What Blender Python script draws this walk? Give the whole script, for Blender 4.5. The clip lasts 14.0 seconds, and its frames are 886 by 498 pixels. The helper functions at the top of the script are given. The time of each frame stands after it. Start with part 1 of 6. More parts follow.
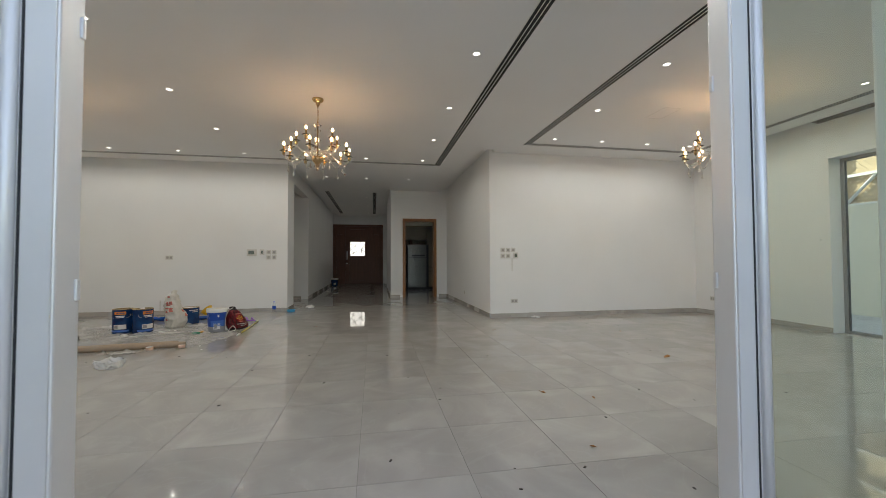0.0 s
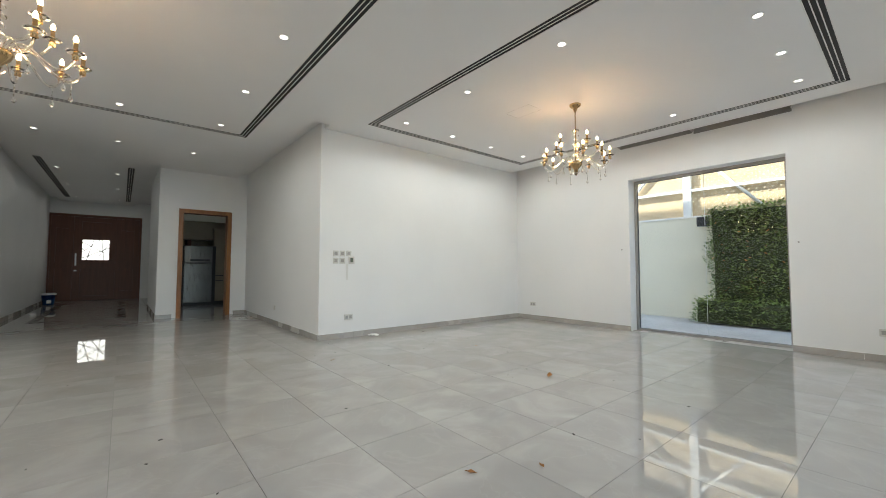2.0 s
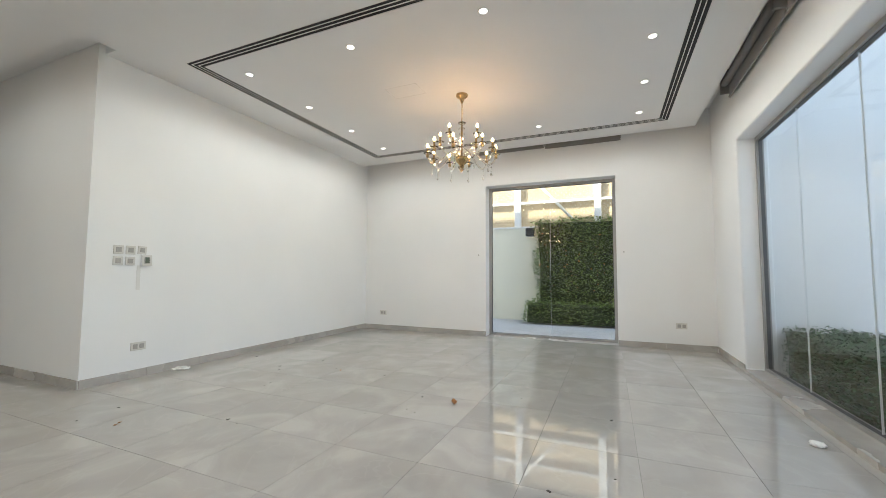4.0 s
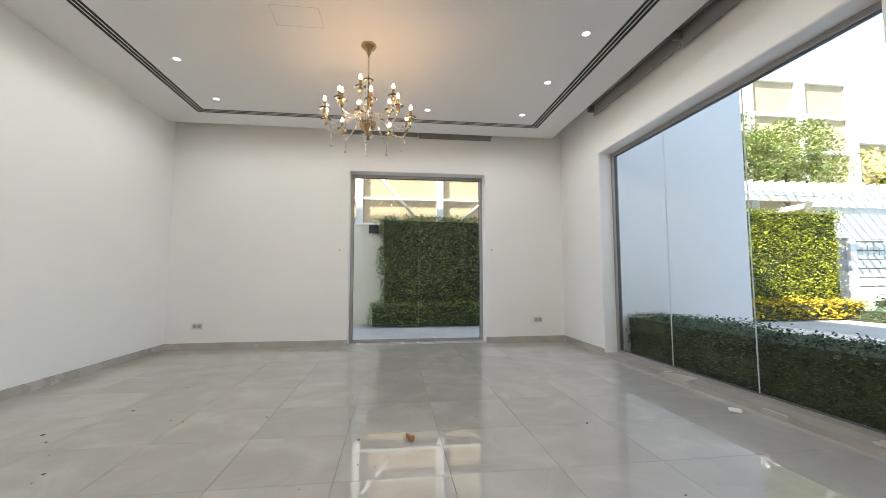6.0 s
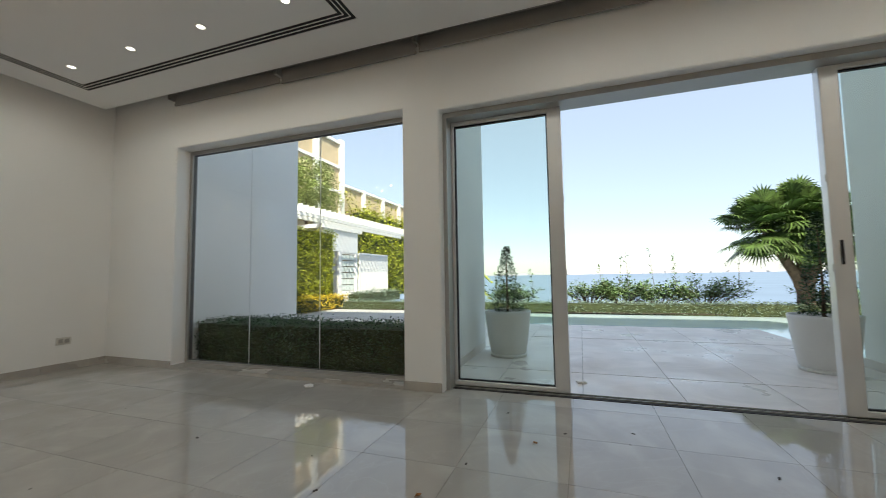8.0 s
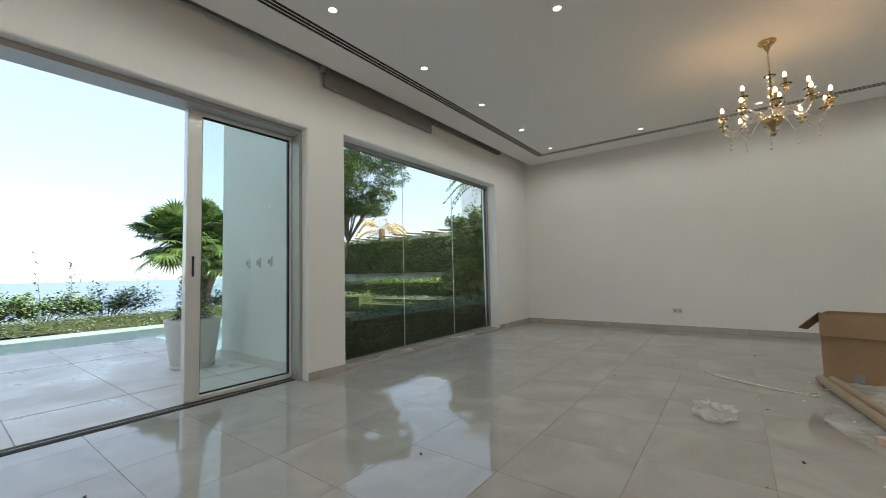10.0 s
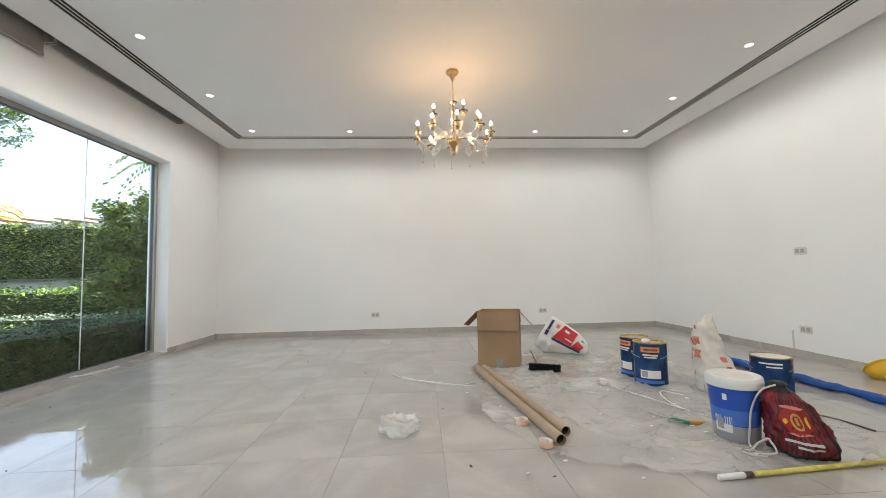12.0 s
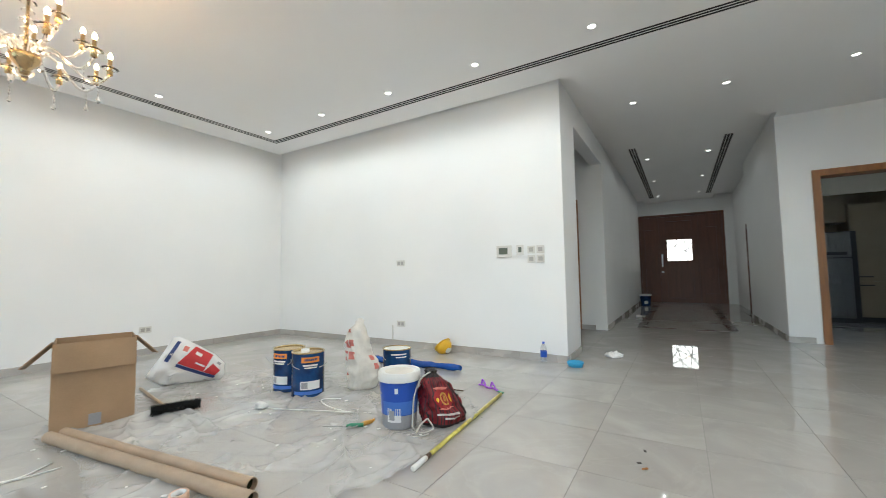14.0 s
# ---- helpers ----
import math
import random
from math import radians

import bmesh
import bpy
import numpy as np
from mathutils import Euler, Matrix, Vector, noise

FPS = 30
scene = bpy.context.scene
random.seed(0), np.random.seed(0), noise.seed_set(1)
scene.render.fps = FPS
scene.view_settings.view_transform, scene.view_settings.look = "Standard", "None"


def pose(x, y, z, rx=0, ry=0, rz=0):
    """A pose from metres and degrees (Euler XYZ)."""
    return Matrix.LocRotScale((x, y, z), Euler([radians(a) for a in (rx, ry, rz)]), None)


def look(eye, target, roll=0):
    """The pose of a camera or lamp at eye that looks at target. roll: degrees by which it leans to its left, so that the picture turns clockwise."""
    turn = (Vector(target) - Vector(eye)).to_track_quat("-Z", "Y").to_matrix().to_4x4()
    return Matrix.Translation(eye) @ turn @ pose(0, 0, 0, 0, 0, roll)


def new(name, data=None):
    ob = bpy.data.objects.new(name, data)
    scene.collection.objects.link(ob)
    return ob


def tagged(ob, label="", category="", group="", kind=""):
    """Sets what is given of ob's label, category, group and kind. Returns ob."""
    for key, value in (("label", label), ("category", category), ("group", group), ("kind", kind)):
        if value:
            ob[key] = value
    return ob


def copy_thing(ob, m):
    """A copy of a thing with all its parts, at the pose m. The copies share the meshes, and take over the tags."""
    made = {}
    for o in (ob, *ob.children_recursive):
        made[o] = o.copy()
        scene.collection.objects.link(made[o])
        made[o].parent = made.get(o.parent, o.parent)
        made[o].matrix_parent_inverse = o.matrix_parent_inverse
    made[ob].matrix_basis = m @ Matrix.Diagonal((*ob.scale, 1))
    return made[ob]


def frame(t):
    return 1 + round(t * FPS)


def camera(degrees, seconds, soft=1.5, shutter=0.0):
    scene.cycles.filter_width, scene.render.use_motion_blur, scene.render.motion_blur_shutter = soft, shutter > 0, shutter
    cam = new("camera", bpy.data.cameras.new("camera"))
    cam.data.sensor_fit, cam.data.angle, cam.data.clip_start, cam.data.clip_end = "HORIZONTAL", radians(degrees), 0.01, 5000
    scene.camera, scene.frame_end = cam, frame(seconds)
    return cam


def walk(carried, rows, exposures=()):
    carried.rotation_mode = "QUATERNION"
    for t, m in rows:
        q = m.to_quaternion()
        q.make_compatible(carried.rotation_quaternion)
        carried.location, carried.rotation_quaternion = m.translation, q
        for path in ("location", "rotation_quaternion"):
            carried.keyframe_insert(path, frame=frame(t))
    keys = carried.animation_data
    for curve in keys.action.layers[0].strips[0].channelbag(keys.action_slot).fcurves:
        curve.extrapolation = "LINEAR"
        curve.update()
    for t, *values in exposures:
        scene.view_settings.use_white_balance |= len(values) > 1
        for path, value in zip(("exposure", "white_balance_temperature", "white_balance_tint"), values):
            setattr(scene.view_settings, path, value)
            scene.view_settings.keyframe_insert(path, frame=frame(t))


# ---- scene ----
cam = camera(97.5, 14.0, soft=0.45, shutter=0.1)
PATH = [
    (0, (0.372, -0.015, 1.15), (0.724, 1.953, 1.206), -0.2),
    (0.5, (0.359, 0.459, 1.158), (0.881, 2.388, 1.234), 0.0),
    (1, (0.341, 0.877, 1.158), (1.097, 2.727, 1.240), 0.0),
    (1.5, (0.323, 1.254, 1.137), (1.336, 2.976, 1.229), 0.1),
    (2, (0.31, 1.594, 1.114), (1.582, 3.135, 1.211), 0.1),
    (2.5, (0.357, 1.907, 1.128), (1.835, 3.251, 1.24), 0.2),
    (3, (0.396, 2.159, 1.123), (2.022, 3.319, 1.24), 0.3),
    (5.5, (1.032, 3.833, 1.05), (3.025, 3.906, 1.195), 0.0),
    (6, (1.2, 4.143, 1.02), (3.178, 3.892, 1.169), -0.1),
    (6.5, (1.352, 4.421, 1.02), (3.239, 3.775, 1.166), -0.2),
    (7, (1.47, 4.605, 1.035), (3.127, 3.494, 1.179), -0.5),
    (7.5, (1.473, 4.725, 1.03), (2.719, 3.167, 1.179), -0.7),
    (8, (1.386, 4.773, 1.06), (2.051, 2.891, 1.2), -0.9),
    (8.5, (1.318, 4.791, 1.078), (1.281, 2.795, 1.21), -1.2),
    (9, (1.209, 4.832, 1.088), (0.498, 2.966, 1.214), -1.3),
    (11.5, (0.504, 5.019, 1.062), (-1.487, 4.875, 1.185), -1.3),
    (12, (0.244, 4.92, 1.051), (-1.748, 5.037, 1.175), -1.2),
    (12.5, (-0.001, 4.797, 1.037), (-1.952, 5.221, 1.16), -1.2),
    (13, (-0.201, 4.695, 1.044), (-2.018, 5.521, 1.165), -1.1),
    (13.5, (-0.343, 4.638, 1.047), (-1.859, 5.937, 1.173), -1.1),
    (14, (-0.389, 4.633, 1.055), (-1.428, 6.337, 1.182), -0.9),
]
EXPOSURES = [
    (0, 2.0, 6800, 7), (0.5, 2.15, 6700, 6), (1, 2.3, 6600, 5), (1.5, 2.45, 6550, 4), (2, 2.5, 6400, 4), (3, 2.6, 6400, 4), (5.5, 2.45, 6550, 7),
    (6, 2.4, 6500, 7), (6.5, 2.25, 6500, 6), (7, 2.0, 6800, 9), (7.5, 1.68, 7150, 10), (8, 1.5, 6950, 4), (8.5, 1.4, 6950, 1), (9, 1.35, 6850, -2),
    (11.5, 2.75, 6550, 7), (12, 2.75, 6500, 6), (12.5, 2.75, 6450, 6), (13, 2.87, 6350, 5), (13.5, 3.05, 6250, 4), (14, 3.1, 6100, 3),
]
walk(cam, [(t, look(eye, target, roll)) for t, eye, target, roll in PATH], EXPOSURES)

# ---- sky and sun ----
SUN_DIR = Vector((0.45, -0.75, -0.85)).normalized()
world = bpy.data.worlds.new("sky")
scene.world = world
world.use_nodes = True
wn = world.node_tree.nodes
sky = wn.new("ShaderNodeTexSky")
sky.sky_type, sky.sun_disc = "NISHITA", False
sky.sun_elevation = math.asin(-SUN_DIR.z)
sky.sun_rotation = math.atan2(-SUN_DIR.x, -SUN_DIR.y)
sky.dust_density, sky.air_density, sky.ozone_density = 0.3, 1.0, 1.2
haze = wn.new("ShaderNodeMixRGB")
haze.inputs[0].default_value, haze.inputs[2].default_value = 0.72, (1.88, 2.14, 2.75, 1.0)
world.node_tree.links.new(sky.outputs[0], haze.inputs[1])
world.node_tree.links.new(haze.outputs[0], wn["Background"].inputs[0])
wn["Background"].inputs[1].default_value = 0.125
sun_data = bpy.data.lights.new("sun", "SUN")
sun_data.energy, sun_data.angle, sun_data.color = 3.0, radians(0.6), (1.0, 0.94, 0.85)
sun = new("sun", sun_data)
sun.matrix_world = look((0, 30, 40), Vector((0, 30, 40)) + SUN_DIR)

# strengths of the lamps that hang and sit in the ceilings
DOWNLIGHT, HALL_LIGHT, BULB = 2.5, 0.45, 20.0

# ---- plan ----
XW, XE, YS = -6.785, 7.33, 1.365
YNE, YNW, YK, YH = 7.407, 9.27, 12.02, 19.27
XP, XL, XR = 2.645, -1.545, 0.895
# ROOF: height of unseen upper walls, chosen for the shadow the house casts
CZ, TOPZ, ROOF = 3.297, 3.39, 8.0
GZ = -0.03
TILE, TX0, TY0 = 0.598, 0.29, 2.045


# ---- materials ----
def mat(name, col, rough=0.5, metal=0.0, var=0.12, scale=3.0, fine=60.0, bump=0.05, hue=None, island=0.0, obj=0.0, rough_var=0.1, trans=0.0, ior=1.45, coat=0.0, emit=None, strength=0.0, stretch=None):
    m = bpy.data.materials.new(name)
    m.use_nodes = True
    nt = m.node_tree
    n, l = nt.nodes, nt.links
    b = n["Principled BSDF"]
    b.inputs["Roughness"].default_value = rough
    b.inputs["Metallic"].default_value = metal
    b.inputs["IOR"].default_value = ior
    b.inputs["Transmission Weight"].default_value = trans
    b.inputs["Coat Weight"].default_value = coat
    geo = n.new("ShaderNodeNewGeometry")
    pos = geo.outputs["Position"]
    if stretch:
        mp = n.new("ShaderNodeMapping")
        mp.inputs["Scale"].default_value = stretch
        l.new(pos, mp.inputs["Vector"])
        pos = mp.outputs["Vector"]
    big = n.new("ShaderNodeTexNoise")
    big.inputs["Scale"].default_value, big.inputs["Detail"].default_value = scale, 5
    l.new(pos, big.inputs["Vector"])
    small = n.new("ShaderNodeTexNoise")
    small.inputs["Scale"].default_value, small.inputs["Detail"].default_value = fine, 3
    l.new(pos, small.inputs["Vector"])
    mix = n.new("ShaderNodeMixRGB")
    mix.blend_type = "MIX"
    dark = tuple(c * (1 - var) for c in col)
    lite = hue or tuple(min(1, c * (1 + var)) for c in col)
    ramp = n.new("ShaderNodeValToRGB")
    ramp.color_ramp.elements[0].position, ramp.color_ramp.elements[1].position = 0.3, 0.7
    ramp.color_ramp.elements[0].color = (*dark, 1)
    ramp.color_ramp.elements[1].color = (*lite, 1)
    l.new(big.outputs["Fac"], ramp.inputs["Fac"])
    mix.blend_type = "OVERLAY"
    mix.inputs["Fac"].default_value = min(0.6, var)
    l.new(ramp.outputs["Color"], mix.inputs["Color1"])
    l.new(small.outputs["Color"], mix.inputs["Color2"])
    grey = n.new("ShaderNodeRGBToBW")
    l.new(small.outputs["Color"], grey.inputs[0])
    l.new(grey.outputs[0], mix.inputs["Color2"])
    out = mix.outputs["Color"]
    if island or obj:
        hsv = n.new("ShaderNodeHueSaturation")
        mr = n.new("ShaderNodeMapRange")
        amount = island or obj
        mr.inputs["To Min"].default_value, mr.inputs["To Max"].default_value = 1 - amount, 1 + amount
        if island:
            l.new(geo.outputs["Random Per Island"], mr.inputs["Value"])
        else:
            oi = n.new("ShaderNodeObjectInfo")
            l.new(oi.outputs["Random"], mr.inputs["Value"])
        l.new(mr.outputs[0], hsv.inputs["Value"])
        l.new(out, hsv.inputs["Color"])
        out = hsv.outputs["Color"]
    l.new(out, b.inputs["Base Color"])
    if rough_var:
        rr = n.new("ShaderNodeMapRange")
        rr.inputs["To Min"].default_value = max(0.01, rough * (1 - rough_var))
        rr.inputs["To Max"].default_value = min(1, rough * (1 + rough_var))
        l.new(big.outputs["Fac"], rr.inputs["Value"])
        l.new(rr.outputs[0], b.inputs["Roughness"])
    if bump:
        bp = n.new("ShaderNodeBump")
        bp.inputs["Strength"].default_value, bp.inputs["Distance"].default_value = bump, 0.01
        l.new(small.outputs["Fac"], bp.inputs["Height"])
        l.new(bp.outputs[0], b.inputs["Normal"])
    if emit:
        b.inputs["Emission Color"].default_value = (*emit, 1)
        b.inputs["Emission Strength"].default_value = strength
    return m


def marble(name, base, vein, rough, wave_bump=0.022):
    m = bpy.data.materials.new(name)
    m.use_nodes = True
    nt = m.node_tree
    n, l = nt.nodes, nt.links
    b = n["Principled BSDF"]
    geo, oi = n.new("ShaderNodeNewGeometry"), n.new("ShaderNodeObjectInfo")
    shift = n.new("ShaderNodeVectorMath")
    shift.operation = "MULTIPLY_ADD"
    comb = n.new("ShaderNodeCombineXYZ")
    for k in range(3):
        l.new(oi.outputs["Random"], comb.inputs[k])
    shift.inputs[1].default_value = (7.3, 3.1, 5.7)
    l.new(comb.outputs[0], shift.inputs[0])
    l.new(geo.outputs["Position"], shift.inputs[2])
    warp = n.new("ShaderNodeTexNoise")
    warp.inputs["Scale"].default_value, warp.inputs["Detail"].default_value, warp.inputs["Distortion"].default_value = 1.7, 7, 1.2
    l.new(shift.outputs[0], warp.inputs["Vector"])
    ramp = n.new("ShaderNodeValToRGB")
    e = ramp.color_ramp.elements
    e[0].position, e[0].color = 0.33, (*vein, 1)
    e[1].position, e[1].color = 0.66, (*tuple(min(1, c * 1.12) for c in base), 1)
    mid = ramp.color_ramp.elements.new(0.5)
    mid.color = (*base, 1)
    l.new(warp.outputs["Fac"], ramp.inputs["Fac"])
    thin = n.new("ShaderNodeTexNoise")
    thin.inputs["Scale"].default_value, thin.inputs["Detail"].default_value, thin.inputs["Distortion"].default_value = 0.9, 9, 2.5
    l.new(shift.outputs[0], thin.inputs["Vector"])
    band = n.new("ShaderNodeValToRGB")
    e = band.color_ramp.elements
    e[0].position, e[0].color = 0.485, (0, 0, 0, 1)
    e[1].position, e[1].color = 0.515, (0, 0, 0, 1)
    pk = band.color_ramp.elements.new(0.5)
    pk.color = (1, 1, 1, 1)
    l.new(thin.outputs["Fac"], band.inputs["Fac"])
    mix = n.new("ShaderNodeMixRGB")
    mix.inputs["Color2"].default_value = (*tuple(min(1, c * 1.3) for c in base), 1)
    half = n.new("ShaderNodeMath")
    half.operation = "MULTIPLY"
    half.inputs[1].default_value = 0.14
    l.new(band.outputs["Color"], half.inputs[0])
    l.new(half.outputs[0], mix.inputs["Fac"])
    l.new(ramp.outputs["Color"], mix.inputs["Color1"])
    hsv = n.new("ShaderNodeHueSaturation")
    mr = n.new("ShaderNodeMapRange")
    mr.inputs["To Min"].default_value, mr.inputs["To Max"].default_value = 0.975, 1.025
    l.new(oi.outputs["Random"], mr.inputs["Value"])
    l.new(mr.outputs[0], hsv.inputs["Value"])
    l.new(mix.outputs[0], hsv.inputs["Color"])
    l.new(hsv.outputs[0], b.inputs["Base Color"])
    dust = n.new("ShaderNodeTexNoise")
    dust.inputs["Scale"].default_value, dust.inputs["Detail"].default_value = 1.1, 6
    l.new(geo.outputs["Position"], dust.inputs["Vector"])
    rr = n.new("ShaderNodeMapRange")
    rr.inputs["From Min"].default_value, rr.inputs["From Max"].default_value = 0.35, 0.7
    rr.inputs["To Min"].default_value, rr.inputs["To Max"].default_value = rough * 0.6, rough * 2.0
    l.new(dust.outputs["Fac"], rr.inputs["Value"])
    l.new(rr.outputs[0], b.inputs["Roughness"])
    wave = n.new("ShaderNodeTexNoise")
    wave.inputs["Scale"].default_value, wave.inputs["Detail"].default_value = 5.0, 2
    l.new(shift.outputs[0], wave.inputs["Vector"])
    bp = n.new("ShaderNodeBump")
    bp.inputs["Strength"].default_value, bp.inputs["Distance"].default_value = wave_bump, 0.01
    l.new(wave.outputs["Fac"], bp.inputs["Height"])
    l.new(bp.outputs[0], b.inputs["Normal"])
    b.inputs["IOR"].default_value = 1.62
    return m


def glass(name, tint, gloss=0.02):
    m = bpy.data.materials.new(name)
    m.use_nodes = True
    nt = m.node_tree
    n, l = nt.nodes, nt.links
    n.remove(n["Principled BSDF"])
    tr, gl, mx, lw, pw, mr = (n.new("ShaderNode" + k) for k in ("BsdfTransparent", "BsdfGlossy", "MixShader", "LayerWeight", "Math", "MapRange"))
    tr.inputs[0].default_value = (*tint, 1)
    gl.inputs["Roughness"].default_value = gloss
    pw.operation = "POWER"
    pw.inputs[1].default_value = 5.0
    mr.inputs["To Min"].default_value, mr.inputs["To Max"].default_value = 0.02, 0.6
    l.new(lw.outputs["Facing"], pw.inputs[0])
    l.new(pw.outputs[0], mr.inputs["Value"])
    l.new(mr.outputs[0], mx.inputs[0])
    l.new(tr.outputs[0], mx.inputs[1])
    l.new(gl.outputs[0], mx.inputs[2])
    l.new(mx.outputs[0], n["Material Output"].inputs[0])
    return m


def sheet_plastic(name, tint, cover):
    m = bpy.data.materials.new(name)
    m.use_nodes = True
    nt = m.node_tree
    n, l = nt.nodes, nt.links
    b = n["Principled BSDF"]
    b.inputs["Base Color"].default_value = (*tint, 1)
    b.inputs["Roughness"].default_value = 0.18
    tr, mx, noi, mr = (n.new("ShaderNode" + k) for k in ("BsdfTransparent", "MixShader", "TexNoise", "MapRange"))
    noi.inputs["Scale"].default_value, noi.inputs["Detail"].default_value = 1.6, 3
    mr.inputs["From Min"].default_value, mr.inputs["From Max"].default_value = 0.35, 0.7
    mr.inputs["To Min"].default_value, mr.inputs["To Max"].default_value = cover * 0.5, cover * 1.6
    geo = n.new("ShaderNodeNewGeometry")
    l.new(geo.outputs["Position"], noi.inputs["Vector"])
    l.new(noi.outputs["Fac"], mr.inputs["Value"])
    l.new(mr.outputs[0], mx.inputs[0])
    l.new(tr.outputs[0], mx.inputs[1])
    l.new(b.outputs[0], mx.inputs[2])
    l.new(mx.outputs[0], n["Material Output"].inputs[0])
    return m


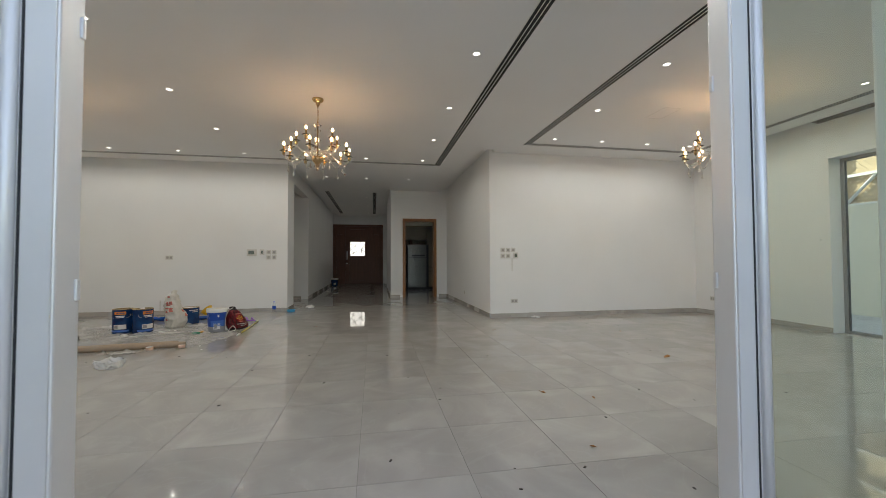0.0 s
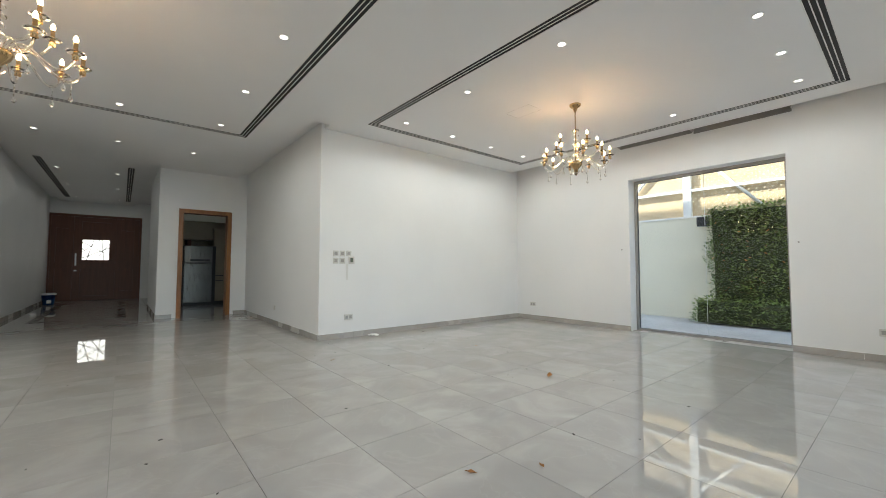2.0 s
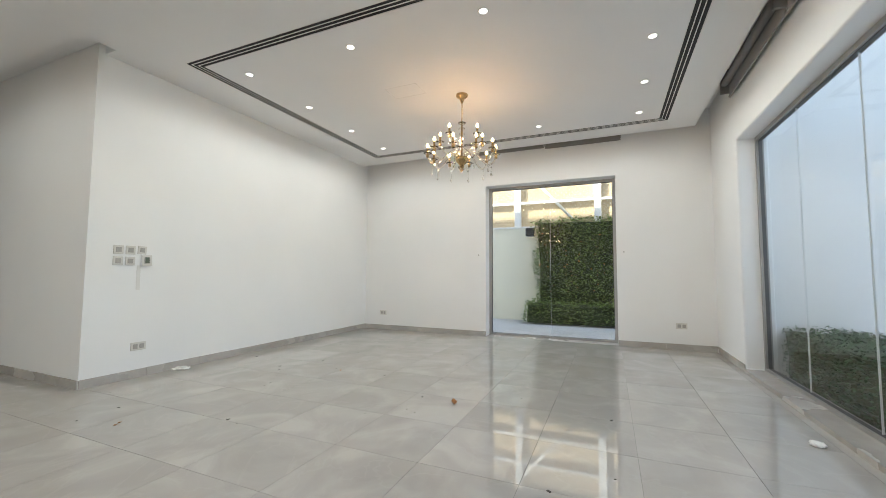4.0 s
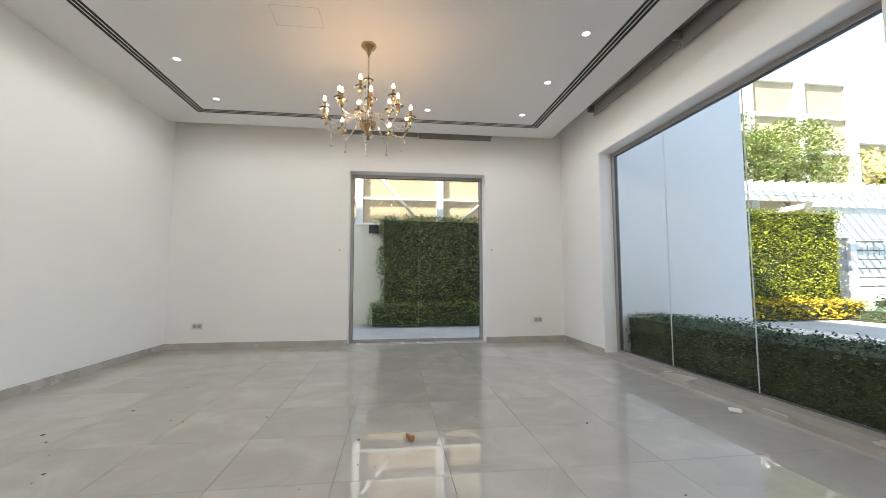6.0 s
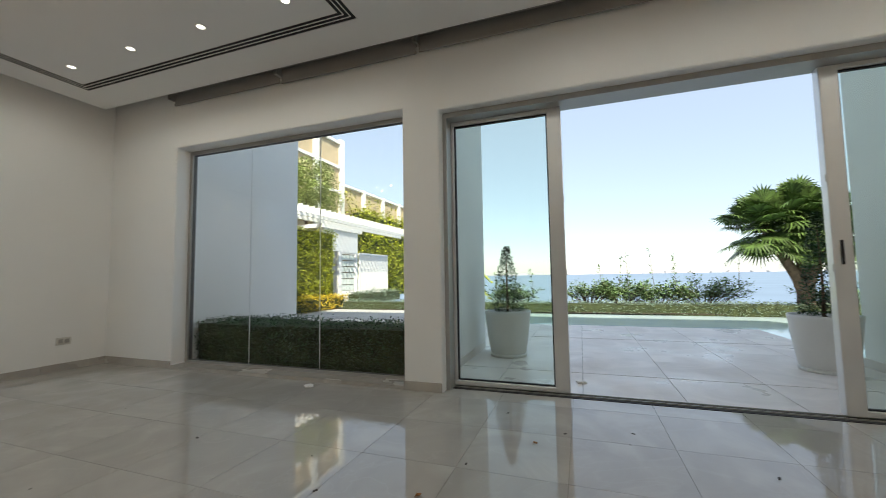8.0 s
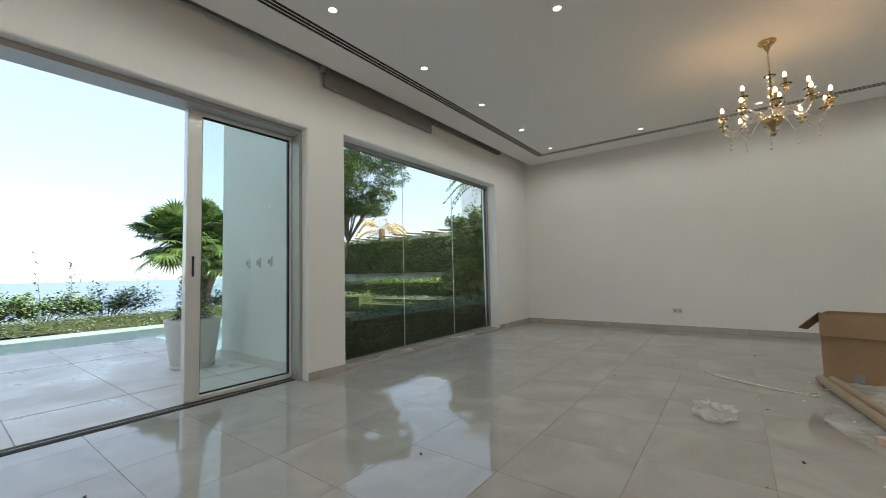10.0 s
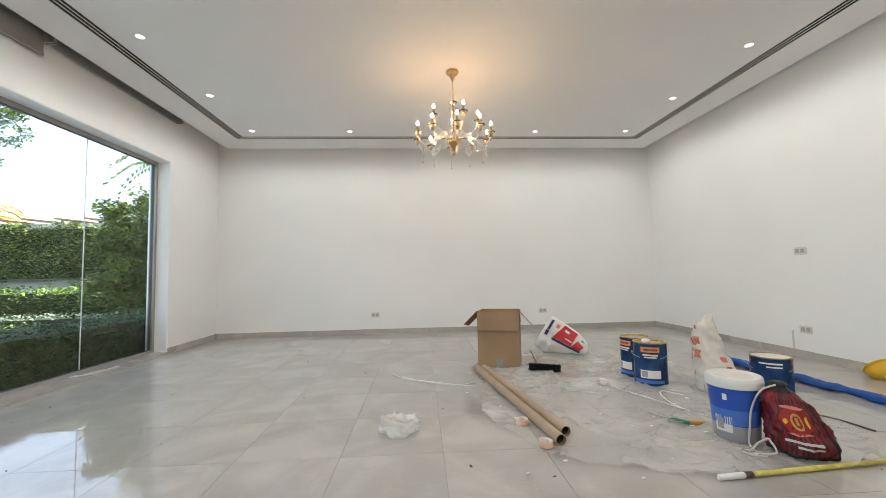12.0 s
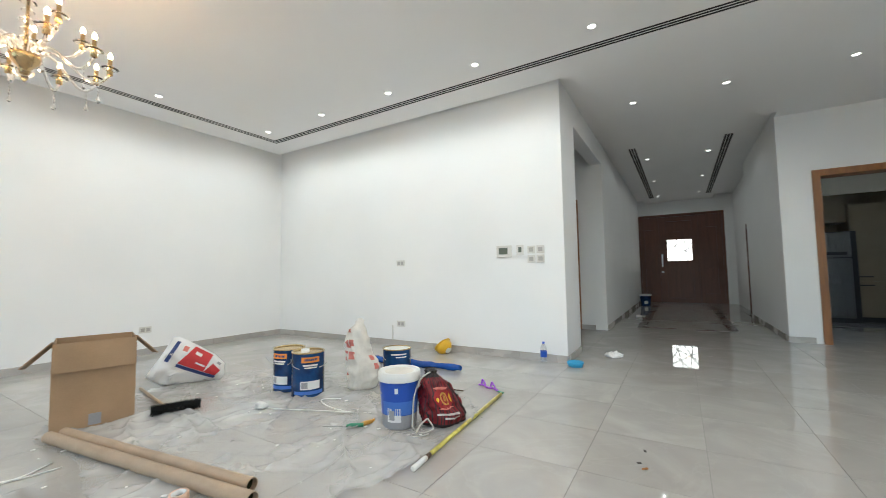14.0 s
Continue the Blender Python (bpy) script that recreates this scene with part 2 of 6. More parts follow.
M = {
    "paint": mat("white_wall_paint", (0.86, 0.86, 0.85), 0.55, var=0.025, scale=0.8, fine=35, bump=0.04),
    "ceil": mat("white_ceiling_paint", (0.85, 0.845, 0.835), 0.7, var=0.02, scale=0.6, fine=30, bump=0.03),
    "tile": marble("polished_floor_tile", (0.43, 0.41, 0.384), (0.395, 0.375, 0.35), 0.020, 0.013),
    "skirt": marble("grey_skirting_tile", (0.43, 0.405, 0.375), (0.395, 0.37, 0.34), 0.2),
    "inlay": marble("brown_stone_inlay", (0.075, 0.055, 0.042), (0.05, 0.038, 0.03), 0.2),
    "grout": mat("tile_grout", (0.22, 0.21, 0.195), 0.8),
    "alu": mat("grey_aluminium", (0.40, 0.39, 0.375), 0.42, metal=0.5, var=0.05, fine=90, bump=0.02),
    "alu_white": mat("silver_aluminium", (0.76, 0.755, 0.75), 0.33, metal=0.5, var=0.04, fine=90, bump=0.01),
    "alu_bead": mat("satin_grey_aluminium_bead", (0.72, 0.72, 0.72), 0.34, metal=0.5, var=0.04, bump=0.01),
    "hatch_line": mat("hatch_gap_grey", (0.55, 0.54, 0.52), 0.8),
    "gasket": mat("black_rubber_gasket", (0.02, 0.02, 0.022), 0.6),
    "gasket_grey": mat("dark_grey_glazing_gasket", (0.11, 0.11, 0.11), 0.6),
    "glass": glass("clear_window_glass", (0.975, 0.985, 0.98)),
    "glass_door": glass("green_tinted_door_glass", (0.895, 0.945, 0.905)),
    "seam": mat("silicone_seam", (0.72, 0.74, 0.73), 0.3),
    "shade": mat("grey_roller_shade_fabric", (0.30, 0.29, 0.275), 0.8, var=0.05, fine=300, bump=0.1),
    "slot": mat("black_diffuser_slot", (0.012, 0.012, 0.013), 0.6),
    "wood_door": mat("dark_mahogany", (0.12, 0.042, 0.022), 0.4, var=0.2, scale=1.6, fine=40, stretch=(9, 9, 0.8), bump=0.06),
    "wood_frame": mat("orange_brown_door_frame_wood", (0.27, 0.115, 0.038), 0.35, var=0.25, scale=2, fine=40, stretch=(9, 9, 0.9), bump=0.05),
    "steel": mat("brushed_stainless_steel", (0.17, 0.167, 0.16), 0.28, metal=1.0, var=0.03, fine=70, stretch=(40, 40, 1), bump=0.01),
    "black": mat("black_plastic", (0.02, 0.02, 0.022), 0.4),
    "cabinet": mat("beige_cabinet_laminate", (0.27, 0.225, 0.15), 0.35, var=0.06),
    "socket": mat("white_switch_plastic", (0.68, 0.66, 0.62), 0.35, var=0.06),
    "socket_dark": mat("grey_switch_insert", (0.40, 0.385, 0.36), 0.4),
    "screen": mat("grey_green_display", (0.13, 0.15, 0.12), 0.2),
    "led": mat("downlight_lens", (0.9, 0.9, 0.88), 0.4, emit=(1.0, 0.96, 0.90), strength=0.9),
    "led_hall": mat("dim_hall_downlight_lens", (0.9, 0.9, 0.88), 0.4, emit=(1.0, 0.95, 0.88), strength=0.6),
    "bulb": mat("warm_candle_bulb", (1.0, 0.85, 0.6), 0.3, emit=(1.0, 0.60, 0.30), strength=BULB),
    "gold": mat("polished_gold_brass", (0.56, 0.39, 0.20), 0.18, metal=1.0, var=0.1, bump=0.0),
    "crystal": mat("clear_amber_crystal", (1.0, 0.97, 0.92), 0.02, trans=0.98, ior=1.3, var=0.0, bump=0.0, rough_var=0),
    "cardboard": mat("brown_cardboard", (0.36, 0.235, 0.135), 0.75, var=0.12, scale=4, fine=140, bump=0.05),
    "kraft": mat("kraft_paper_tube", (0.40, 0.30, 0.21), 0.6, var=0.12, scale=6, fine=120, bump=0.05),
    "tin_blue": mat("dark_blue_printed_tin", (0.006, 0.02, 0.085), 0.22, var=0.3, scale=7, hue=(0.012, 0.07, 0.22), bump=0.0),
    "tin_gold": mat("gold_tin_rim", (0.55, 0.42, 0.2), 0.25, metal=1.0, bump=0.0),
    "pail_blue": mat("blue_plastic_pail", (0.02, 0.08, 0.42), 0.3, var=0.08, bump=0.0),
    "pail_light": mat("lighter_blue_print", (0.06, 0.17, 0.55), 0.3, var=0.08, bump=0.0),
    "white_plastic": mat("white_plastic", (0.78, 0.77, 0.74), 0.35, var=0.06, bump=0.02),
    "paper_white": mat("white_paper_label", (0.75, 0.74, 0.72), 0.6, var=0.05),
    "orange": mat("orange_print", (0.75, 0.25, 0.03), 0.4),
    "red": mat("red_print", (0.55, 0.03, 0.035), 0.5, var=0.15),
    "navy": mat("navy_print", (0.03, 0.05, 0.17), 0.5),
    "grey_print": mat("grey_print", (0.33, 0.33, 0.34), 0.5),
    "sack": mat("white_woven_sack", (0.70, 0.66, 0.59), 0.6, var=0.12, scale=9, fine=220, bump=0.15),
    "sack_print": mat("faded_red_sack_print", (0.60, 0.19, 0.15), 0.6),
    "bag_red": mat("red_nylon", (0.19, 0.008, 0.014), 0.5, var=0.3, scale=14, bump=0.1),
    "bag_black": mat("black_nylon", (0.015, 0.013, 0.015), 0.5, var=0.2),
    "bag_crest": mat("crest_red", (0.30, 0.012, 0.015), 0.5, var=0.2),
    "cord": mat("grey_cotton_cord", (0.52, 0.50, 0.47), 0.8, fine=300, bump=0.2),
    "yellow": mat("yellow_plastic", (0.78, 0.46, 0.03), 0.35, var=0.1),
    "pole_yellow": mat("yellow_painted_pole", (0.60, 0.52, 0.12), 0.4, var=0.25, scale=20),
    "brown_tape": mat("dark_brown_tape", (0.09, 0.055, 0.035), 0.4),
    "blue_vinyl": mat("bright_blue_vinyl", (0.01, 0.075, 0.36), 0.22, var=0.2, scale=9, fine=20, bump=0.25),
    "purple": mat("purple_translucent_plastic", (0.42, 0.14, 0.68), 0.2, var=0.2),
    "green": mat("green_plastic", (0.03, 0.22, 0.12), 0.35),
    "amber": mat("ochre_handle", (0.58, 0.30, 0.06), 0.4),
    "bristle": mat("black_bristles", (0.012, 0.012, 0.012), 0.9, var=0.4, fine=300, bump=0.5),
    "tape": mat("peach_masking_tape", (0.74, 0.50, 0.38), 0.6),
    "cable": mat("white_cable", (0.72, 0.71, 0.68), 0.4),
    "poly": sheet_plastic("thin_clear_polythene", (0.78, 0.765, 0.74), 0.42),
    "poly_white": sheet_plastic("milky_plastic_bag", (0.85, 0.84, 0.82), 0.95),
    "water_pet": sheet_plastic("clear_bottle_plastic", (0.75, 0.82, 0.9), 0.3),
    "label_blue": mat("blue_bottle_label", (0.02, 0.10, 0.55), 0.4),
    "cyan": mat("light_blue_plastic", (0.06, 0.35, 0.60), 0.35),
    "dry_leaf": mat("dry_brown_leaf", (0.30, 0.13, 0.035), 0.7, var=0.35, scale=30),
    "grit": mat("dark_grit", (0.06, 0.05, 0.045), 0.8),
    "chip": mat("white_paint_chips", (0.75, 0.73, 0.7), 0.6),
    "render_white": mat("white_outdoor_render", (0.82, 0.82, 0.81), 0.8, var=0.05, scale=0.7, fine=50, bump=0.1),
    "render_cream": mat("cream_outdoor_render", (0.76, 0.715, 0.58), 0.8, var=0.07, scale=0.8, fine=50, bump=0.1),
    "terrace": marble("pale_stone_terrace_slab", (0.68, 0.635, 0.605), (0.62, 0.58, 0.55), 0.35),
    "paving": mat("light_grey_paving", (0.46, 0.45, 0.43), 0.8, var=0.12, scale=1.2, fine=60, bump=0.1),
    "soil": mat("dark_garden_soil", (0.07, 0.055, 0.04), 0.95, var=0.3, scale=5, bump=0.3),
    "white_wood": mat("white_painted_timber", (0.78, 0.77, 0.74), 0.5, var=0.05, stretch=(4, 4, 1)),
    "lattice": mat("beige_lattice_timber", (0.52, 0.41, 0.26), 0.7, var=0.12, scale=4),
    "pot": mat("grey_white_glazed_pot", (0.66, 0.66, 0.63), 0.45, var=0.05, scale=2),
    "bark": mat("grey_brown_bark", (0.16, 0.105, 0.07), 0.9, var=0.35, scale=12, bump=0.5),
    "leaf_dark": mat("dark_green_leaves", (0.027, 0.07, 0.018), 0.6, var=0.3, island=0.55, bump=0),
    "leaf": mat("mid_green_leaves", (0.115, 0.18, 0.045), 0.45, var=0.35, island=0.7, bump=0),
    "leaf_yellow": mat("yellow_green_leaves", (0.42, 0.45, 0.05), 0.5, var=0.3, island=0.45, bump=0),
    "leaf_ivy": mat("soft_green_ivy_leaves", (0.16, 0.245, 0.055), 0.5, var=0.35, hue=(0.25, 0.32, 0.08), scale=1.3, island=0.5, bump=0),
    "leaf_sea": mat("pale_green_seaside_leaves", (0.15, 0.23, 0.09), 0.55, var=0.3, island=0.5, bump=0),
    "leaf_lime": mat("bright_lime_leaves", (0.15, 0.235, 0.045), 0.5, var=0.3, island=0.5, bump=0),
    "leaf_soft": mat("soft_olive_leaves", (0.34, 0.40, 0.13), 0.55, var=0.3, island=0.4, bump=0),
    "leaf_palm": mat("deep_green_fan_leaves", (0.085, 0.14, 0.035), 0.45, var=0.35, island=0.5, bump=0),
    "render_beige": mat("beige_outdoor_render", (0.56, 0.49, 0.37), 0.8, var=0.07, scale=0.8, fine=50, bump=0.1),
    "joint": mat("pale_terrace_joint", (0.36, 0.34, 0.32), 0.9, var=0.15),
    "leaf_grey": mat("grey_green_leaves", (0.18, 0.24, 0.17), 0.6, var=0.2, island=0.4, bump=0),
    "leaf_gold": mat("golden_flowers", (0.62, 0.46, 0.04), 0.6, var=0.2, island=0.4, bump=0),
    "leaf_straw": mat("dried_palm_fronds", (0.48, 0.32, 0.10), 0.7, var=0.2, island=0.3, bump=0),
    # shade painted as colour: hedge insides and the hollow of the tubes
    "core": mat("painted_shade_core", (0.05, 0.062, 0.024), 0.95, var=0.4, scale=8, bump=0.5),
    "terracotta": mat("terracotta_coping", (0.42, 0.22, 0.13), 0.8, var=0.2),
    "glass_block": mat("pale_glass_blocks", (0.60, 0.65, 0.62), 0.15, var=0.1),
    # pale pinkish grey carries the distance haze in the buildings' own colour
    "city": mat("hazy_far_buildings", (0.52, 0.49, 0.50), 0.9, var=0.1, scale=0.02),
}


def water(name, col, rough, scale, bump, seen):
    m = mat(name, col, rough, var=0.08, scale=scale * 0.2, bump=0, rough_var=0)
    nt = m.node_tree
    w = nt.nodes.new("ShaderNodeTexNoise")
    w.inputs["Scale"].default_value, w.inputs["Detail"].default_value = scale, 4
    g = nt.nodes.new("ShaderNodeNewGeometry")
    bp = nt.nodes.new("ShaderNodeBump")
    bp.inputs["Strength"].default_value, bp.inputs["Distance"].default_value = bump, 0.02
    nt.links.new(g.outputs["Position"], w.inputs["Vector"])
    nt.links.new(w.outputs["Fac"], bp.inputs["Height"])
    nt.links.new(bp.outputs[0], nt.nodes["Principled BSDF"].inputs["Normal"])
    nt.nodes["Principled BSDF"].inputs["IOR"].default_value = seen
    return m


M["pool"] = water("pool_water", (0.62, 0.78, 0.80), 0.02, 3.0, 0.08, 1.5)
M["sea"] = water("blue_sea", (0.21, 0.28, 0.37), 0.55, 0.4, 0.6, 1.1)


# ---- mesh helpers ----
def box(bm, x0, x1, y0, y1, z0, z1):
    v = [bm.verts.new((x, y, z)) for x in (x0, x1) for y in (y0, y1) for z in (z0, z1)]
    for f in ((0, 1, 3, 2), (4, 6, 7, 5), (0, 4, 5, 1), (2, 3, 7, 6), (0, 2, 6, 4), (1, 5, 7, 3)):
        bm.faces.new([v[i] for i in f])
    return v


def bbox(x0, x1, y0, y1, z0, z1, bevel=0.0):
    bm = bmesh.new()
    box(bm, min(x0, x1), max(x0, x1), min(y0, y1), max(y0, y1), z0, z1)
    if bevel:
        bmesh.ops.bevel(bm, geom=bm.edges[:], offset=bevel, segments=2, affect="EDGES", profile=0.5)
    return bm


def tube(bm, pts, r, seg=10, caps=True):
    """A round tube along points; r is one radius or one for each point."""
    pts = [Vector(p) for p in pts]
    rs = r if isinstance(r, (list, tuple)) else [r] * len(pts)
    rings, up = [], Vector((0, 0, 1))
    for i, p in enumerate(pts):
        d = (pts[min(i + 1, len(pts) - 1)] - pts[max(i - 1, 0)]).normalized()
        side = d.cross(up)
        if side.length < 0.05:
            side = d.cross(Vector((1, 0, 0)))
        side.normalize()
        other = side.cross(d).normalized()
        rings.append([bm.verts.new(p + rs[i] * (math.cos(a) * side + math.sin(a) * other)) for a in (2 * math.pi * k / seg for k in range(seg))])
    for a, b in zip(rings, rings[1:]):
        for k in range(seg):
            f = bm.faces.new((a[k], a[(k + 1) % seg], b[(k + 1) % seg], b[k]))
            f.smooth = True
    if caps:
        bm.faces.new(rings[0][::-1])
        bm.faces.new(rings[-1])
    return bm


def lathe(bm, prof, seg=24, cx=0, cy=0, cz=0, smooth=True):
    """A turned shape from (radius, height) pairs."""
    rings = []
    for r, z in prof:
        if r < 1e-5:
            rings.append([bm.verts.new((cx, cy, cz + z))])
        else:
            rings.append([bm.verts.new((cx + r * math.cos(2 * math.pi * k / seg), cy + r * math.sin(2 * math.pi * k / seg), cz + z)) for k in range(seg)])
    for a, b in zip(rings, rings[1:]):
        for k in range(seg):
            k2 = (k + 1) % seg
            if len(a) == 1 and len(b) == 1:
                continue
            if len(a) == 1:
                f = bm.faces.new((a[0], b[k2], b[k]))
            elif len(b) == 1:
                f = bm.faces.new((a[k], a[k2], b[0]))
            else:
                f = bm.faces.new((a[k], a[k2], b[k2], b[k]))
            f.smooth = smooth
    return bm


def mesh_of(name, bm, material):
    me = bpy.data.meshes.new(name)
    bmesh.ops.recalc_face_normals(bm, faces=bm.faces[:])
    bm.to_mesh(me)
    bm.free()
    for m in (material if isinstance(material, (list, tuple)) else [material]):
        me.materials.append(m)
    return me


def part(name, bm, material, parent=None, label="", m=None):
    """Links a bmesh as one mesh object, under parent if one is given."""
    ob = new(name, mesh_of(name, bm, material))
    if parent:
        ob.parent = parent
    if m is not None:
        ob.matrix_basis = m
    return tagged(ob, label) if label else ob


def share(name, me, parent, m, label=""):
    ob = new(name, me)
    ob.parent = parent
    ob.matrix_basis = m
    return tagged(ob, label) if label else ob


def thing(name, label, category, m=None, group="", kind=""):
    ob = new(name)
    ob.empty_display_size = 0.1
    if m is not None:
        ob.matrix_basis = m
    return tagged(ob, label, category, group, kind)


def structure(name, bm, material, label, category, parent=None):
    ob = part(name, bm, material, parent)
    return tagged(ob, label, category, kind="structure")


def plate(to3, rects, holes, lo, hi):
    """A solid slab in the plane (u, v), made of rectangles less holes, from depth lo to hi."""
    us = sorted({round(c, 4) for r in rects + holes for c in r[:2]})
    vs = sorted({round(c, 4) for r in rects + holes for c in r[2:]})
    inside = lambda u, v, rs: any(r[0] < u < r[1] and r[2] < v < r[3] for r in rs)
    cell = {}
    for i in range(len(us) - 1):
        for j in range(len(vs) - 1):
            u, v = (us[i] + us[i + 1]) / 2, (vs[j] + vs[j + 1]) / 2
            cell[i, j] = inside(u, v, rects) and not inside(u, v, holes)
    bm, made = bmesh.new(), {}

    def vert(i, j, d):
        if (i, j, d) not in made:
            made[i, j, d] = bm.verts.new(to3(us[i], vs[j], (lo, hi)[d]))
        return made[i, j, d]

    for (i, j), full in cell.items():
        if not full:
            continue
        for d in (0, 1):
            bm.faces.new([vert(i, j, d), vert(i + 1, j, d), vert(i + 1, j + 1, d), vert(i, j + 1, d)])
        for (di, dj), (a, b) in (((-1, 0), ((0, 0), (0, 1))), ((1, 0), ((1, 0), (1, 1))), ((0, -1), ((0, 0), (1, 0))), ((0, 1), ((0, 1), (1, 1)))):
            if not cell.get((i + di, j + dj)):
                bm.faces.new([vert(i + a[0], j + a[1], 0), vert(i + b[0], j + b[1], 0), vert(i + b[0], j + b[1], 1), vert(i + a[0], j + a[1], 1)])
    return bm


IN_XY = lambda u, v, d: (u, v, d)
IN_XZ = lambda u, v, d: (u, d, v)
IN_YZ = lambda u, v, d: (d, u, v)

# ---- walls ----
WIN_S = (3.0, 6.117, 0.03, 2.72)
WIN_S2 = (-5.476, -1.90, 0.03, 2.72)
SLIDE = (-1.405, 2.61, -0.02, 2.65)
WIN_E = (2.672, 4.836, -0.05, 2.705)
YO, XO = 1.06, 7.66

wall = structure("wall_south", plate(IN_XZ, [(XW - 0.3, XO, -0.3, ROOF)], [WIN_S, WIN_S2, SLIDE], YO, YS), M["paint"], "white painted wall with tall window openings", "wall")
bev = wall.modifiers.new("worn_edges", "BEVEL")
bev.width, bev.segments, bev.limit_method = 0.018, 3, "ANGLE"
wall = structure("wall_east", plate(IN_YZ, [(YS + 0.0005, 13, -0.3, ROOF)], [WIN_E], XE, XO), M["paint"], "white painted wall with one window opening", "wall")
structure("wall_west", plate(IN_YZ, [(YS + 0.0005, 20, -0.3, ROOF)], [], XW - 0.3, XW), M["paint"], "plain white painted wall", "wall")
structure("wall_north_east", bbox(XP, XE, YNE, YNE + 0.2, -0.1, ROOF), M["paint"], "white painted wall with light switches", "wall")
structure("wall_pier", bbox(XP, XP + 0.2, YNE + 0.2, YK, -0.1, 3.6), M["paint"], "white painted return wall", "wall")
structure("wall_north_west", bbox(XW, XL, YNW, YNW + 0.2, -0.1, ROOF), M["paint"], "white painted wall with thermostat and switches", "wall")
structure("wall_hall_west", plate(IN_YZ, [(YNW + 0.2, YH, -0.1, 3.6)], [(9.97, 12.13, -0.1, 3.02)], XL - 0.2, XL), M["paint"], "white hall wall with a tall side opening", "wall")
structure("wall_kitchen", plate(IN_XZ, [(XR, 4.6, -0.1, 3.6)], [(1.27, 2.30, -0.1, 2.42)], YK, YK + 0.2), M["paint"], "white painted wall round the kitchen door", "wall")
structure("wall_hall_east", bbox(XR, XR + 0.16, YK + 0.2, 15.4, -0.1, 3.6), M["paint"], "white painted hall wall", "wall")
structure("wall_hall_east_far", plate(IN_YZ, [(15.4, YH, -0.1, 3.6)], [(15.75, 16.7, -0.1, 2.12)], XR + 0.17, XR + 0.37), M["paint"], "white painted hall wall with a doorway", "wall")
structure("wall_entry", plate(IN_XZ, [(XL - 0.2, XR + 0.4, -0.1, 3.6)], [(-1.569, 0.823, -0.1, 2.882)], YH, YH + 0.25), M["paint"], "white wall round the entrance door", "wall")
structure("wall_side_room", plate(IN_XZ, [(-4.6, XL - 0.2, -0.1, 3.6)], [(-3.0, -2.06, -0.1, 2.32)], 12.13, 12.33), M["paint"], "white wall of the side passage", "wall")
structure("wall_side_room_end", bbox(-4.8, -4.6, YNW + 0.2, 12.33, -0.1, 3.6), M["paint"], "white end wall of the side passage", "wall")
structure("wall_side_room_back", bbox(-4.6, XL - 0.2, 12.8, 13.0, -0.1, 3.6), M["wood_door"], "dark wood panel behind the side door", "door")
structure("wall_kitchen_back", bbox(XR + 0.16, 4.6, 15.95, 16.1, -0.1, 3.6), M["cabinet"], "beige kitchen back wall", "wall")
# the opening is never in view; added so daylight brightens the kitchen
structure("wall_kitchen_side", plate(IN_YZ, [(YK, 16.1, -0.1, 3.6)], [(13.3, 14.7, 1.2, 2.4)], 4.6, 4.8), M["paint"], "white kitchen side wall with an unseen opening added for daylight", "wall")
# out of view; added to close the house against the northern sun
structure("wall_north_outer", bbox(-7.1, XO, 20.0, 20.2, -0.3, ROOF), M["render_white"], "unseen white outer wall, added to keep the sun out", "wall")
structure("wall_closet", bbox(XR + 0.9, XR + 1.0, 15.4, YH, -0.1, 3.6), M["wood_door"], "dark closed door leaf in the hall doorway", "door")

# ---- floor and terrace ground ----
structure("floor", plate(IN_XY, [(XW - 0.2, XO - 0.02, 1.19, 20.0)], [], -0.25, -0.004), M["grout"], "grey tile grout and screed", "floor")

# ---- ceiling ----
RING_W, RING_E = (-6.145, 1.862, 1.975, 8.70), (3.122, 6.765, 1.975, 6.835)
SLOT = 0.135


def ring_holes(r):
    x0, x1, y0, y1 = r
    return [(x0, x1, y0, y0 + SLOT), (x0, x1, y1 - SLOT, y1), (x0, x0 + SLOT, y0, y1), (x1 - SLOT, x1, y0, y1)]


HALL_SLOTS = [(-1.125, -0.99, 12.47, 18.3), (0.335, 0.47, 12.5, 18.3)]
CEILING = [(-6.62, 2.43, 1.585, 9.10), (2.43, 7.15, 1.585, 7.22), (2.70, 7.15, 7.22, YNE), (-1.34, 0.57, 9.10, YH), (0.57, 2.43, 9.10, 11.80), (XR, 2.43, 11.80, YK)]
structure("ceiling", plate(IN_XY, CEILING, ring_holes(RING_W) + ring_holes(RING_E) + HALL_SLOTS, CZ, TOPZ - 0.002), M["ceil"], "flat white plasterboard ceiling with shadow gaps", "ceiling")
POCKETS = [(XW, XE, YS, 1.60), (7.14, XE, 1.6, YNE)]
structure("ceiling_soffit", plate(IN_XY, [(XW, XE, YS, YNE), (XW, XP, YNE, YNW), (XL, XP, YNW, YK), (XL, XR + 0.2, YK, YH)], POCKETS, TOPZ, 3.6), M["ceil"], "white soffit above the shadow gaps", "ceiling")
structure("ceiling_pocket", bbox(XW, XE, YS, 8, 3.6, 3.7), M["ceil"], "white shade pocket top", "ceiling")
structure("ceiling_kitchen", bbox(-4.8, 4.8, YNW, 20, 3.61, 3.8), M["ceil"], "white ceiling over the back rooms", "ceiling")
# out of view; added to block sun and shade terrace and garden
structure("roof", bbox(XW - 0.3, XO, YO, 20.2, ROOF, ROOF + 0.3), M["render_white"], "unseen flat white roof, added to cast the house's shadow", "roof")


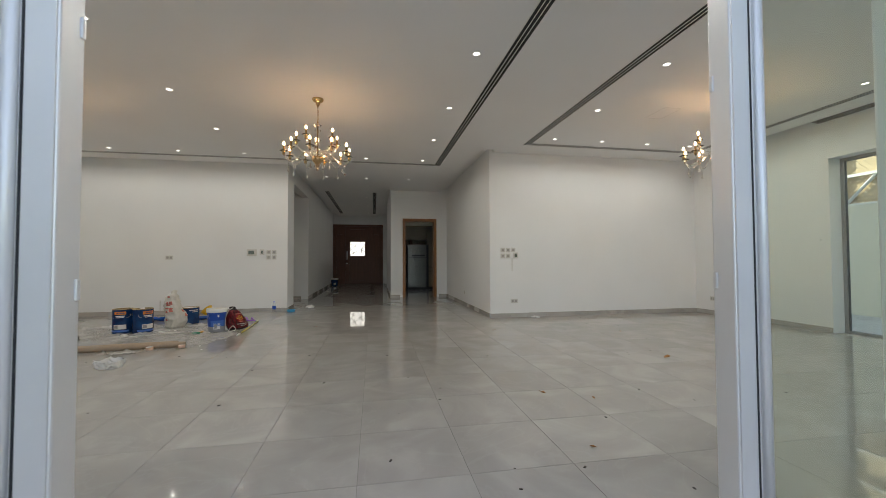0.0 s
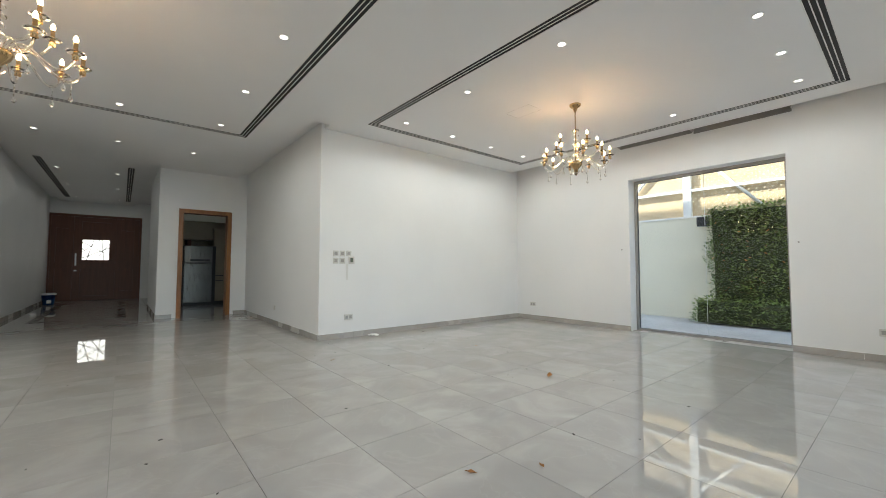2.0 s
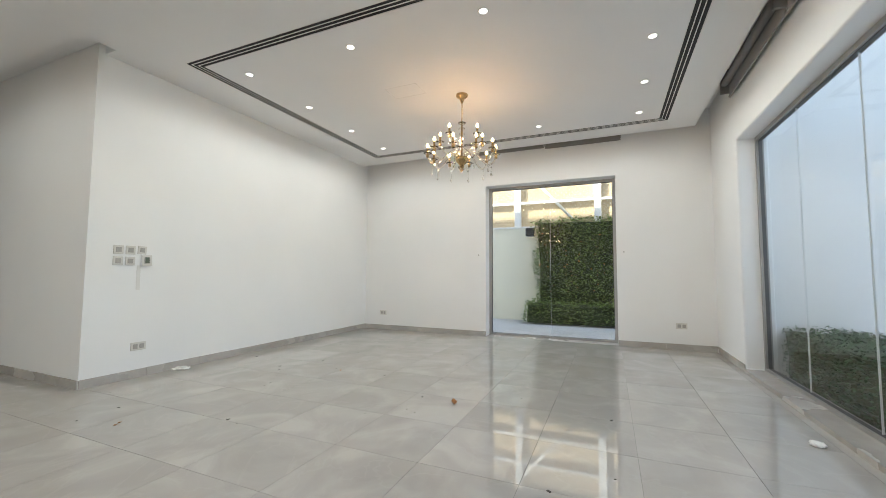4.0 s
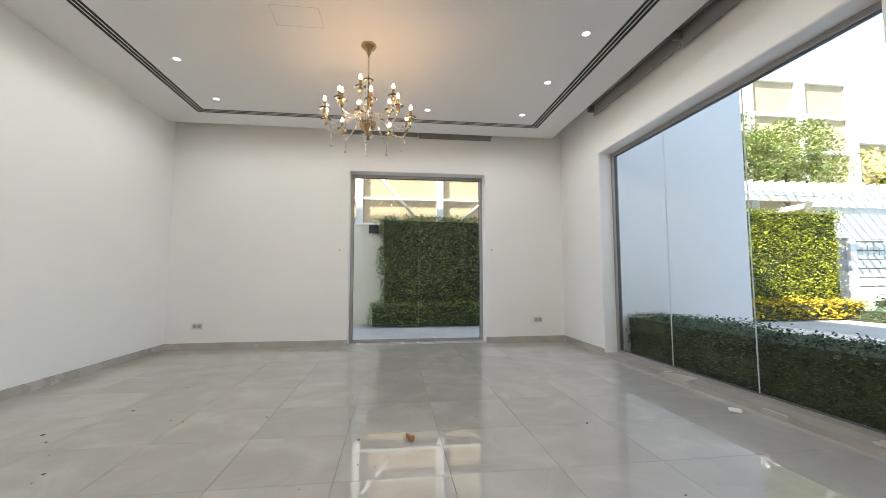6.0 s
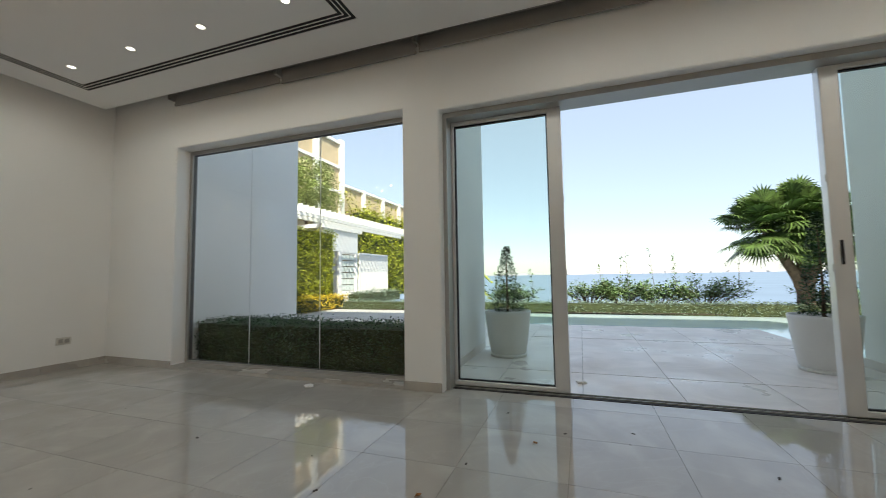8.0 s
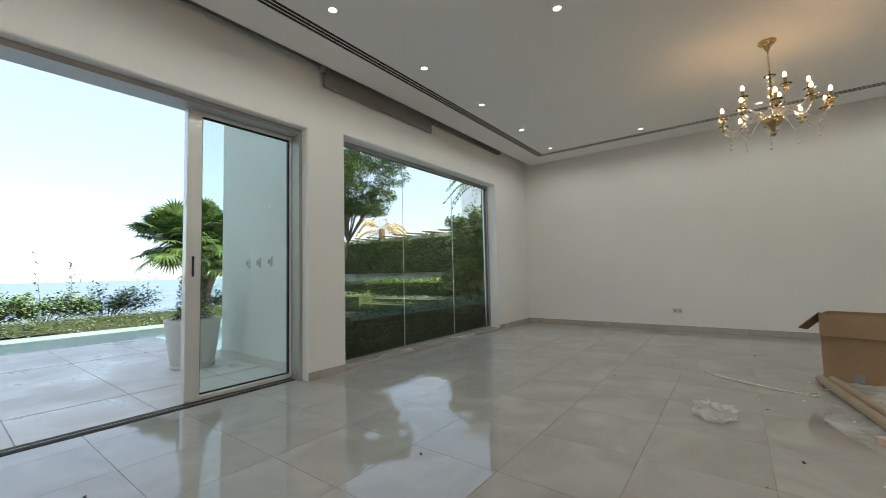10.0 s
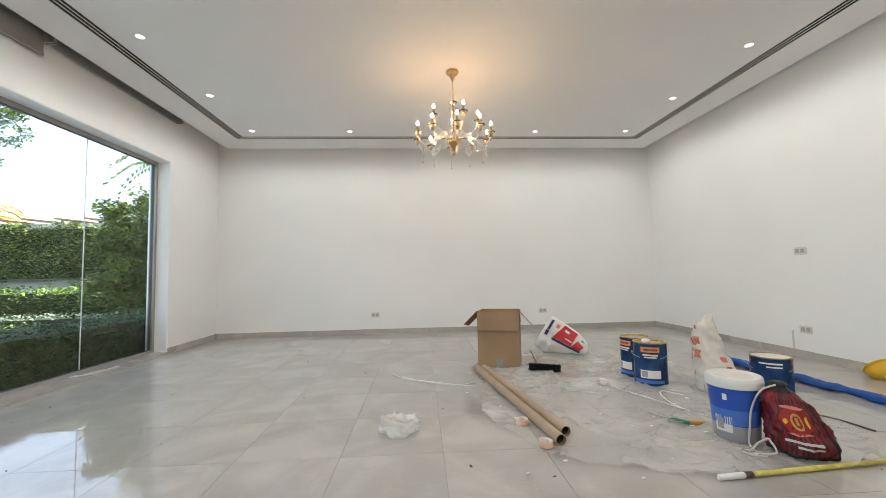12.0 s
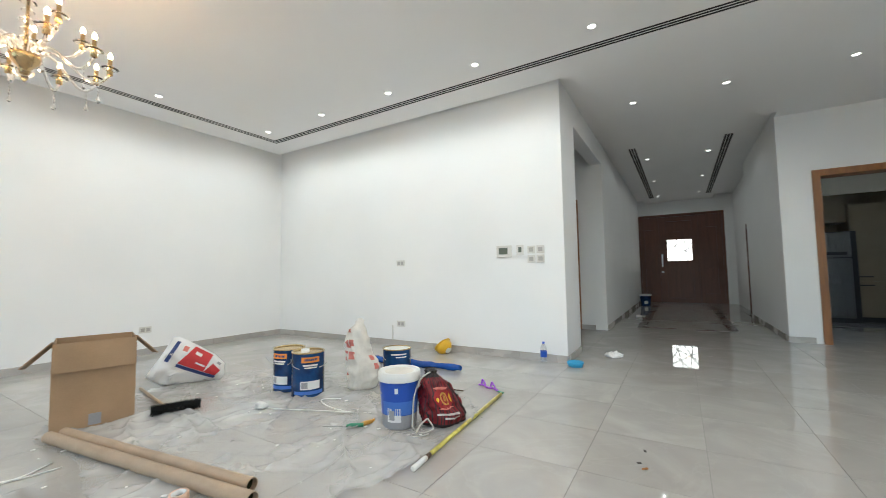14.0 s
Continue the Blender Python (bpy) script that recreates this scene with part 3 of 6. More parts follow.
def diffuser_ring(r, label):
    x0, x1, y0, y1 = r
    ob = thing("linear_diffuser", label, "air diffuser", kind="structure")
    rects = ring_holes(r)
    part("duct", plate(IN_XY, rects, [], CZ + 0.003, TOPZ - 0.003), M["slot"], ob, "black recessed slot backing")
    for k in range(4):
        w = SLOT / 13 * 0.85
        d0, d1 = (SLOT - w) * k / 3, (SLOT - w) * k / 3 + w
        inner = [(x0 + d1, x1 - d1, y0 + d1, y1 - d1)]
        part("blade", plate(IN_XY, [(x0 + d0, x1 - d0, y0 + d0, y1 - d0)], inner, CZ - 0.001, CZ + 0.0025), M["white_plastic"], ob)
    return ob


def diffuser_strip(r):
    x0, x1, y0, y1 = r
    ob = thing("linear_diffuser", "black and white linear slot diffuser in the hall ceiling", "air diffuser", kind="structure")
    part("duct", bbox(x0, x1, y0, y1, CZ + 0.003, TOPZ - 0.003), M["slot"], ob)
    for k in range(4):
        w = SLOT / 13 * 0.85
        a = x0 + (SLOT - w) * k / 3
        part("blade", bbox(a, a + w, y0, y1, CZ - 0.001, CZ + 0.0025), M["white_plastic"], ob)


diffuser_ring(RING_W, "black and white three-slot diffuser round the large ceiling")
diffuser_ring(RING_E, "black and white three-slot diffuser round the dining ceiling")
for r in HALL_SLOTS:
    diffuser_strip(r)

# ---- baseboards ----


def baseboard(runs):
    """Skirting tiles along runs (x0, y0, x1, y1, inward x, inward y)."""
    for x0, y0, x1, y1, nx, ny in runs:
        bm = bmesh.new()
        n = max(1, round(math.hypot(x1 - x0, y1 - y0) / 0.6))
        for k in range(n):
            a, b = (k + 0.0025) / n, (k + 0.9975) / n
            d = 0.012 + 0.0004 * ((k * 7) % 3)
            xa, xb, ya, yb = x0 + (x1 - x0) * a, x0 + (x1 - x0) * b, y0 + (y1 - y0) * a, y0 + (y1 - y0) * b
            xs, ys = sorted((xa, xb + nx * d) if nx else (xa, xb)), sorted((ya, yb + ny * d) if ny else (ya, yb))
            box(bm, xs[0], xs[1], ys[0], ys[1], 0.0, 0.083 + 0.001 * ((k * 5) % 3))
        structure("baseboard", bm, M["skirt"], "grey polished stone skirting tiles", "baseboard")


baseboard([
    (XP, YNE, XE, YNE, 0, -1), (XE, YNE, XE, 4.836, -1, 0), (XE, 2.672, XE, YS, -1, 0), (6.117, YS, XE, YS, 0, 1), (2.62, YS, 3.0, YS, 0, 1),
    (-1.90, YS, -1.415, YS, 0, 1), (XW, YS, -5.476, YS, 0, 1), (XW, YS, XW, YNW, 1, 0), (XW, YNW, XL, YNW, 0, -1), (XL, YNW, XL, 9.97, 1, 0),
    (XL, 12.13, XL, YH, 1, 0), (XL - 0.2, 12.13, -1.98, 12.13, 0, -1), (XR, YK, 1.18, YK, 0, -1), (2.39, YK, XP, YK, 0, -1), (XP, YNE, XP, YK, -1, 0), (XR, YK, XR, 15.4, -1, 0),
])

# ---- windows ----


def window(name, axis, u0, u1, z0, z1, d, seams, out, inset=0.0):
    """A fixed window in a wall's opening: frame, glass panes butted at clear seams. d: the frame's inner face; out: the way outdoors."""
    ob = thing(name, "tall fixed window with a thin grey metal frame", "window", kind="structure")
    to3 = IN_XZ if axis == "y" else IN_YZ
    w, dep = 0.045, 0.07
    a, b = sorted((d, d + out * dep))
    part("window_frame", plate(to3, [(u0, u1, z0, z1)], [(u0 + w, u1 - w, z0 + w * 0.8, z1 - w)], a, b), M["alu"], ob)
    g = d + out * 0.035
    cuts = [u0 + w] + [u0 + (u1 - u0) * s for s in seams] + [u1 - w]
    a, b = sorted((g, g + out * 0.010))
    for p, q in zip(cuts, cuts[1:]):
        pane = part("pane", plate(to3, [(p + 0.002, q - 0.002, z0 + w * 0.8, z1 - w)], [], a, b), M["glass"], ob)
        pane.visible_shadow = False
    for s in cuts[1:-1]:
        part("seam", plate(to3, [(s - 0.0013, s + 0.0013, z0 + w * 0.8, z1 - w)], [], a - 0.001, b + 0.001), M["seam"], ob, "thin clear silicone seam")
    a, b = sorted((d + out * 0.02, d + out * 0.055))
    i = 0.006
    part("gasket", plate(to3, [(u0 + w, u1 - w, z0 + w * 0.8, z1 - w)], [(u0 + w + i, u1 - w - i, z0 + w * 0.8 + i * 0.6, z1 - w - i)], a, b), M["gasket_grey"], ob)
    return ob


window("window_1", "x", WIN_E[0], WIN_E[1], 0.0, WIN_E[3], 7.55, [0.49], 1)
window("window_2", "y", WIN_S[0], WIN_S[1], WIN_S[2], WIN_S[3], 1.187, [0.36, 0.68], -1)
window("window_3", "y", WIN_S2[0], WIN_S2[1], WIN_S2[2], WIN_S2[3], 1.187, [0.32, 0.66], -1)
structure("sill_east", bbox(XE - 0.0, 7.62, WIN_E[0], WIN_E[1], -0.03, -0.001), M["skirt"], "grey stone window sill", "sill")
for a in (WIN_S, WIN_S2):
    structure("sill_south", bbox(a[0], a[1], YO + 0.004, YS + 0.014, -0.04, 0.0365), M["skirt"], "grey stone window sill", "sill")

# ---- ceiling hatch ----
hatch = structure("ceiling_hatch", plate(IN_XY, [(4.43, 4.70, 4.79, 5.2)], [(4.433, 4.697, 4.793, 5.197)], CZ - 0.001, CZ), M["hatch_line"], "thin outline of a flush access hatch in the ceiling", "ceiling hatch")

# ---- sliding door ----
door = thing("door_1", "open grey aluminium sliding door with two glass leaves", "sliding door", kind="structure")
part("door_frame", plate(IN_XZ, [(SLIDE[0], SLIDE[1], 0.0, 2.65)], [(SLIDE[0] + 0.035, SLIDE[1] - 0.04, -0.01, 2.60)], 1.03, 1.272), M["alu"], door)
part("track", bbox(SLIDE[0], SLIDE[1], 1.06, 1.20, -0.02, 0.004), M["gasket"], door, "dark metal floor track")
part("rail", bbox(SLIDE[0], SLIDE[1], 1.09, 1.10, 0.004, 0.014), M["alu"], door)
part("rail", bbox(SLIDE[0], SLIDE[1], 1.15, 1.16, 0.004, 0.014), M["alu"], door)


def leaf(x0, x1, latch, s):
    g0, g1 = (x0 + 0.125, x1 - 0.055) if s > 0 else (x0 + 0.045, x1 - 0.12)
    ob = part("leaf", plate(IN_XZ, [(x0, x1, 0.016, 2.605)], [(g0, g1, 0.06, 2.565)], 1.045, 1.128), M["alu_white"], door, "silver aluminium leaf frame")
    mod = ob.modifiers.new("round_edges", "BEVEL")
    mod.width, mod.segments, mod.limit_method = 0.006, 2, "ANGLE"
    stile = (x0, g0) if s > 0 else (g1, x1)
    mid = stile[0] + (0.075 if s > 0 else 0.045)
    part("groove", bbox(mid - 0.003, mid + 0.003, 1.0435, 1.047, 0.02, 2.60), M["gasket"], ob, "dark line between the frame profiles")
    edge = stile[1] if s > 0 else stile[0]
    part("glazing_bead", tube(bmesh.new(), [(edge - s * 0.022, 1.044, 0.065), (edge - s * 0.022, 1.044, 2.56)], 0.018, 14), M["alu_bead"], ob, "rounded grey glazing bead")
    lip = stile[0] + 0.008 if s > 0 else stile[1] - 0.008
    part("lip", bbox(lip - 0.003, lip + 0.003, 1.040, 1.046, 0.02, 2.60), M["alu_white"], ob)
    pane = part("pane", bbox(g0 - 0.004, g1 + 0.004, 1.082, 1.092, 0.056, 2.569), M["glass_door"], ob, "greenish tinted door glass")
    pane.visible_shadow = False
    part("gasket", plate(IN_XZ, [(g0, g1, 0.06, 2.565)], [(g0 + 0.012, g1 - 0.012, 0.07, 2.553)], 1.072, 1.102), M["gasket"], ob)
    for z in (1.05, 1.72):
        part("latch", bbox(latch - 0.006, latch + 0.006, 1.108, 1.122, z, z + 0.055, 0.003), M["alu_white"], ob, "small grey metal latch")
    if s < 0:
        part("pull", bbox(latch + s * 0.045, latch + s * 0.063, 1.128, 1.137, 1.1, 1.28, 0.003), M["black"], ob, "black flush pull")


leaf(1.51, 2.60, 1.51, 1)
leaf(-1.402, -0.366, -0.366, -1)

# ---- roller shades in the pocket ----


def roller_shade(a, b, d, hang, axis, label="grey fabric roller shade drawn up in the ceiling pocket"):
    ob = thing("roller_shade", label, "roller shade", group="roller shades along the windows")
    e = (lambda u, v, z: (u, v, z)) if axis == "y" else (lambda u, v, z: (v, u, z))
    bm = bmesh.new()
    tube(bm, [e(a, d, 3.43), e(b, d, 3.43)], 0.045, 14)
    part("roller", bm, M["shade"], ob)
    s = 1 if axis == "y" else -1
    q = [e(a, d - s * 0.043, hang), e(b, d - s * 0.039, 3.43)]
    part("fabric", bbox(q[0][0], q[1][0], q[0][1], q[1][1], hang, 3.43), M["shade"], ob)
    q = [e(a, d - s * 0.052, 0), e(b, d - s * 0.03, 0)]
    part("hem_bar", bbox(q[0][0], q[1][0], q[0][1], q[1][1], hang - 0.03, hang, 0.004), M["shade"], ob)
    for u in (a, b):
        q = [e(u - 0.008, d - 0.05, 0), e(u + 0.008, d + 0.05, 0)]
        part("bracket", bbox(q[0][0], q[1][0], q[0][1], q[1][1], 3.30, 3.6), M["alu"], ob, "grey metal bracket")


for a, b, h in ((4.475, 6.12, 3.275), (2.82, 4.455, 3.26), (0.62, 2.79, 3.27), (-1.55, 0.59, 3.40), (-3.5, -1.59, 3.20), (-5.5, -3.53, 3.335)):
    roller_shade(a, b, 1.45, h, "y")
roller_shade(3.78, 4.95, 7.25, 3.31, "x")
roller_shade(2.58, 3.76, 7.25, 3.29, "x")

# ---- downlights ----
RING = bmesh.new()
lathe(RING, [(0.046, 0.0), (0.047, -0.003), (0.039, -0.006), (0.034, -0.003), (0.032, 0.01)], 20)
RING = mesh_of("trim_ring", RING, M["white_plastic"])
LENS = bmesh.new()
lathe(LENS, [(0.0, -0.003), (0.0335, -0.003)], 20)
LENS = {"led": mesh_of("lens", LENS, M["led"])}
LENS["led_hall"] = LENS["led"].copy()
LENS["led_hall"].materials[0] = M["led_hall"]


SPOTS = {}
for key, power in (("led", DOWNLIGHT), ("led_hall", HALL_LIGHT)):
    SPOTS[key] = bpy.data.lights.new("downlight_lamp", "SPOT")
    SPOTS[key].energy, SPOTS[key].color, SPOTS[key].spot_size, SPOTS[key].spot_blend, SPOTS[key].shadow_soft_size = power, (1.0, 0.99, 0.97), radians(174), 0.5, 0.0


def downlight(x, y):
    ob = thing("downlight", "small round white recessed downlight, switched on", "ceiling light", pose(x, y, CZ), group="recessed downlights")
    share("trim_ring", RING, ob, Matrix())
    share("lens", LENS["led_hall" if y > 9 else "led"], ob, Matrix(), "glowing warm white lens")
    lamp = new("downlight_lamp", SPOTS["led_hall" if y > 9 else "led"])
    lamp.parent = ob
    lamp.matrix_basis = pose(0, 0, -0.012)


for k in range(7):
    for y in (2.365, 8.285):
        downlight(-5.77 + 1.197 * k, y)
for y in (3.85, 5.32, 6.80):
    for x in (-5.785, -2.15, 1.425):
        downlight(x, y)
for x in (3.55, 4.475, 5.395, 6.305):
    for y in (2.375, 6.395):
        downlight(x, y)
for y in (3.705, 5.045):
    for x in (3.55, 6.305):
        downlight(x, y)
for x in (-0.83, 0.185, 1.295):
    downlight(x, 10.30)
for y in (13.40, 15.66, 17.95):
    for x in (-0.86, 0.155):
        downlight(x, y)

# ---- chandeliers ----


def bezier(p, n=9):
    a, b, c, d = (Vector(q) for q in p)
    return [(1 - t) ** 3 * a + 3 * (1 - t) ** 2 * t * b + 3 * (1 - t) * t * t * c + t ** 3 * d for t in (k / n for k in range(n + 1))]


def chandelier(x, y, turn):
    ob = thing("chandelier", "gold and clear crystal chandelier with lit candle bulbs", "chandelier", pose(x, y, CZ, 0, 0, turn) @ Matrix.Diagonal((1, 1, 1.09, 1)), group="crystal chandeliers")
    part("canopy", lathe(bmesh.new(), [(0, -0.001), (0.072, -0.001), (0.074, -0.014), (0.066, -0.026), (0.058, -0.034), (0.030, -0.048), (0.024, -0.075), (0.012, -0.09), (0, -0.13)], 28), M["gold"], ob, "polished gold ceiling cup")
    chain = part("chain", bmesh.new(), M["gold"], ob)
    bm = bmesh.new()
    for k in range(8):
        z = -0.135 - 0.022 * k
        ring = [(0.009 * math.cos(a) * (k % 2), 0.009 * math.cos(a) * (1 - k % 2), z + 0.016 * math.sin(a)) for a in (i * math.pi / 4 for i in range(9))]
        tube(bm, ring, 0.0026, 5, caps=False)
    bm.to_mesh(chain.data)
    bm.free()
    col = []
    for k in range(7):
        z = -0.31 - 0.058 * k
        col += [(0.011, z), (0.030 + 0.006 * (k % 2), z - 0.016), (0.034 + 0.008 * (k % 2), z - 0.027), (0.014, z - 0.045)]
    part("column", lathe(bmesh.new(), [(0, -0.30)] + col + [(0, -0.73)], 16), M["crystal"], ob, "stacked crystal spindle")
    part("stem", tube(bmesh.new(), [(0, 0, -0.28), (0, 0, -0.80)], 0.007, 8), M["gold"], ob)
    part("crown_dish", lathe(bmesh.new(), [(0.01, -0.345), (0.038, -0.338), (0.05, -0.326), (0.048, -0.324), (0.034, -0.334), (0.01, -0.338)], 16), M["crystal"], ob)
    part("bowl", lathe(bmesh.new(), [(0, -0.72), (0.078, -0.72), (0.08, -0.735), (0.068, -0.765), (0.042, -0.79), (0.022, -0.815), (0.02, -0.83), (0, -0.845)], 24), M["gold"], ob, "turned gold arm bowl")
    part("finial", lathe(bmesh.new(), [(0.05, -0.825), (0.04, -0.845), (0.018, -0.86), (0.012, -0.875), (0, -0.885)], 14), M["crystal"], ob)
    kinds = {}
    for low in (True, False):
        r, up = (0.415, -0.72) if low else (0.275, -0.56)
        arm = tube(bmesh.new(), bezier(((0.06, 0, -0.715), (r * 0.42, 0, -0.53 if low else -0.60), (r * 0.70, 0, up - 0.24 if low else up - 0.17), (r, 0, up)), 14), 0.0088, 8)
        dish = lathe(bmesh.new(), [(0.012, up + 0.028), (0.034, up + 0.034), (0.052, up + 0.043), (0.050, up + 0.0455), (0.032, up + 0.038), (0.012, up + 0.034)], 12, r)
        cup = lathe(bmesh.new(), [(0.010, up - 0.004), (0.019, up), (0.017, up + 0.022), (0.021, up + 0.028), (0.012, up + 0.034)], 12, r)
        sleeve = lathe(bmesh.new(), [(0.0125, up + 0.034), (0.0125, up + 0.105), (0.010, up + 0.108)], 12, r)
        bulb = lathe(bmesh.new(), [(0.008, up + 0.107), (0.012, up + 0.117), (0.013, up + 0.126), (0.010, up + 0.138), (0.0045, up + 0.149), (0, up + 0.153)], 12, r)
        drop = bmesh.new()
        zr = up - 0.085 if low else up - 0.09
        rr = r * 0.86
        tube(drop, [(rr, 0, zr), (rr, 0, zr - 0.075)], 0.0022, 5)
        for k in range(3):
            lathe(drop, [(0, zr - 0.012 - 0.022 * k), (0.006, zr - 0.019 - 0.022 * k), (0, zr - 0.026 - 0.022 * k)], 6, rr, smooth=False)
        lathe(drop, [(0, zr - 0.072), (0.006, zr - 0.085), (0.015, zr - 0.105), (0.009, zr - 0.115), (0, zr - 0.12)], 6, rr, smooth=False)
        kinds[low] = [mesh_of("arm", arm, M["crystal"]), [("dish", mesh_of("dish", dish, M["crystal"])), ("cup", mesh_of("cup", cup, M["gold"])), ("sleeve", mesh_of("sleeve", sleeve, M["gold"])), ("bulb", mesh_of("bulb", bulb, M["bulb"])), ("pendant", mesh_of("pendant", drop, M["crystal"]))]]
    for low, n, off in ((True, 10, 0), (False, 5, 18)):
        for k in range(n):
            a = share("arm", kinds[low][0], ob, pose(0, 0, 0, 0, 0, off + 360 * k / n), "curved clear crystal arm")
            for nm, me in kinds[low][1]:
                if low or nm != "pendant":
                    share(nm, me, a, Matrix())
    return ob


first = chandelier(-3.95, 5.31, 0)
copy_thing(first, pose(-0.36, 5.31, CZ, 0, 0, 13))
copy_thing(first, pose(4.91, 4.40, CZ, 0, 0, 7))

# ---- entrance door ----
door = thing("door_2", "closed dark mahogany double entrance door with a glowing pane", "entrance door", kind="structure")
part("door_frame", plate(IN_XZ, [(-1.569, 0.823, 0, 2.882)], [(-1.50, 0.755, -0.01, 2.80)], YH + 0.02, YH + 0.2), M["wood_door"], door)
part("side_panel", plate(IN_XZ, [(-1.50, -0.96, 0, 2.80)], [(-1.38, -1.08, 0.3, 1.1), (-1.38, -1.08, 1.3, 2.4)], YH + 0.06, YH + 0.14), M["wood_door"], door)
part("side_panel", plate(IN_XZ, [(0.13, 0.755, 0, 2.80)], [(0.27, 0.61, 0.3, 1.1), (0.27, 0.61, 1.3, 2.4)], YH + 0.06, YH + 0.14), M["wood_door"], door)
part("backing", bbox(-1.52, 0.78, YH + 0.11, YH + 0.19, 0, 2.81), M["wood_door"], door)
mid = part("centre_leaf", plate(IN_XZ, [(-0.95, 0.12, 0.01, 2.79)], [(-0.735, -0.05, 1.36, 2.04), (-0.80, 0.0, 0.12, 1.12), (-0.80, 0.0, 2.3, 2.68)], YH + 0.04, YH + 0.10), M["wood_door"], door)
for r in ((-0.80, 0.0, 0.12, 1.12), (-0.80, 0.0, 2.3, 2.68)):
    part("moulding", plate(IN_XZ, [(r[0], r[1], r[2], r[3])], [(r[0] + 0.035, r[1] - 0.035, r[2] + 0.035, r[3] - 0.035)], YH + 0.03, YH + 0.105), M["wood_door"], mid)
# emission in the pane replaces daylight that would come through the glass
pane_mat = mat("frosted_glowing_pane", (0.85, 0.85, 0.82), 0.5, emit=(1.0, 0.97, 0.92), strength=0.4)
part("pane", bbox(-0.735, -0.05, YH + 0.075, YH + 0.085, 1.36, 2.04), pane_mat, mid, "frosted glass pane whose own glow stands in for daylight")
random.seed(5)
grille = bmesh.new()
for a, b in (((-0.735, 1.62), (-0.30, 2.04)), ((-0.735, 1.95), (-0.05, 1.55)), ((-0.62, 1.36), (-0.45, 2.04)), ((-0.735, 1.42), (-0.05, 1.78)), ((-0.40, 1.36), (-0.05, 1.92)), ((-0.25, 2.04), (-0.18, 1.36)), ((-0.735, 1.76), (-0.5, 1.36))):
    tube(grille, [(a[0], YH + 0.068, a[1]), (b[0], YH + 0.068, b[1])], 0.013, 6)
part("grille", grille, M["black"], mid, "thin black crossed bars")
part("pull_handle", bbox(-0.905, -0.865, YH - 0.02, YH + 0.02, 1.17, 1.58, 0.008), M["alu_white"], mid, "long silver pull handle")
part("lock", bbox(-0.92, -0.85, YH + 0.0, YH + 0.035, 0.98, 1.02, 0.006), M["alu_white"], mid, "silver lock plate")

# ---- kitchen door frame, side doors ----


def door_frame(name, axis, u0, u1, z1, d0, d1, w, material, label):
    to3 = IN_XZ if axis == "y" else IN_YZ
    return structure(name, plate(to3, [(u0 - w, u1 + w, 0, z1 + w)], [(u0, u1, -0.01, z1)], d0, d1), material, label, "door frame")


door_frame("door_frame_kitchen", "y", 1.345, 2.225, 2.345, YK - 0.025, YK + 0.225, 0.088, M["wood_frame"], "orange-brown wooden door frame without a leaf")
door_frame("door_frame_side", "y", -2.97, -2.06, 2.32, 12.105, 12.355, 0.075, M["wood_frame"], "brown wooden frame of a side door")
door_frame("door_frame_hall", "x", 15.79, 16.66, 2.08, XR + 0.13, XR + 0.39, 0.075, M["wood_door"], "dark wooden frame of a hall door")

fridge = thing("refrigerator", "tall stainless steel refrigerator with a dark door gap", "refrigerator", pose(2.02, 15.28, 0))
part("body", bbox(-0.36, 0.47, -0.26, 0.42, 0.02, 1.75, 0.01), M["black"], fridge, "black side panels")
part("lower_door", bbox(-0.335, 0.37, -0.33, -0.265, 0.10, 1.235, 0.012), M["steel"], fridge)
part("upper_door", bbox(-0.335, 0.37, -0.33, -0.265, 1.25, 1.745, 0.012), M["steel"], fridge)
part("control_panel", bbox(-0.19, 0.31, -0.338, -0.325, 1.295, 1.355, 0.004), M["black"], fridge, "black handle and control strip")
part("kick_plate", bbox(-0.33, 0.37, -0.30, -0.26, 0.0, 0.09), M["black"], fridge)
cab = thing("kitchen_cabinet", "beige kitchen cabinet with black bar handles", "cabinet", pose(3.0, 15.4, 0))
part("body", bbox(-0.55, 0.9, -0.2, 0.5, 0.1, 2.3), M["cabinet"], cab)
part("plinth", bbox(-0.55, 0.9, -0.15, 0.5, 0.0, 0.1), M["black"], cab)
for z0, z1 in ((0.12, 0.78), (0.80, 2.28)):
    d = part("door", bbox(-0.54, 0.12, -0.22, -0.202, z0, z1, 0.004), M["cabinet"], cab)
    part("handle", bbox(-0.48, -0.28, -0.245, -0.222, (z1 - 0.08) if z0 < 0.5 else (z0 + 0.06), (z1 - 0.06) if z0 < 0.5 else (z0 + 0.08)), M["black"], d, "black bar handle")
cab = thing("wall_cabinet", "beige wall cabinet above the refrigerator", "cabinet", pose(2.0, 15.5, 1.95))
part("body", bbox(-0.8, 0.44, -0.2, 0.45, 0, 0.9), M["cabinet"], cab)
lamp = thing("kitchen_cornice", "pale yellowish cornice along the kitchen wall", "cornice", kind="structure")
part("board", bbox(XR + 0.17, 4.5, 15.2, 15.28, 2.50, 2.84), M["render_cream"], lamp)

# ---- hall floor inlay ----
INLAY = [(-1.13, -0.99, 12.76, 18.1), (0.27, 0.41, 12.76, 18.1), (-0.99, -0.5, 12.76, 12.88), (-0.2, 0.27, 12.76, 12.88)]
for r in INLAY:
    structure("floor_inlay", bbox(r[0], r[1], r[2], r[3], -0.003, 0.0025), M["inlay"], "dark brown polished stone floor inlay", "floor inlay")

# ---- switches and sockets ----


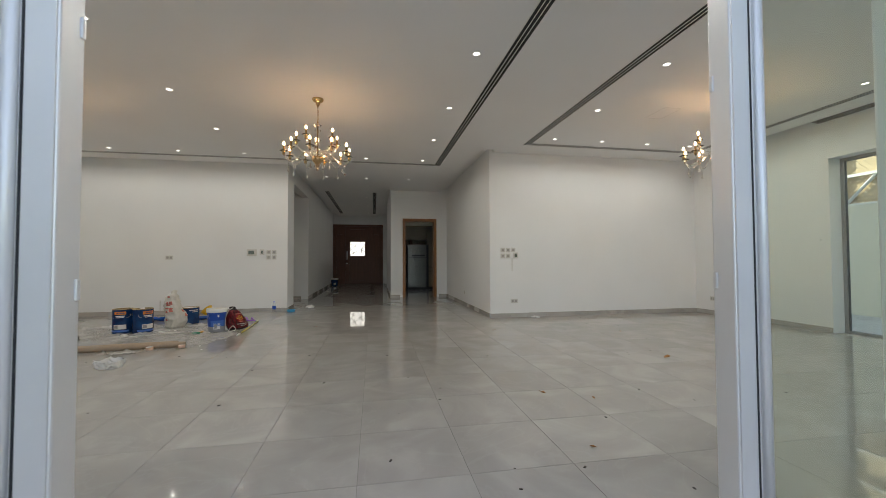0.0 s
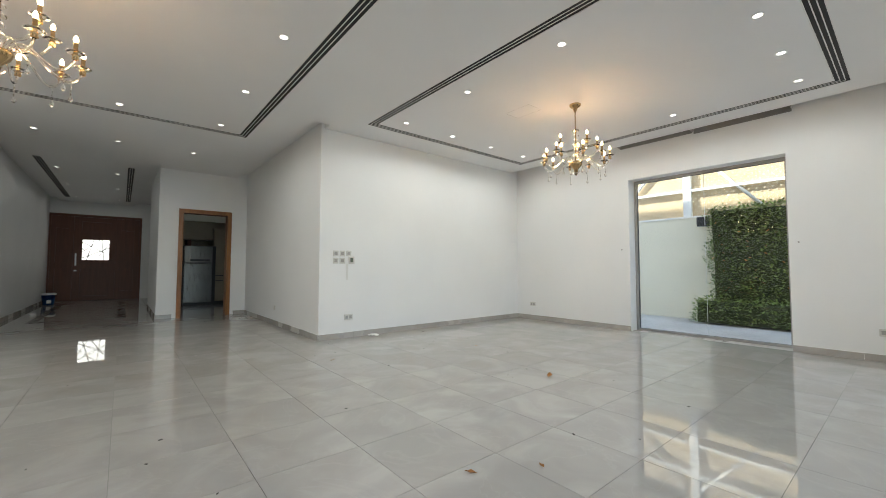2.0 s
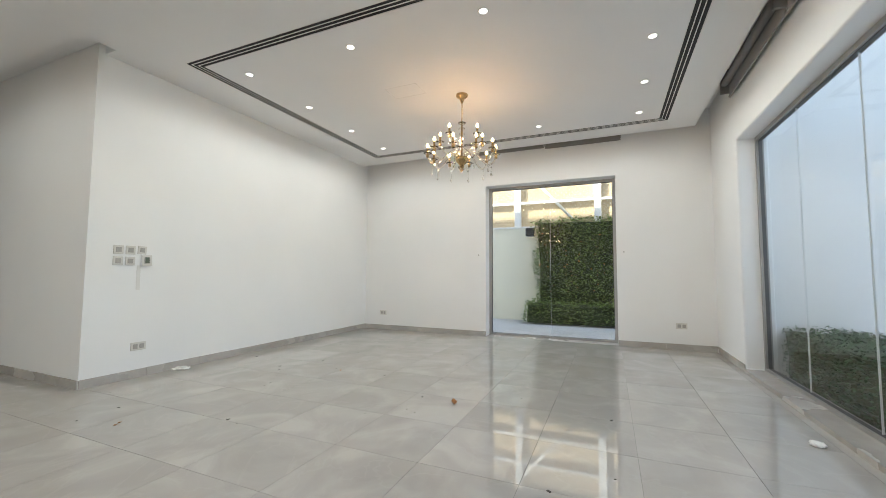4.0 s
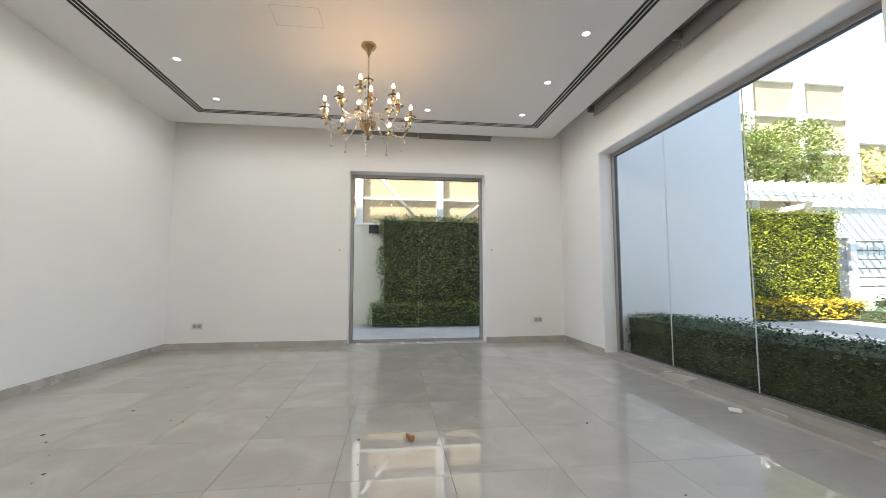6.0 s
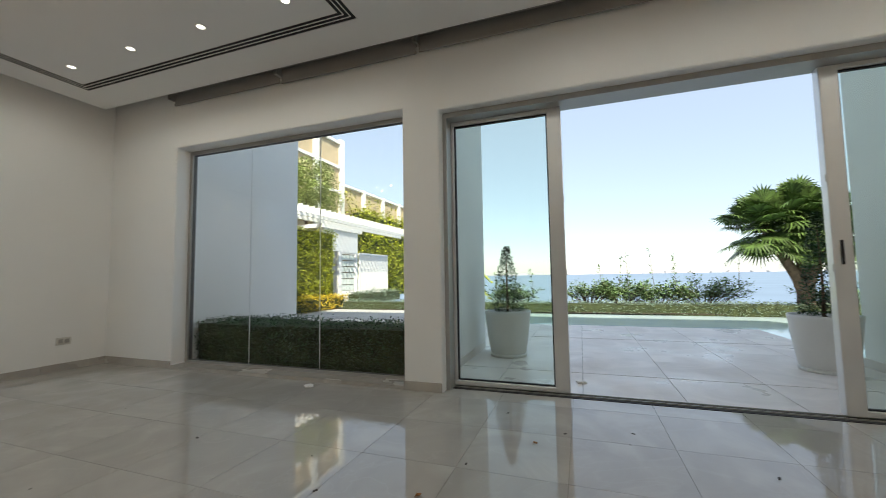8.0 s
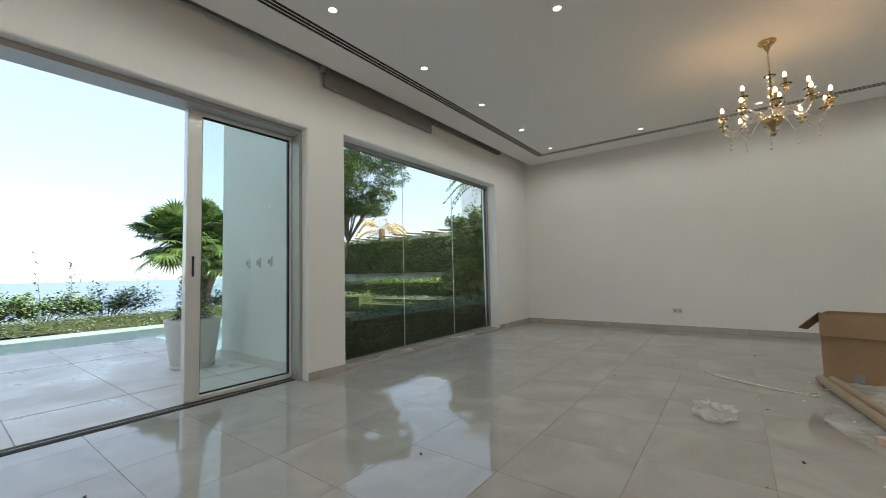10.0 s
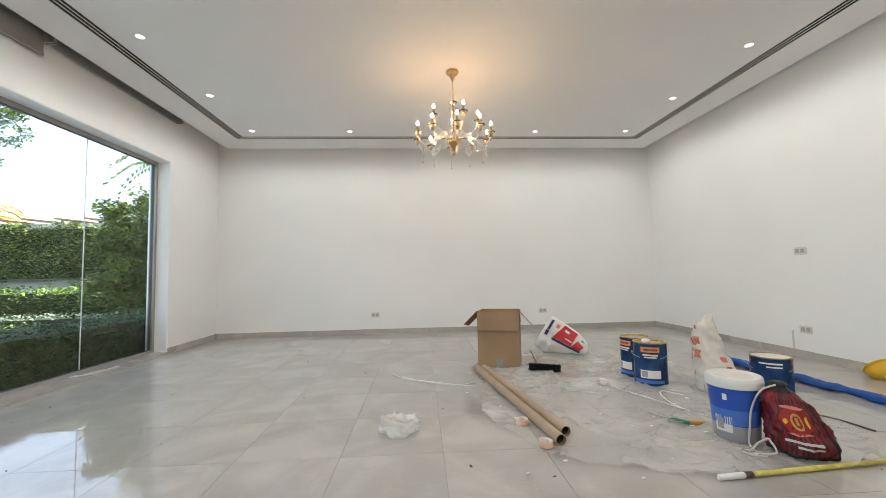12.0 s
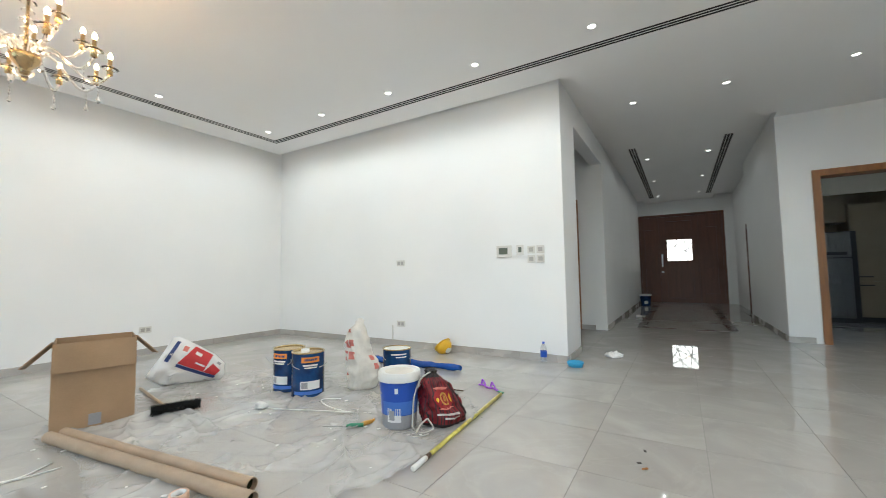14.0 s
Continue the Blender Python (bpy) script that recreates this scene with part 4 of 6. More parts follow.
def wall_plate(name, m, w, h, label, cat, cells=1, dark=False, tilt=0):
    """A plate on a wall: local x along the wall, local -y into the room."""
    ob = thing(name, label, cat, m @ pose(0, 0, 0, 0, tilt, 0), group="wall switches and sockets")
    part("plate", bbox(-w / 2, w / 2, -0.010, 0.0, -h / 2, h / 2, 0.003), M["socket"], ob)
    for k in range(cells):
        cw = (w - 0.02) / cells
        x = -w / 2 + 0.01 + cw * (k + 0.5)
        part("insert", bbox(x - cw * 0.36, x + cw * 0.36, -0.0135, -0.0095, -h * 0.28, h * 0.28, 0.002), M["socket_dark"] if dark else M["socket"], ob, "worn grey insert" if dark else "")
    return ob


S_WALL = lambda x, y, z: pose(x, y, z)
W_WALL = lambda x, y, z: pose(x, y, z, 0, 0, 90)
E_WALL = lambda x, y, z: pose(x, y, z, 0, 0, -90)
for x in (2.91, 3.02):
    for z in (1.34, 1.225):
        wall_plate("light_switch", S_WALL(x, YNE, z), 0.09, 0.09, "small white plastic light switch, bare of its cover", "light switch", 1, True)
wall_plate("light_switch", S_WALL(3.13, YNE, 1.345), 0.085, 0.085, "small white plastic light switch, bare of its cover", "light switch", 1, True, 4)
ob = wall_plate("thermostat", S_WALL(3.175, YNE - 0.012, 1.235), 0.10, 0.115, "white room thermostat hanging loose from the wall", "thermostat", 1, True, -3)
part("display", bbox(-0.02, 0.02, -0.016, -0.012, -0.03, 0.035), M["screen"], ob)
structure("plaster_patch", bbox(3.09, 3.125, YNE - 0.0025, YNE, 0.92, 1.18), M["white_plastic"], "grey plaster patch below the thermostat", "plaster patch")
for m, lab in ((S_WALL(3.14, YNE, 0.325), 0), (W_WALL(XW, 4.105, 0.335), 0), (W_WALL(XW, 7.13, 0.34), 0), (S_WALL(-3.96, YNW, 0.325), 0), (S_WALL(-3.96, YNW, 1.22), 0), (E_WALL(XE, 6.975, 0.325), 0), (E_WALL(XE, 1.815, 0.35), 0)):
    wall_plate("wall_socket", m, 0.146, 0.086, "double white wall socket with worn grey inserts", "wall socket", 2, True)
ob = wall_plate("alarm_panel", S_WALL(-2.30, YNW, 1.325), 0.21, 0.15, "white alarm panel with a dark display", "control panel", 1)
part("display", bbox(-0.07, 0.05, -0.017, -0.012, -0.035, 0.045, 0.002), M["screen"], ob, "dark grey-green display")
ob = wall_plate("thermostat", S_WALL(-2.085, YNW - 0.008, 1.335), 0.095, 0.13, "white thermostat hanging loose from the wall", "thermostat", 1)
part("display", bbox(-0.02, 0.02, -0.017, -0.012, -0.03, 0.035), M["screen"], ob)
for x in (-1.945, -1.83):
    for z in (1.335, 1.22):
        wall_plate("light_switch", S_WALL(x, YNW, z), 0.095, 0.095, "small white plastic light switch, bare of its cover", "light switch", 1, True)
wall_plate("wall_socket", W_WALL(XP, 9.6, 0.33) @ pose(0, 0, 0, 0, 0, 180), 0.086, 0.086, "single white wall socket on the return wall", "wall socket", 1)
for y, z in ((4.97, 1.45), (2.57, 1.47)):
    structure("wall_hook", bbox(XE - 0.02, XE, y - 0.008, y + 0.008, z - 0.012, z + 0.012, 0.003), M["socket_dark"], "tiny dark metal wall hook", "hook")
structure("cable_duct", bbox(-4.128, -4.112, YNW - 0.012, YNW, 0.07, 0.30), M["socket"], "thin white cable duct", "cable duct")

# ---- outdoors ----
random.seed(11)
ground = [(-400, 400, -9.3, 420)]
structure("ground", plate(IN_XY, ground, [(XW - 0.2, XO - 0.02, 1.06, 20.0), (-1.7, 5.0, -7.25, -4.15), (-6.0, -1.7, -7.25, -1.6)], -0.6, GZ - 0.03), M["paving"], "light grey paved ground round the house", "ground")
structure("water_sea", plate(IN_XY, [(-4000, 4000, -4500, -9.3)], [], -2.2, -1.6), M["sea"], "calm blue sea reaching the horizon", "sea")
structure("water_pool", plate(IN_XY, [(-1.7, 5.0, -7.25, -4.15), (-6.0, -1.7, -7.25, -1.6)], [], -0.9, -0.095), M["pool"], "still turquoise swimming pool water", "pool")
FIN_H = 5.6
for x0, x1, y0, lab in ((2.80, 3.0, -1.14, ""), (-1.86, -1.60, -1.02, ""), (6.2, 6.45, -0.95, "")):
    structure("fin_wall", bbox(x0, x1, y0, YO, -0.05, FIN_H, 0.01), M["render_white"], "tall white rendered fin wall on the terrace", "fin wall")
for x, s in ((2.80, -1), (-1.60, 1)):
    structure("baseboard", bbox(min(x, x + s * 0.012), max(x, x + s * 0.012), -1.02, YO, GZ, 0.07), M["terrace"], "pale stone skirting on the fin wall", "baseboard")
for k, y in enumerate((0.30, 0.02, -0.25)):
    ob = thing("outdoor_switch", "white outdoor switch box on the fin wall", "light switch", pose(-1.6, y, 1.27, 0, 0, 90), group="outdoor switches")
    part("plate", bbox(-0.045, 0.045, -0.022, 0.0, -0.06, 0.06, 0.005), M["white_plastic"], ob)
    part("insert", bbox(-0.025, 0.025, -0.026, -0.02, -0.03, 0.03, 0.002), M["socket_dark"], ob)


def leaves(n, spots, size, seed, droop=0.3):
    """Folded leaf blades at spots: an (n, 3) array. Returns vertices and faces."""
    rng = np.random.default_rng(seed)
    ang, tip = rng.uniform(0, 2 * np.pi, n), rng.uniform(-droop, 0.9, n)
    d = np.stack([np.cos(ang) * np.cos(tip), np.sin(ang) * np.cos(tip), np.sin(tip)], 1)
    s = np.stack([-np.sin(ang), np.cos(ang), rng.uniform(-0.5, 0.5, n)], 1)
    L = size * rng.uniform(0.6, 1.3, n)[:, None]
    v = np.stack([spots, spots + d * L * 0.5 + s * L * 0.28, spots + d * L, spots + d * L * 0.5 - s * L * 0.28], 1).reshape(-1, 3)
    i = np.arange(n)[:, None] * 4
    return v, np.concatenate([i, i + 1, i + 2, i + 3], 1)


def leaf_mesh(name, v, f, material):
    me = bpy.data.meshes.new(name)
    me.from_pydata(v.tolist(), [], f.tolist())
    me.materials.append(material)
    return me


def hedge(name, x0, x1, y0, y1, z0, z1, per, size, material, label, seed, cat="hedge", rough=0.05, gaps=0.0, faces="xXyYZ"):
    """A clipped hedge: a dark core coloured as inner shade, and leaves over its sides and top."""
    rng = np.random.default_rng(seed)
    ob = thing(name, label, cat)
    i = size * 0.6
    sides = {"x": (y1 - y0) * (z1 - z0), "X": (y1 - y0) * (z1 - z0), "y": (x1 - x0) * (z1 - z0), "Y": (x1 - x0) * (z1 - z0), "Z": (x1 - x0) * (y1 - y0)}
    spots = []
    for f in faces:
        n = int(sides[f] * per)
        u, w = rng.uniform(0, 1, n), rng.uniform(0, 1, n)
        X, Y, Z = x0 + (x1 - x0) * u, y0 + (y1 - y0) * u, z0 + (z1 - z0) * w
        if f in "xX":
            p = np.stack([np.full(n, x0 if f == "x" else x1), Y, Z], 1)
        elif f in "yY":
            p = np.stack([X, np.full(n, y0 if f == "y" else y1), Z], 1)
        else:
            p = np.stack([X, y0 + (y1 - y0) * w, np.full(n, z1)], 1)
        spots.append(p)
    p = np.concatenate(spots)
    lump = np.array([noise.noise(Vector(q) * 1.7) + 0.5 * noise.noise(Vector(q) * 5.0) for q in p])
    keep = lump > (gaps - 1.2 if gaps == 0 else gaps)
    p, lump = p[keep], lump[keep]
    c = np.array([(x0 + x1) / 2, (y0 + y1) / 2, (z0 + z1) / 2])
    p = p + rng.normal(0, rough * 0.5, p.shape) + (p - c) / np.maximum(np.linalg.norm(p - c, axis=1), 0.1)[:, None] * (lump * rough * 2.0)[:, None]
    p[:, 2] = np.maximum(p[:, 2], z0 + 0.01)
    v, f = leaves(len(p), p, size, seed + 1)
    fol = new("foliage", leaf_mesh("foliage", v, f, material))
    fol.parent = ob
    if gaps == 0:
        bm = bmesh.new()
        # solid block whose dark colour stands in for shade behind the leaves
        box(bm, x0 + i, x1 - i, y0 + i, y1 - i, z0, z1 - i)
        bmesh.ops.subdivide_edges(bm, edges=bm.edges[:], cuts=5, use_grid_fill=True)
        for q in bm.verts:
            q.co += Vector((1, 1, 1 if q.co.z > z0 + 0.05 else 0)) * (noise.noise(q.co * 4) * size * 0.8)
        part("core", bm, M["core"], ob, "dark solid core, coloured as the shade among the twigs")
    return ob


def crown(blobs, per, size, seed, droop=0.4):
    rng = np.random.default_rng(seed)
    spots = []
    for (x, y, z), r, squash in blobs:
        n = int(per * r * r)
        d = rng.normal(0, 1, (n, 3))
        d /= np.linalg.norm(d, axis=1)[:, None]
        spots.append(np.array([x, y, z]) + d * (r * rng.uniform(0.35, 1.08, n) ** 0.6)[:, None] * np.array([1, 1, squash]))
    p = np.concatenate(spots)
    lump = np.array([noise.noise(Vector(q) * 2.6) for q in p])
    p = p[lump > -0.12]
    return leaves(len(p), p, size, seed + 1, droop)


def tree(name, x, y, label, trunk, blobs, per, size, material, seed, r=0.06, droop=0.4):
    ob = thing(name, label, "tree", pose(x, y, GZ - 0.03))
    bm = bmesh.new()
    tube(bm, trunk, [r * (1 - 0.6 * k / (len(trunk) - 1)) for k in range(len(trunk))], 8)
    top = Vector(trunk[-2])
    for c, rr, _ in blobs:
        c = Vector(c)
        midp = (top + c) / 2 + Vector((0.05, 0.03, 0.1))
        tube(bm, [top, midp, c], [r * 0.4, r * 0.28, r * 0.1], 6)
    part("trunk", bm, M["bark"], ob)
    v, f = crown(blobs, per, size, seed, droop)
    fol = new("crown", leaf_mesh("crown", v, f, material))
    fol.parent = ob
    return ob


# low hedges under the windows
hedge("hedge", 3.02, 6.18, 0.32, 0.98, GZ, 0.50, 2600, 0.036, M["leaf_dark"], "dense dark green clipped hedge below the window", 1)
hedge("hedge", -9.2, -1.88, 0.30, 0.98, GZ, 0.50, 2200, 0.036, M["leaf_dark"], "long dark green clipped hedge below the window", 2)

# east garden wall, lattice and ivy
structure("garden_wall_east", bbox(10.58, 10.8, -7.8, 8, -0.1, 2.29), M["render_cream"], "cream rendered garden wall", "garden wall")
structure("garden_wall_cap", bbox(10.56, 10.82, -3.0, 8, 2.29, 2.33), M["white_wood"], "white coping on the garden wall", "coping")
hedge("ivy_hedge", 10.16, 10.6, -3.6, 4.40, GZ, 2.38, 1000, 0.07, M["leaf_ivy"], "tall green ivy hedge with a few orange flowers", 3, rough=0.09, faces="xYZ")
hedge("ivy_hedge", 9.85, 10.2, -3.6, 4.64, GZ, 0.42, 900, 0.07, M["leaf_ivy"], "low green shrub row at the foot of the ivy", 4, rough=0.08, faces="xYZ")
rng = np.random.default_rng(9)
p = np.stack([np.full(80, 10.02), rng.uniform(1.0, 4.4, 80), rng.uniform(0.5, 2.1, 80)], 1)
v, f = leaves(80, p, 0.06, 8)
tagged(new("ivy_flowers", leaf_mesh("ivy_flowers", v, f, M["orange"])), "small orange flowers scattered in the ivy", "flowers", kind="stuff")

structure("neighbour_wall", bbox(12.9, 13.15, -1.6, 9, -0.1, 4.6), M["render_beige"], "beige rendered wall of the next plot behind the lattice", "garden wall")
fence = thing("lattice_fence", "white timber fence with beige diagonal lattice on the wall", "fence")
for y in (6.92, 4.97, 3.02, 1.07, -0.88, -2.83):
    part("post", bbox(10.60, 10.70, y - 0.08, y + 0.08, 2.33, 4.4), M["white_wood"], fence)
for z in (2.95, 3.62, 4.3):
    part("rail", bbox(10.615, 10.68, -2.83, 6.92, z - 0.03, z + 0.03), M["white_wood"], fence)
for a, b in (((4.89, 3.95), (3.47, 2.33)), ((2.60, 2.33), (1.15, 3.6)), ((6.84, 2.33), (5.2, 4.1)), ((0.99, 3.95), (-0.5, 2.33))):
    part("brace", tube(bmesh.new(), [(10.65, a[0], a[1]), (10.65, b[0], b[1])], 0.035, 4), M["white_wood"], fence)
bm = bmesh.new()
k, step = -8.0, 0.135
while k < 14.5:
    for s in (1, -1):
        y0, y1, z0, z1 = -2.83, 6.92, 2.33, 4.3
        # strip along y + s*z = k
        lo, hi = max(z0, min((k - y) * s for y in (y0, y1))), min(z1, max((k - y) * s for y in (y0, y1)))
        if hi > lo + 0.02:
            d = 0.046
            x = 10.70 + 0.012 * (s > 0)
            q = [(k - s * lo - d, lo), (k - s * lo + d, lo), (k - s * hi + d, hi), (k - s * hi - d, hi)]
            f0 = [bm.verts.new((x, y, z)) for y, z in q]
            f1 = [bm.verts.new((x + 0.01, y, z)) for y, z in q]
            bm.faces.new(f0), bm.faces.new(f1[::-1])
            for a in range(4):
                bm.faces.new((f0[a], f1[a], f1[(a + 1) % 4], f0[(a + 1) % 4]))
    k += step
tagged(part("lattice", bm, M["lattice"], fence, "beige diagonal lattice strips"), kind="stuff")
lamp = thing("wall_lamp", "square dark grey outdoor wall lamp beside the ivy", "wall lamp", pose(10.58, 4.62, 2.17))
part("housing", bbox(-0.16, 0.0, -0.11, 0.11, -0.10, 0.11, 0.01), M["black"], lamp)
part("lens", bbox(-0.14, -0.02, -0.09, 0.09, -0.106, -0.099), M["glass_block"], lamp)

# gatehouse, pergola and tall fences to the south-east
hedge("ivy_hedge", 10.2, 10.7, -7.75, -3.9, GZ, 2.75, 1300, 0.07, M["leaf_yellow"], "sunlit yellow-green ivy wall beside the gatehouse", 21, rough=0.12, faces="xyYZ")
hedge("flower_bed", 9.75, 10.2, -7.9, -4.2, GZ, 0.38, 520, 0.09, M["leaf_gold"], "golden yellow flower bed below the ivy wall", 22, "flower bed", rough=0.1, faces="xyYZ")
hedge("hedge", 9.9, 10.5, -12.9, -9.0, GZ, 0.42, 260, 0.08, M["leaf_grey"], "pale green clipped hedge in front of the gate", 23, rough=0.07, faces="xyYZ")
gate = thing("gatehouse", "small white gatehouse with a glass block window", "gatehouse")
part("wall", plate(IN_YZ, [(-10.2, -7.75, GZ - 0.03, 3.0)], [(-8.78, -7.9, -0.1, 2.15), (-10.05, -8.95, 0.45, 2.12)], 10.7, 11.0), M["render_white"], gate)
part("side_wall", bbox(11.0, 13.0, -10.2, -10.0, GZ - 0.03, 3.0), M["render_white"], gate)
part("roof", bbox(10.6, 13.2, -10.4, -7.6, 3.0, 3.15), M["render_white"], gate)
d = part("door", bbox(10.8, 10.86, -8.78, -7.9, GZ, 2.15), M["grey_print"], gate, "grey metal door")
for j in range(6):
    part("pane", bbox(10.78, 10.805, -8.30, -7.97, 0.25 + 0.3 * j, 0.5 + 0.3 * j), M["glass_block"], d)
win = part("window", plate(IN_YZ, [(-10.05, -8.95, 0.45, 2.12)], [(-9.99, -9.01, 0.51, 2.06)], 10.72, 10.82), M["white_wood"], gate)
for j in range(6):
    for i in range(5):
        part("glass_block", bbox(10.74, 10.80, -9.98 + 0.195 * i, -9.98 + 0.195 * i + 0.165, 0.53 + 0.255 * j, 0.53 + 0.255 * j + 0.215), M["glass_block"], win)
gt = thing("metal_gate", "white corrugated metal sliding gate", "gate")
part("gate_frame", plate(IN_YZ, [(-12.9, -10.25, 0.02, 2.16)], [(-12.82, -10.33, 0.1, 2.08)], 10.62, 10.70), M["white_wood"], gt)
for j in range(25):
    y = -12.82 + 0.0996 * j
    part("board", bbox(10.64, 10.67, y + 0.012, y + 0.088, 0.1, 2.08), M["white_wood"], gt)
perg = thing("pergola", "white timber pergola with projecting slats", "pergola")
part("beam", bbox(10.62, 10.72, -14.5, -3.2, 3.15, 3.4), M["white_wood"], perg)
part("beam", bbox(9.95, 10.02, -14.2, -3.2, 3.14, 3.26), M["white_wood"], perg)
for j in range(38):
    y = -14.3 + 0.295 * j
    part("slat", bbox(9.55, 10.95, y - 0.015, y + 0.015, 3.31, 3.42), M["white_wood"], perg)
part("post", bbox(10.62, 10.78, -3.4, -3.2, GZ - 0.03, 3.2), M["white_wood"], perg)
tall = thing("lattice_screen", "tall cream lattice screen with white posts behind the pergola", "fence")
for y in (-12.4, -10.3, -8.2, -6.1, -4.0, -1.9):
    part("post", bbox(12.95, 13.2, y - 0.15, y + 0.15, GZ - 0.03, 8.3), M["white_wood"], tall)
for z in (4.2, 5.5, 6.8, 8.1):
    part("rail", bbox(13.0, 13.12, -12.4, -1.9, z - 0.07, z + 0.07), M["white_wood"], tall)
part("panel", bbox(13.12, 13.16, -12.4, -1.9, 0.3, 8.2), M["lattice"], tall, "cream lattice panels")
low = thing("lattice_screen", "lower cream lattice screen overgrown with ivy", "fence")
for j in range(5):
    part("post", bbox(12.95, 13.15, -14.6 - 2.3 * j - 0.1, -14.6 - 2.3 * j + 0.1, GZ - 0.03, 6.05), M["white_wood"], low)
part("rail", bbox(13.0, 13.12, -24, -12.55, 5.9, 6.02), M["white_wood"], low)
part("panel", bbox(13.13, 13.16, -24, -12.56, 0.3, 5.9), M["lattice"], low)
hedge("ivy_hedge", 12.3, 12.95, -24, -12.9, GZ, 4.6, 240, 0.16, M["leaf_yellow"], "tall sunlit ivy on the lower screen", 24, rough=0.3, faces="xyYZ")
hedge("ivy_hedge", 12.5, 12.95, -24, -10.5, 2.4, 5.3, 60, 0.16, M["leaf_yellow"], "climbing ivy at the top of the lower screen", 25, rough=0.3, gaps=0.15, faces="xZ")
tree("tree", 11.9, -8.4, "yellow-green bushy tree behind the pergola", [(0, 0, 0), (0, 0.1, 1.8), (0.05, 0.1, 3.4), (0, 0, 4.2)], [((0, 0, 5.0), 1.2, 0.9), ((0, 1.3, 4.6), 1.1, 0.9), ((0.1, -1.1, 4.4), 0.8, 0.8), ((0, 2.6, 5.2), 1.1, 1.0)], 9000, 0.085, M["leaf_soft"], 31, 0.1, droop=-0.1)

# terrace plants
POT = [(0, 0.0), (0.215, 0.0), (0.222, 0.03), (0.24, 0.06), (0.275, 0.3), (0.305, 0.62), (0.312, 0.66), (0.315, 0.70), (0.295, 0.70), (0.285, 0.64), (0.0, 0.62)]


def potted(x, y, top, r, per, material, label, seed, full=0.5):
    ob = thing("potted_plant", label, "potted plant", pose(x, y, GZ, 0, 0, seed * 30))
    part("saucer", lathe(bmesh.new(), [(0, 0.0), (0.24, 0.0), (0.25, 0.035), (0.235, 0.04), (0, 0.04)], 28), M["pot"], ob)
    part("pot", lathe(bmesh.new(), [(a, b * 0.86 + 0.005) for a, b in POT], 32), M["pot"], ob, "tall tapered grey-white pot")
    part("soil", lathe(bmesh.new(), [(0.284, 0.555), (0, 0.57)], 20), M["soil"], ob)
    part("stem", tube(bmesh.new(), [(0, 0, 0.5), (0.01, 0, 0.9), (0, 0, top * 0.92)], [0.02, 0.014, 0.005], 7), M["bark"], ob)
    rng = np.random.default_rng(seed)
    n = per
    h = rng.uniform(0, 1, n) ** 1.3
    rad = r * (1 - h ** 1.3 * 0.85) * rng.uniform(0.15, 1.0, n) ** full
    a = rng.uniform(0, 2 * np.pi, n)
    p = np.stack([rad * np.cos(a), rad * np.sin(a), 0.60 + h * (top - 0.62)], 1)
    v, f = leaves(n, p, 0.035, seed + 3)
    o = new("foliage", leaf_mesh("foliage", v, f, material))
    o.parent = ob
    return ob


potted(2.36, -0.62, 1.50, 0.24, 2600, M["leaf_dark"], "cone-shaped dark shrub in a tall white pot", 3)
potted(-1.10, -0.66, 1.75, 0.22, 3400, M["leaf_dark"], "slim dark green shrub in a tall white pot", 5)


def fan_palm(x, y, h, r, label, seed, n=85):
    """A clump of leaning trunks, each with a round head of fan leaves."""
    ob = thing("fan_palm", label, "palm", pose(x, y, GZ - 0.03))
    rnd = random.Random(seed)
    heads = ((0.55, 0.1, h * 0.66), (-0.25, 0.0, h * 0.72), (-0.75, 0.15, h * 0.60))
    for k, (dx, dy, top) in enumerate(heads):
        foot = -0.35 + 0.12 * k
        part("trunk", tube(bmesh.new(), [(foot, dy, 0), (foot + (dx - foot) * 0.3, dy, top * 0.4), (dx, dy, top)], [0.17, 0.12, 0.11], 10), M["bark"], ob, "fibrous brown palm trunk")
        bm = bmesh.new()
        for j in range(n):
            az, el = rnd.uniform(0, 2 * math.pi), rnd.uniform(-0.75, 1.45)
            out = Vector((math.cos(az) * math.cos(el), math.sin(az) * math.cos(el), math.sin(el)))
            base = Vector((dx, dy, top - 0.05))
            hub = base + out * r * rnd.uniform(0.34, 0.62) - Vector((0, 0, 0.08 * r))
            tube(bm, [base, (base + hub) / 2 + Vector((0, 0, 0.04)), hub], 0.008, 4)
            side = out.cross(Vector((0, 0, 1))).normalized()
            nrm = side.cross(out)
            L = r * rnd.uniform(0.32, 0.44)
            blades = 22
            for i in range(blades):
                a = (i / (blades - 1) - 0.5) * 3.9
                d = (out * math.cos(a) + side * math.sin(a)).normalized()
                tipv = hub + d * L * (1 - 0.2 * abs(a) / 1.8) - Vector((0, 0, 0.10 * L + 0.25 * L * rnd.random()))
                w = nrm.cross(d).normalized() * L * 0.05
                midv = hub + d * L * 0.55
                bm.faces.new([bm.verts.new(c) for c in (hub, midv + w, tipv, midv - w)])
        part("crown", bm, M["leaf_palm"], ob, "round head of green fan leaves")
    return ob


fan_palm(-3.75, -7.75, 3.5, 1.38, "clump of green fan palms behind the pool", 4)

hedge("hedge", -7.5, 9.5, -7.9, -7.22, -0.09, 0.22, 620, 0.05, M["leaf_grey"], "low pale clipped hedge beyond the pool", 41, rough=0.05, faces="YyZxX")
structure("sea_wall", bbox(-60, 60, -9.5, -9.3, -2.2, 0.02), M["render_cream"], "low cream sea wall", "sea wall")
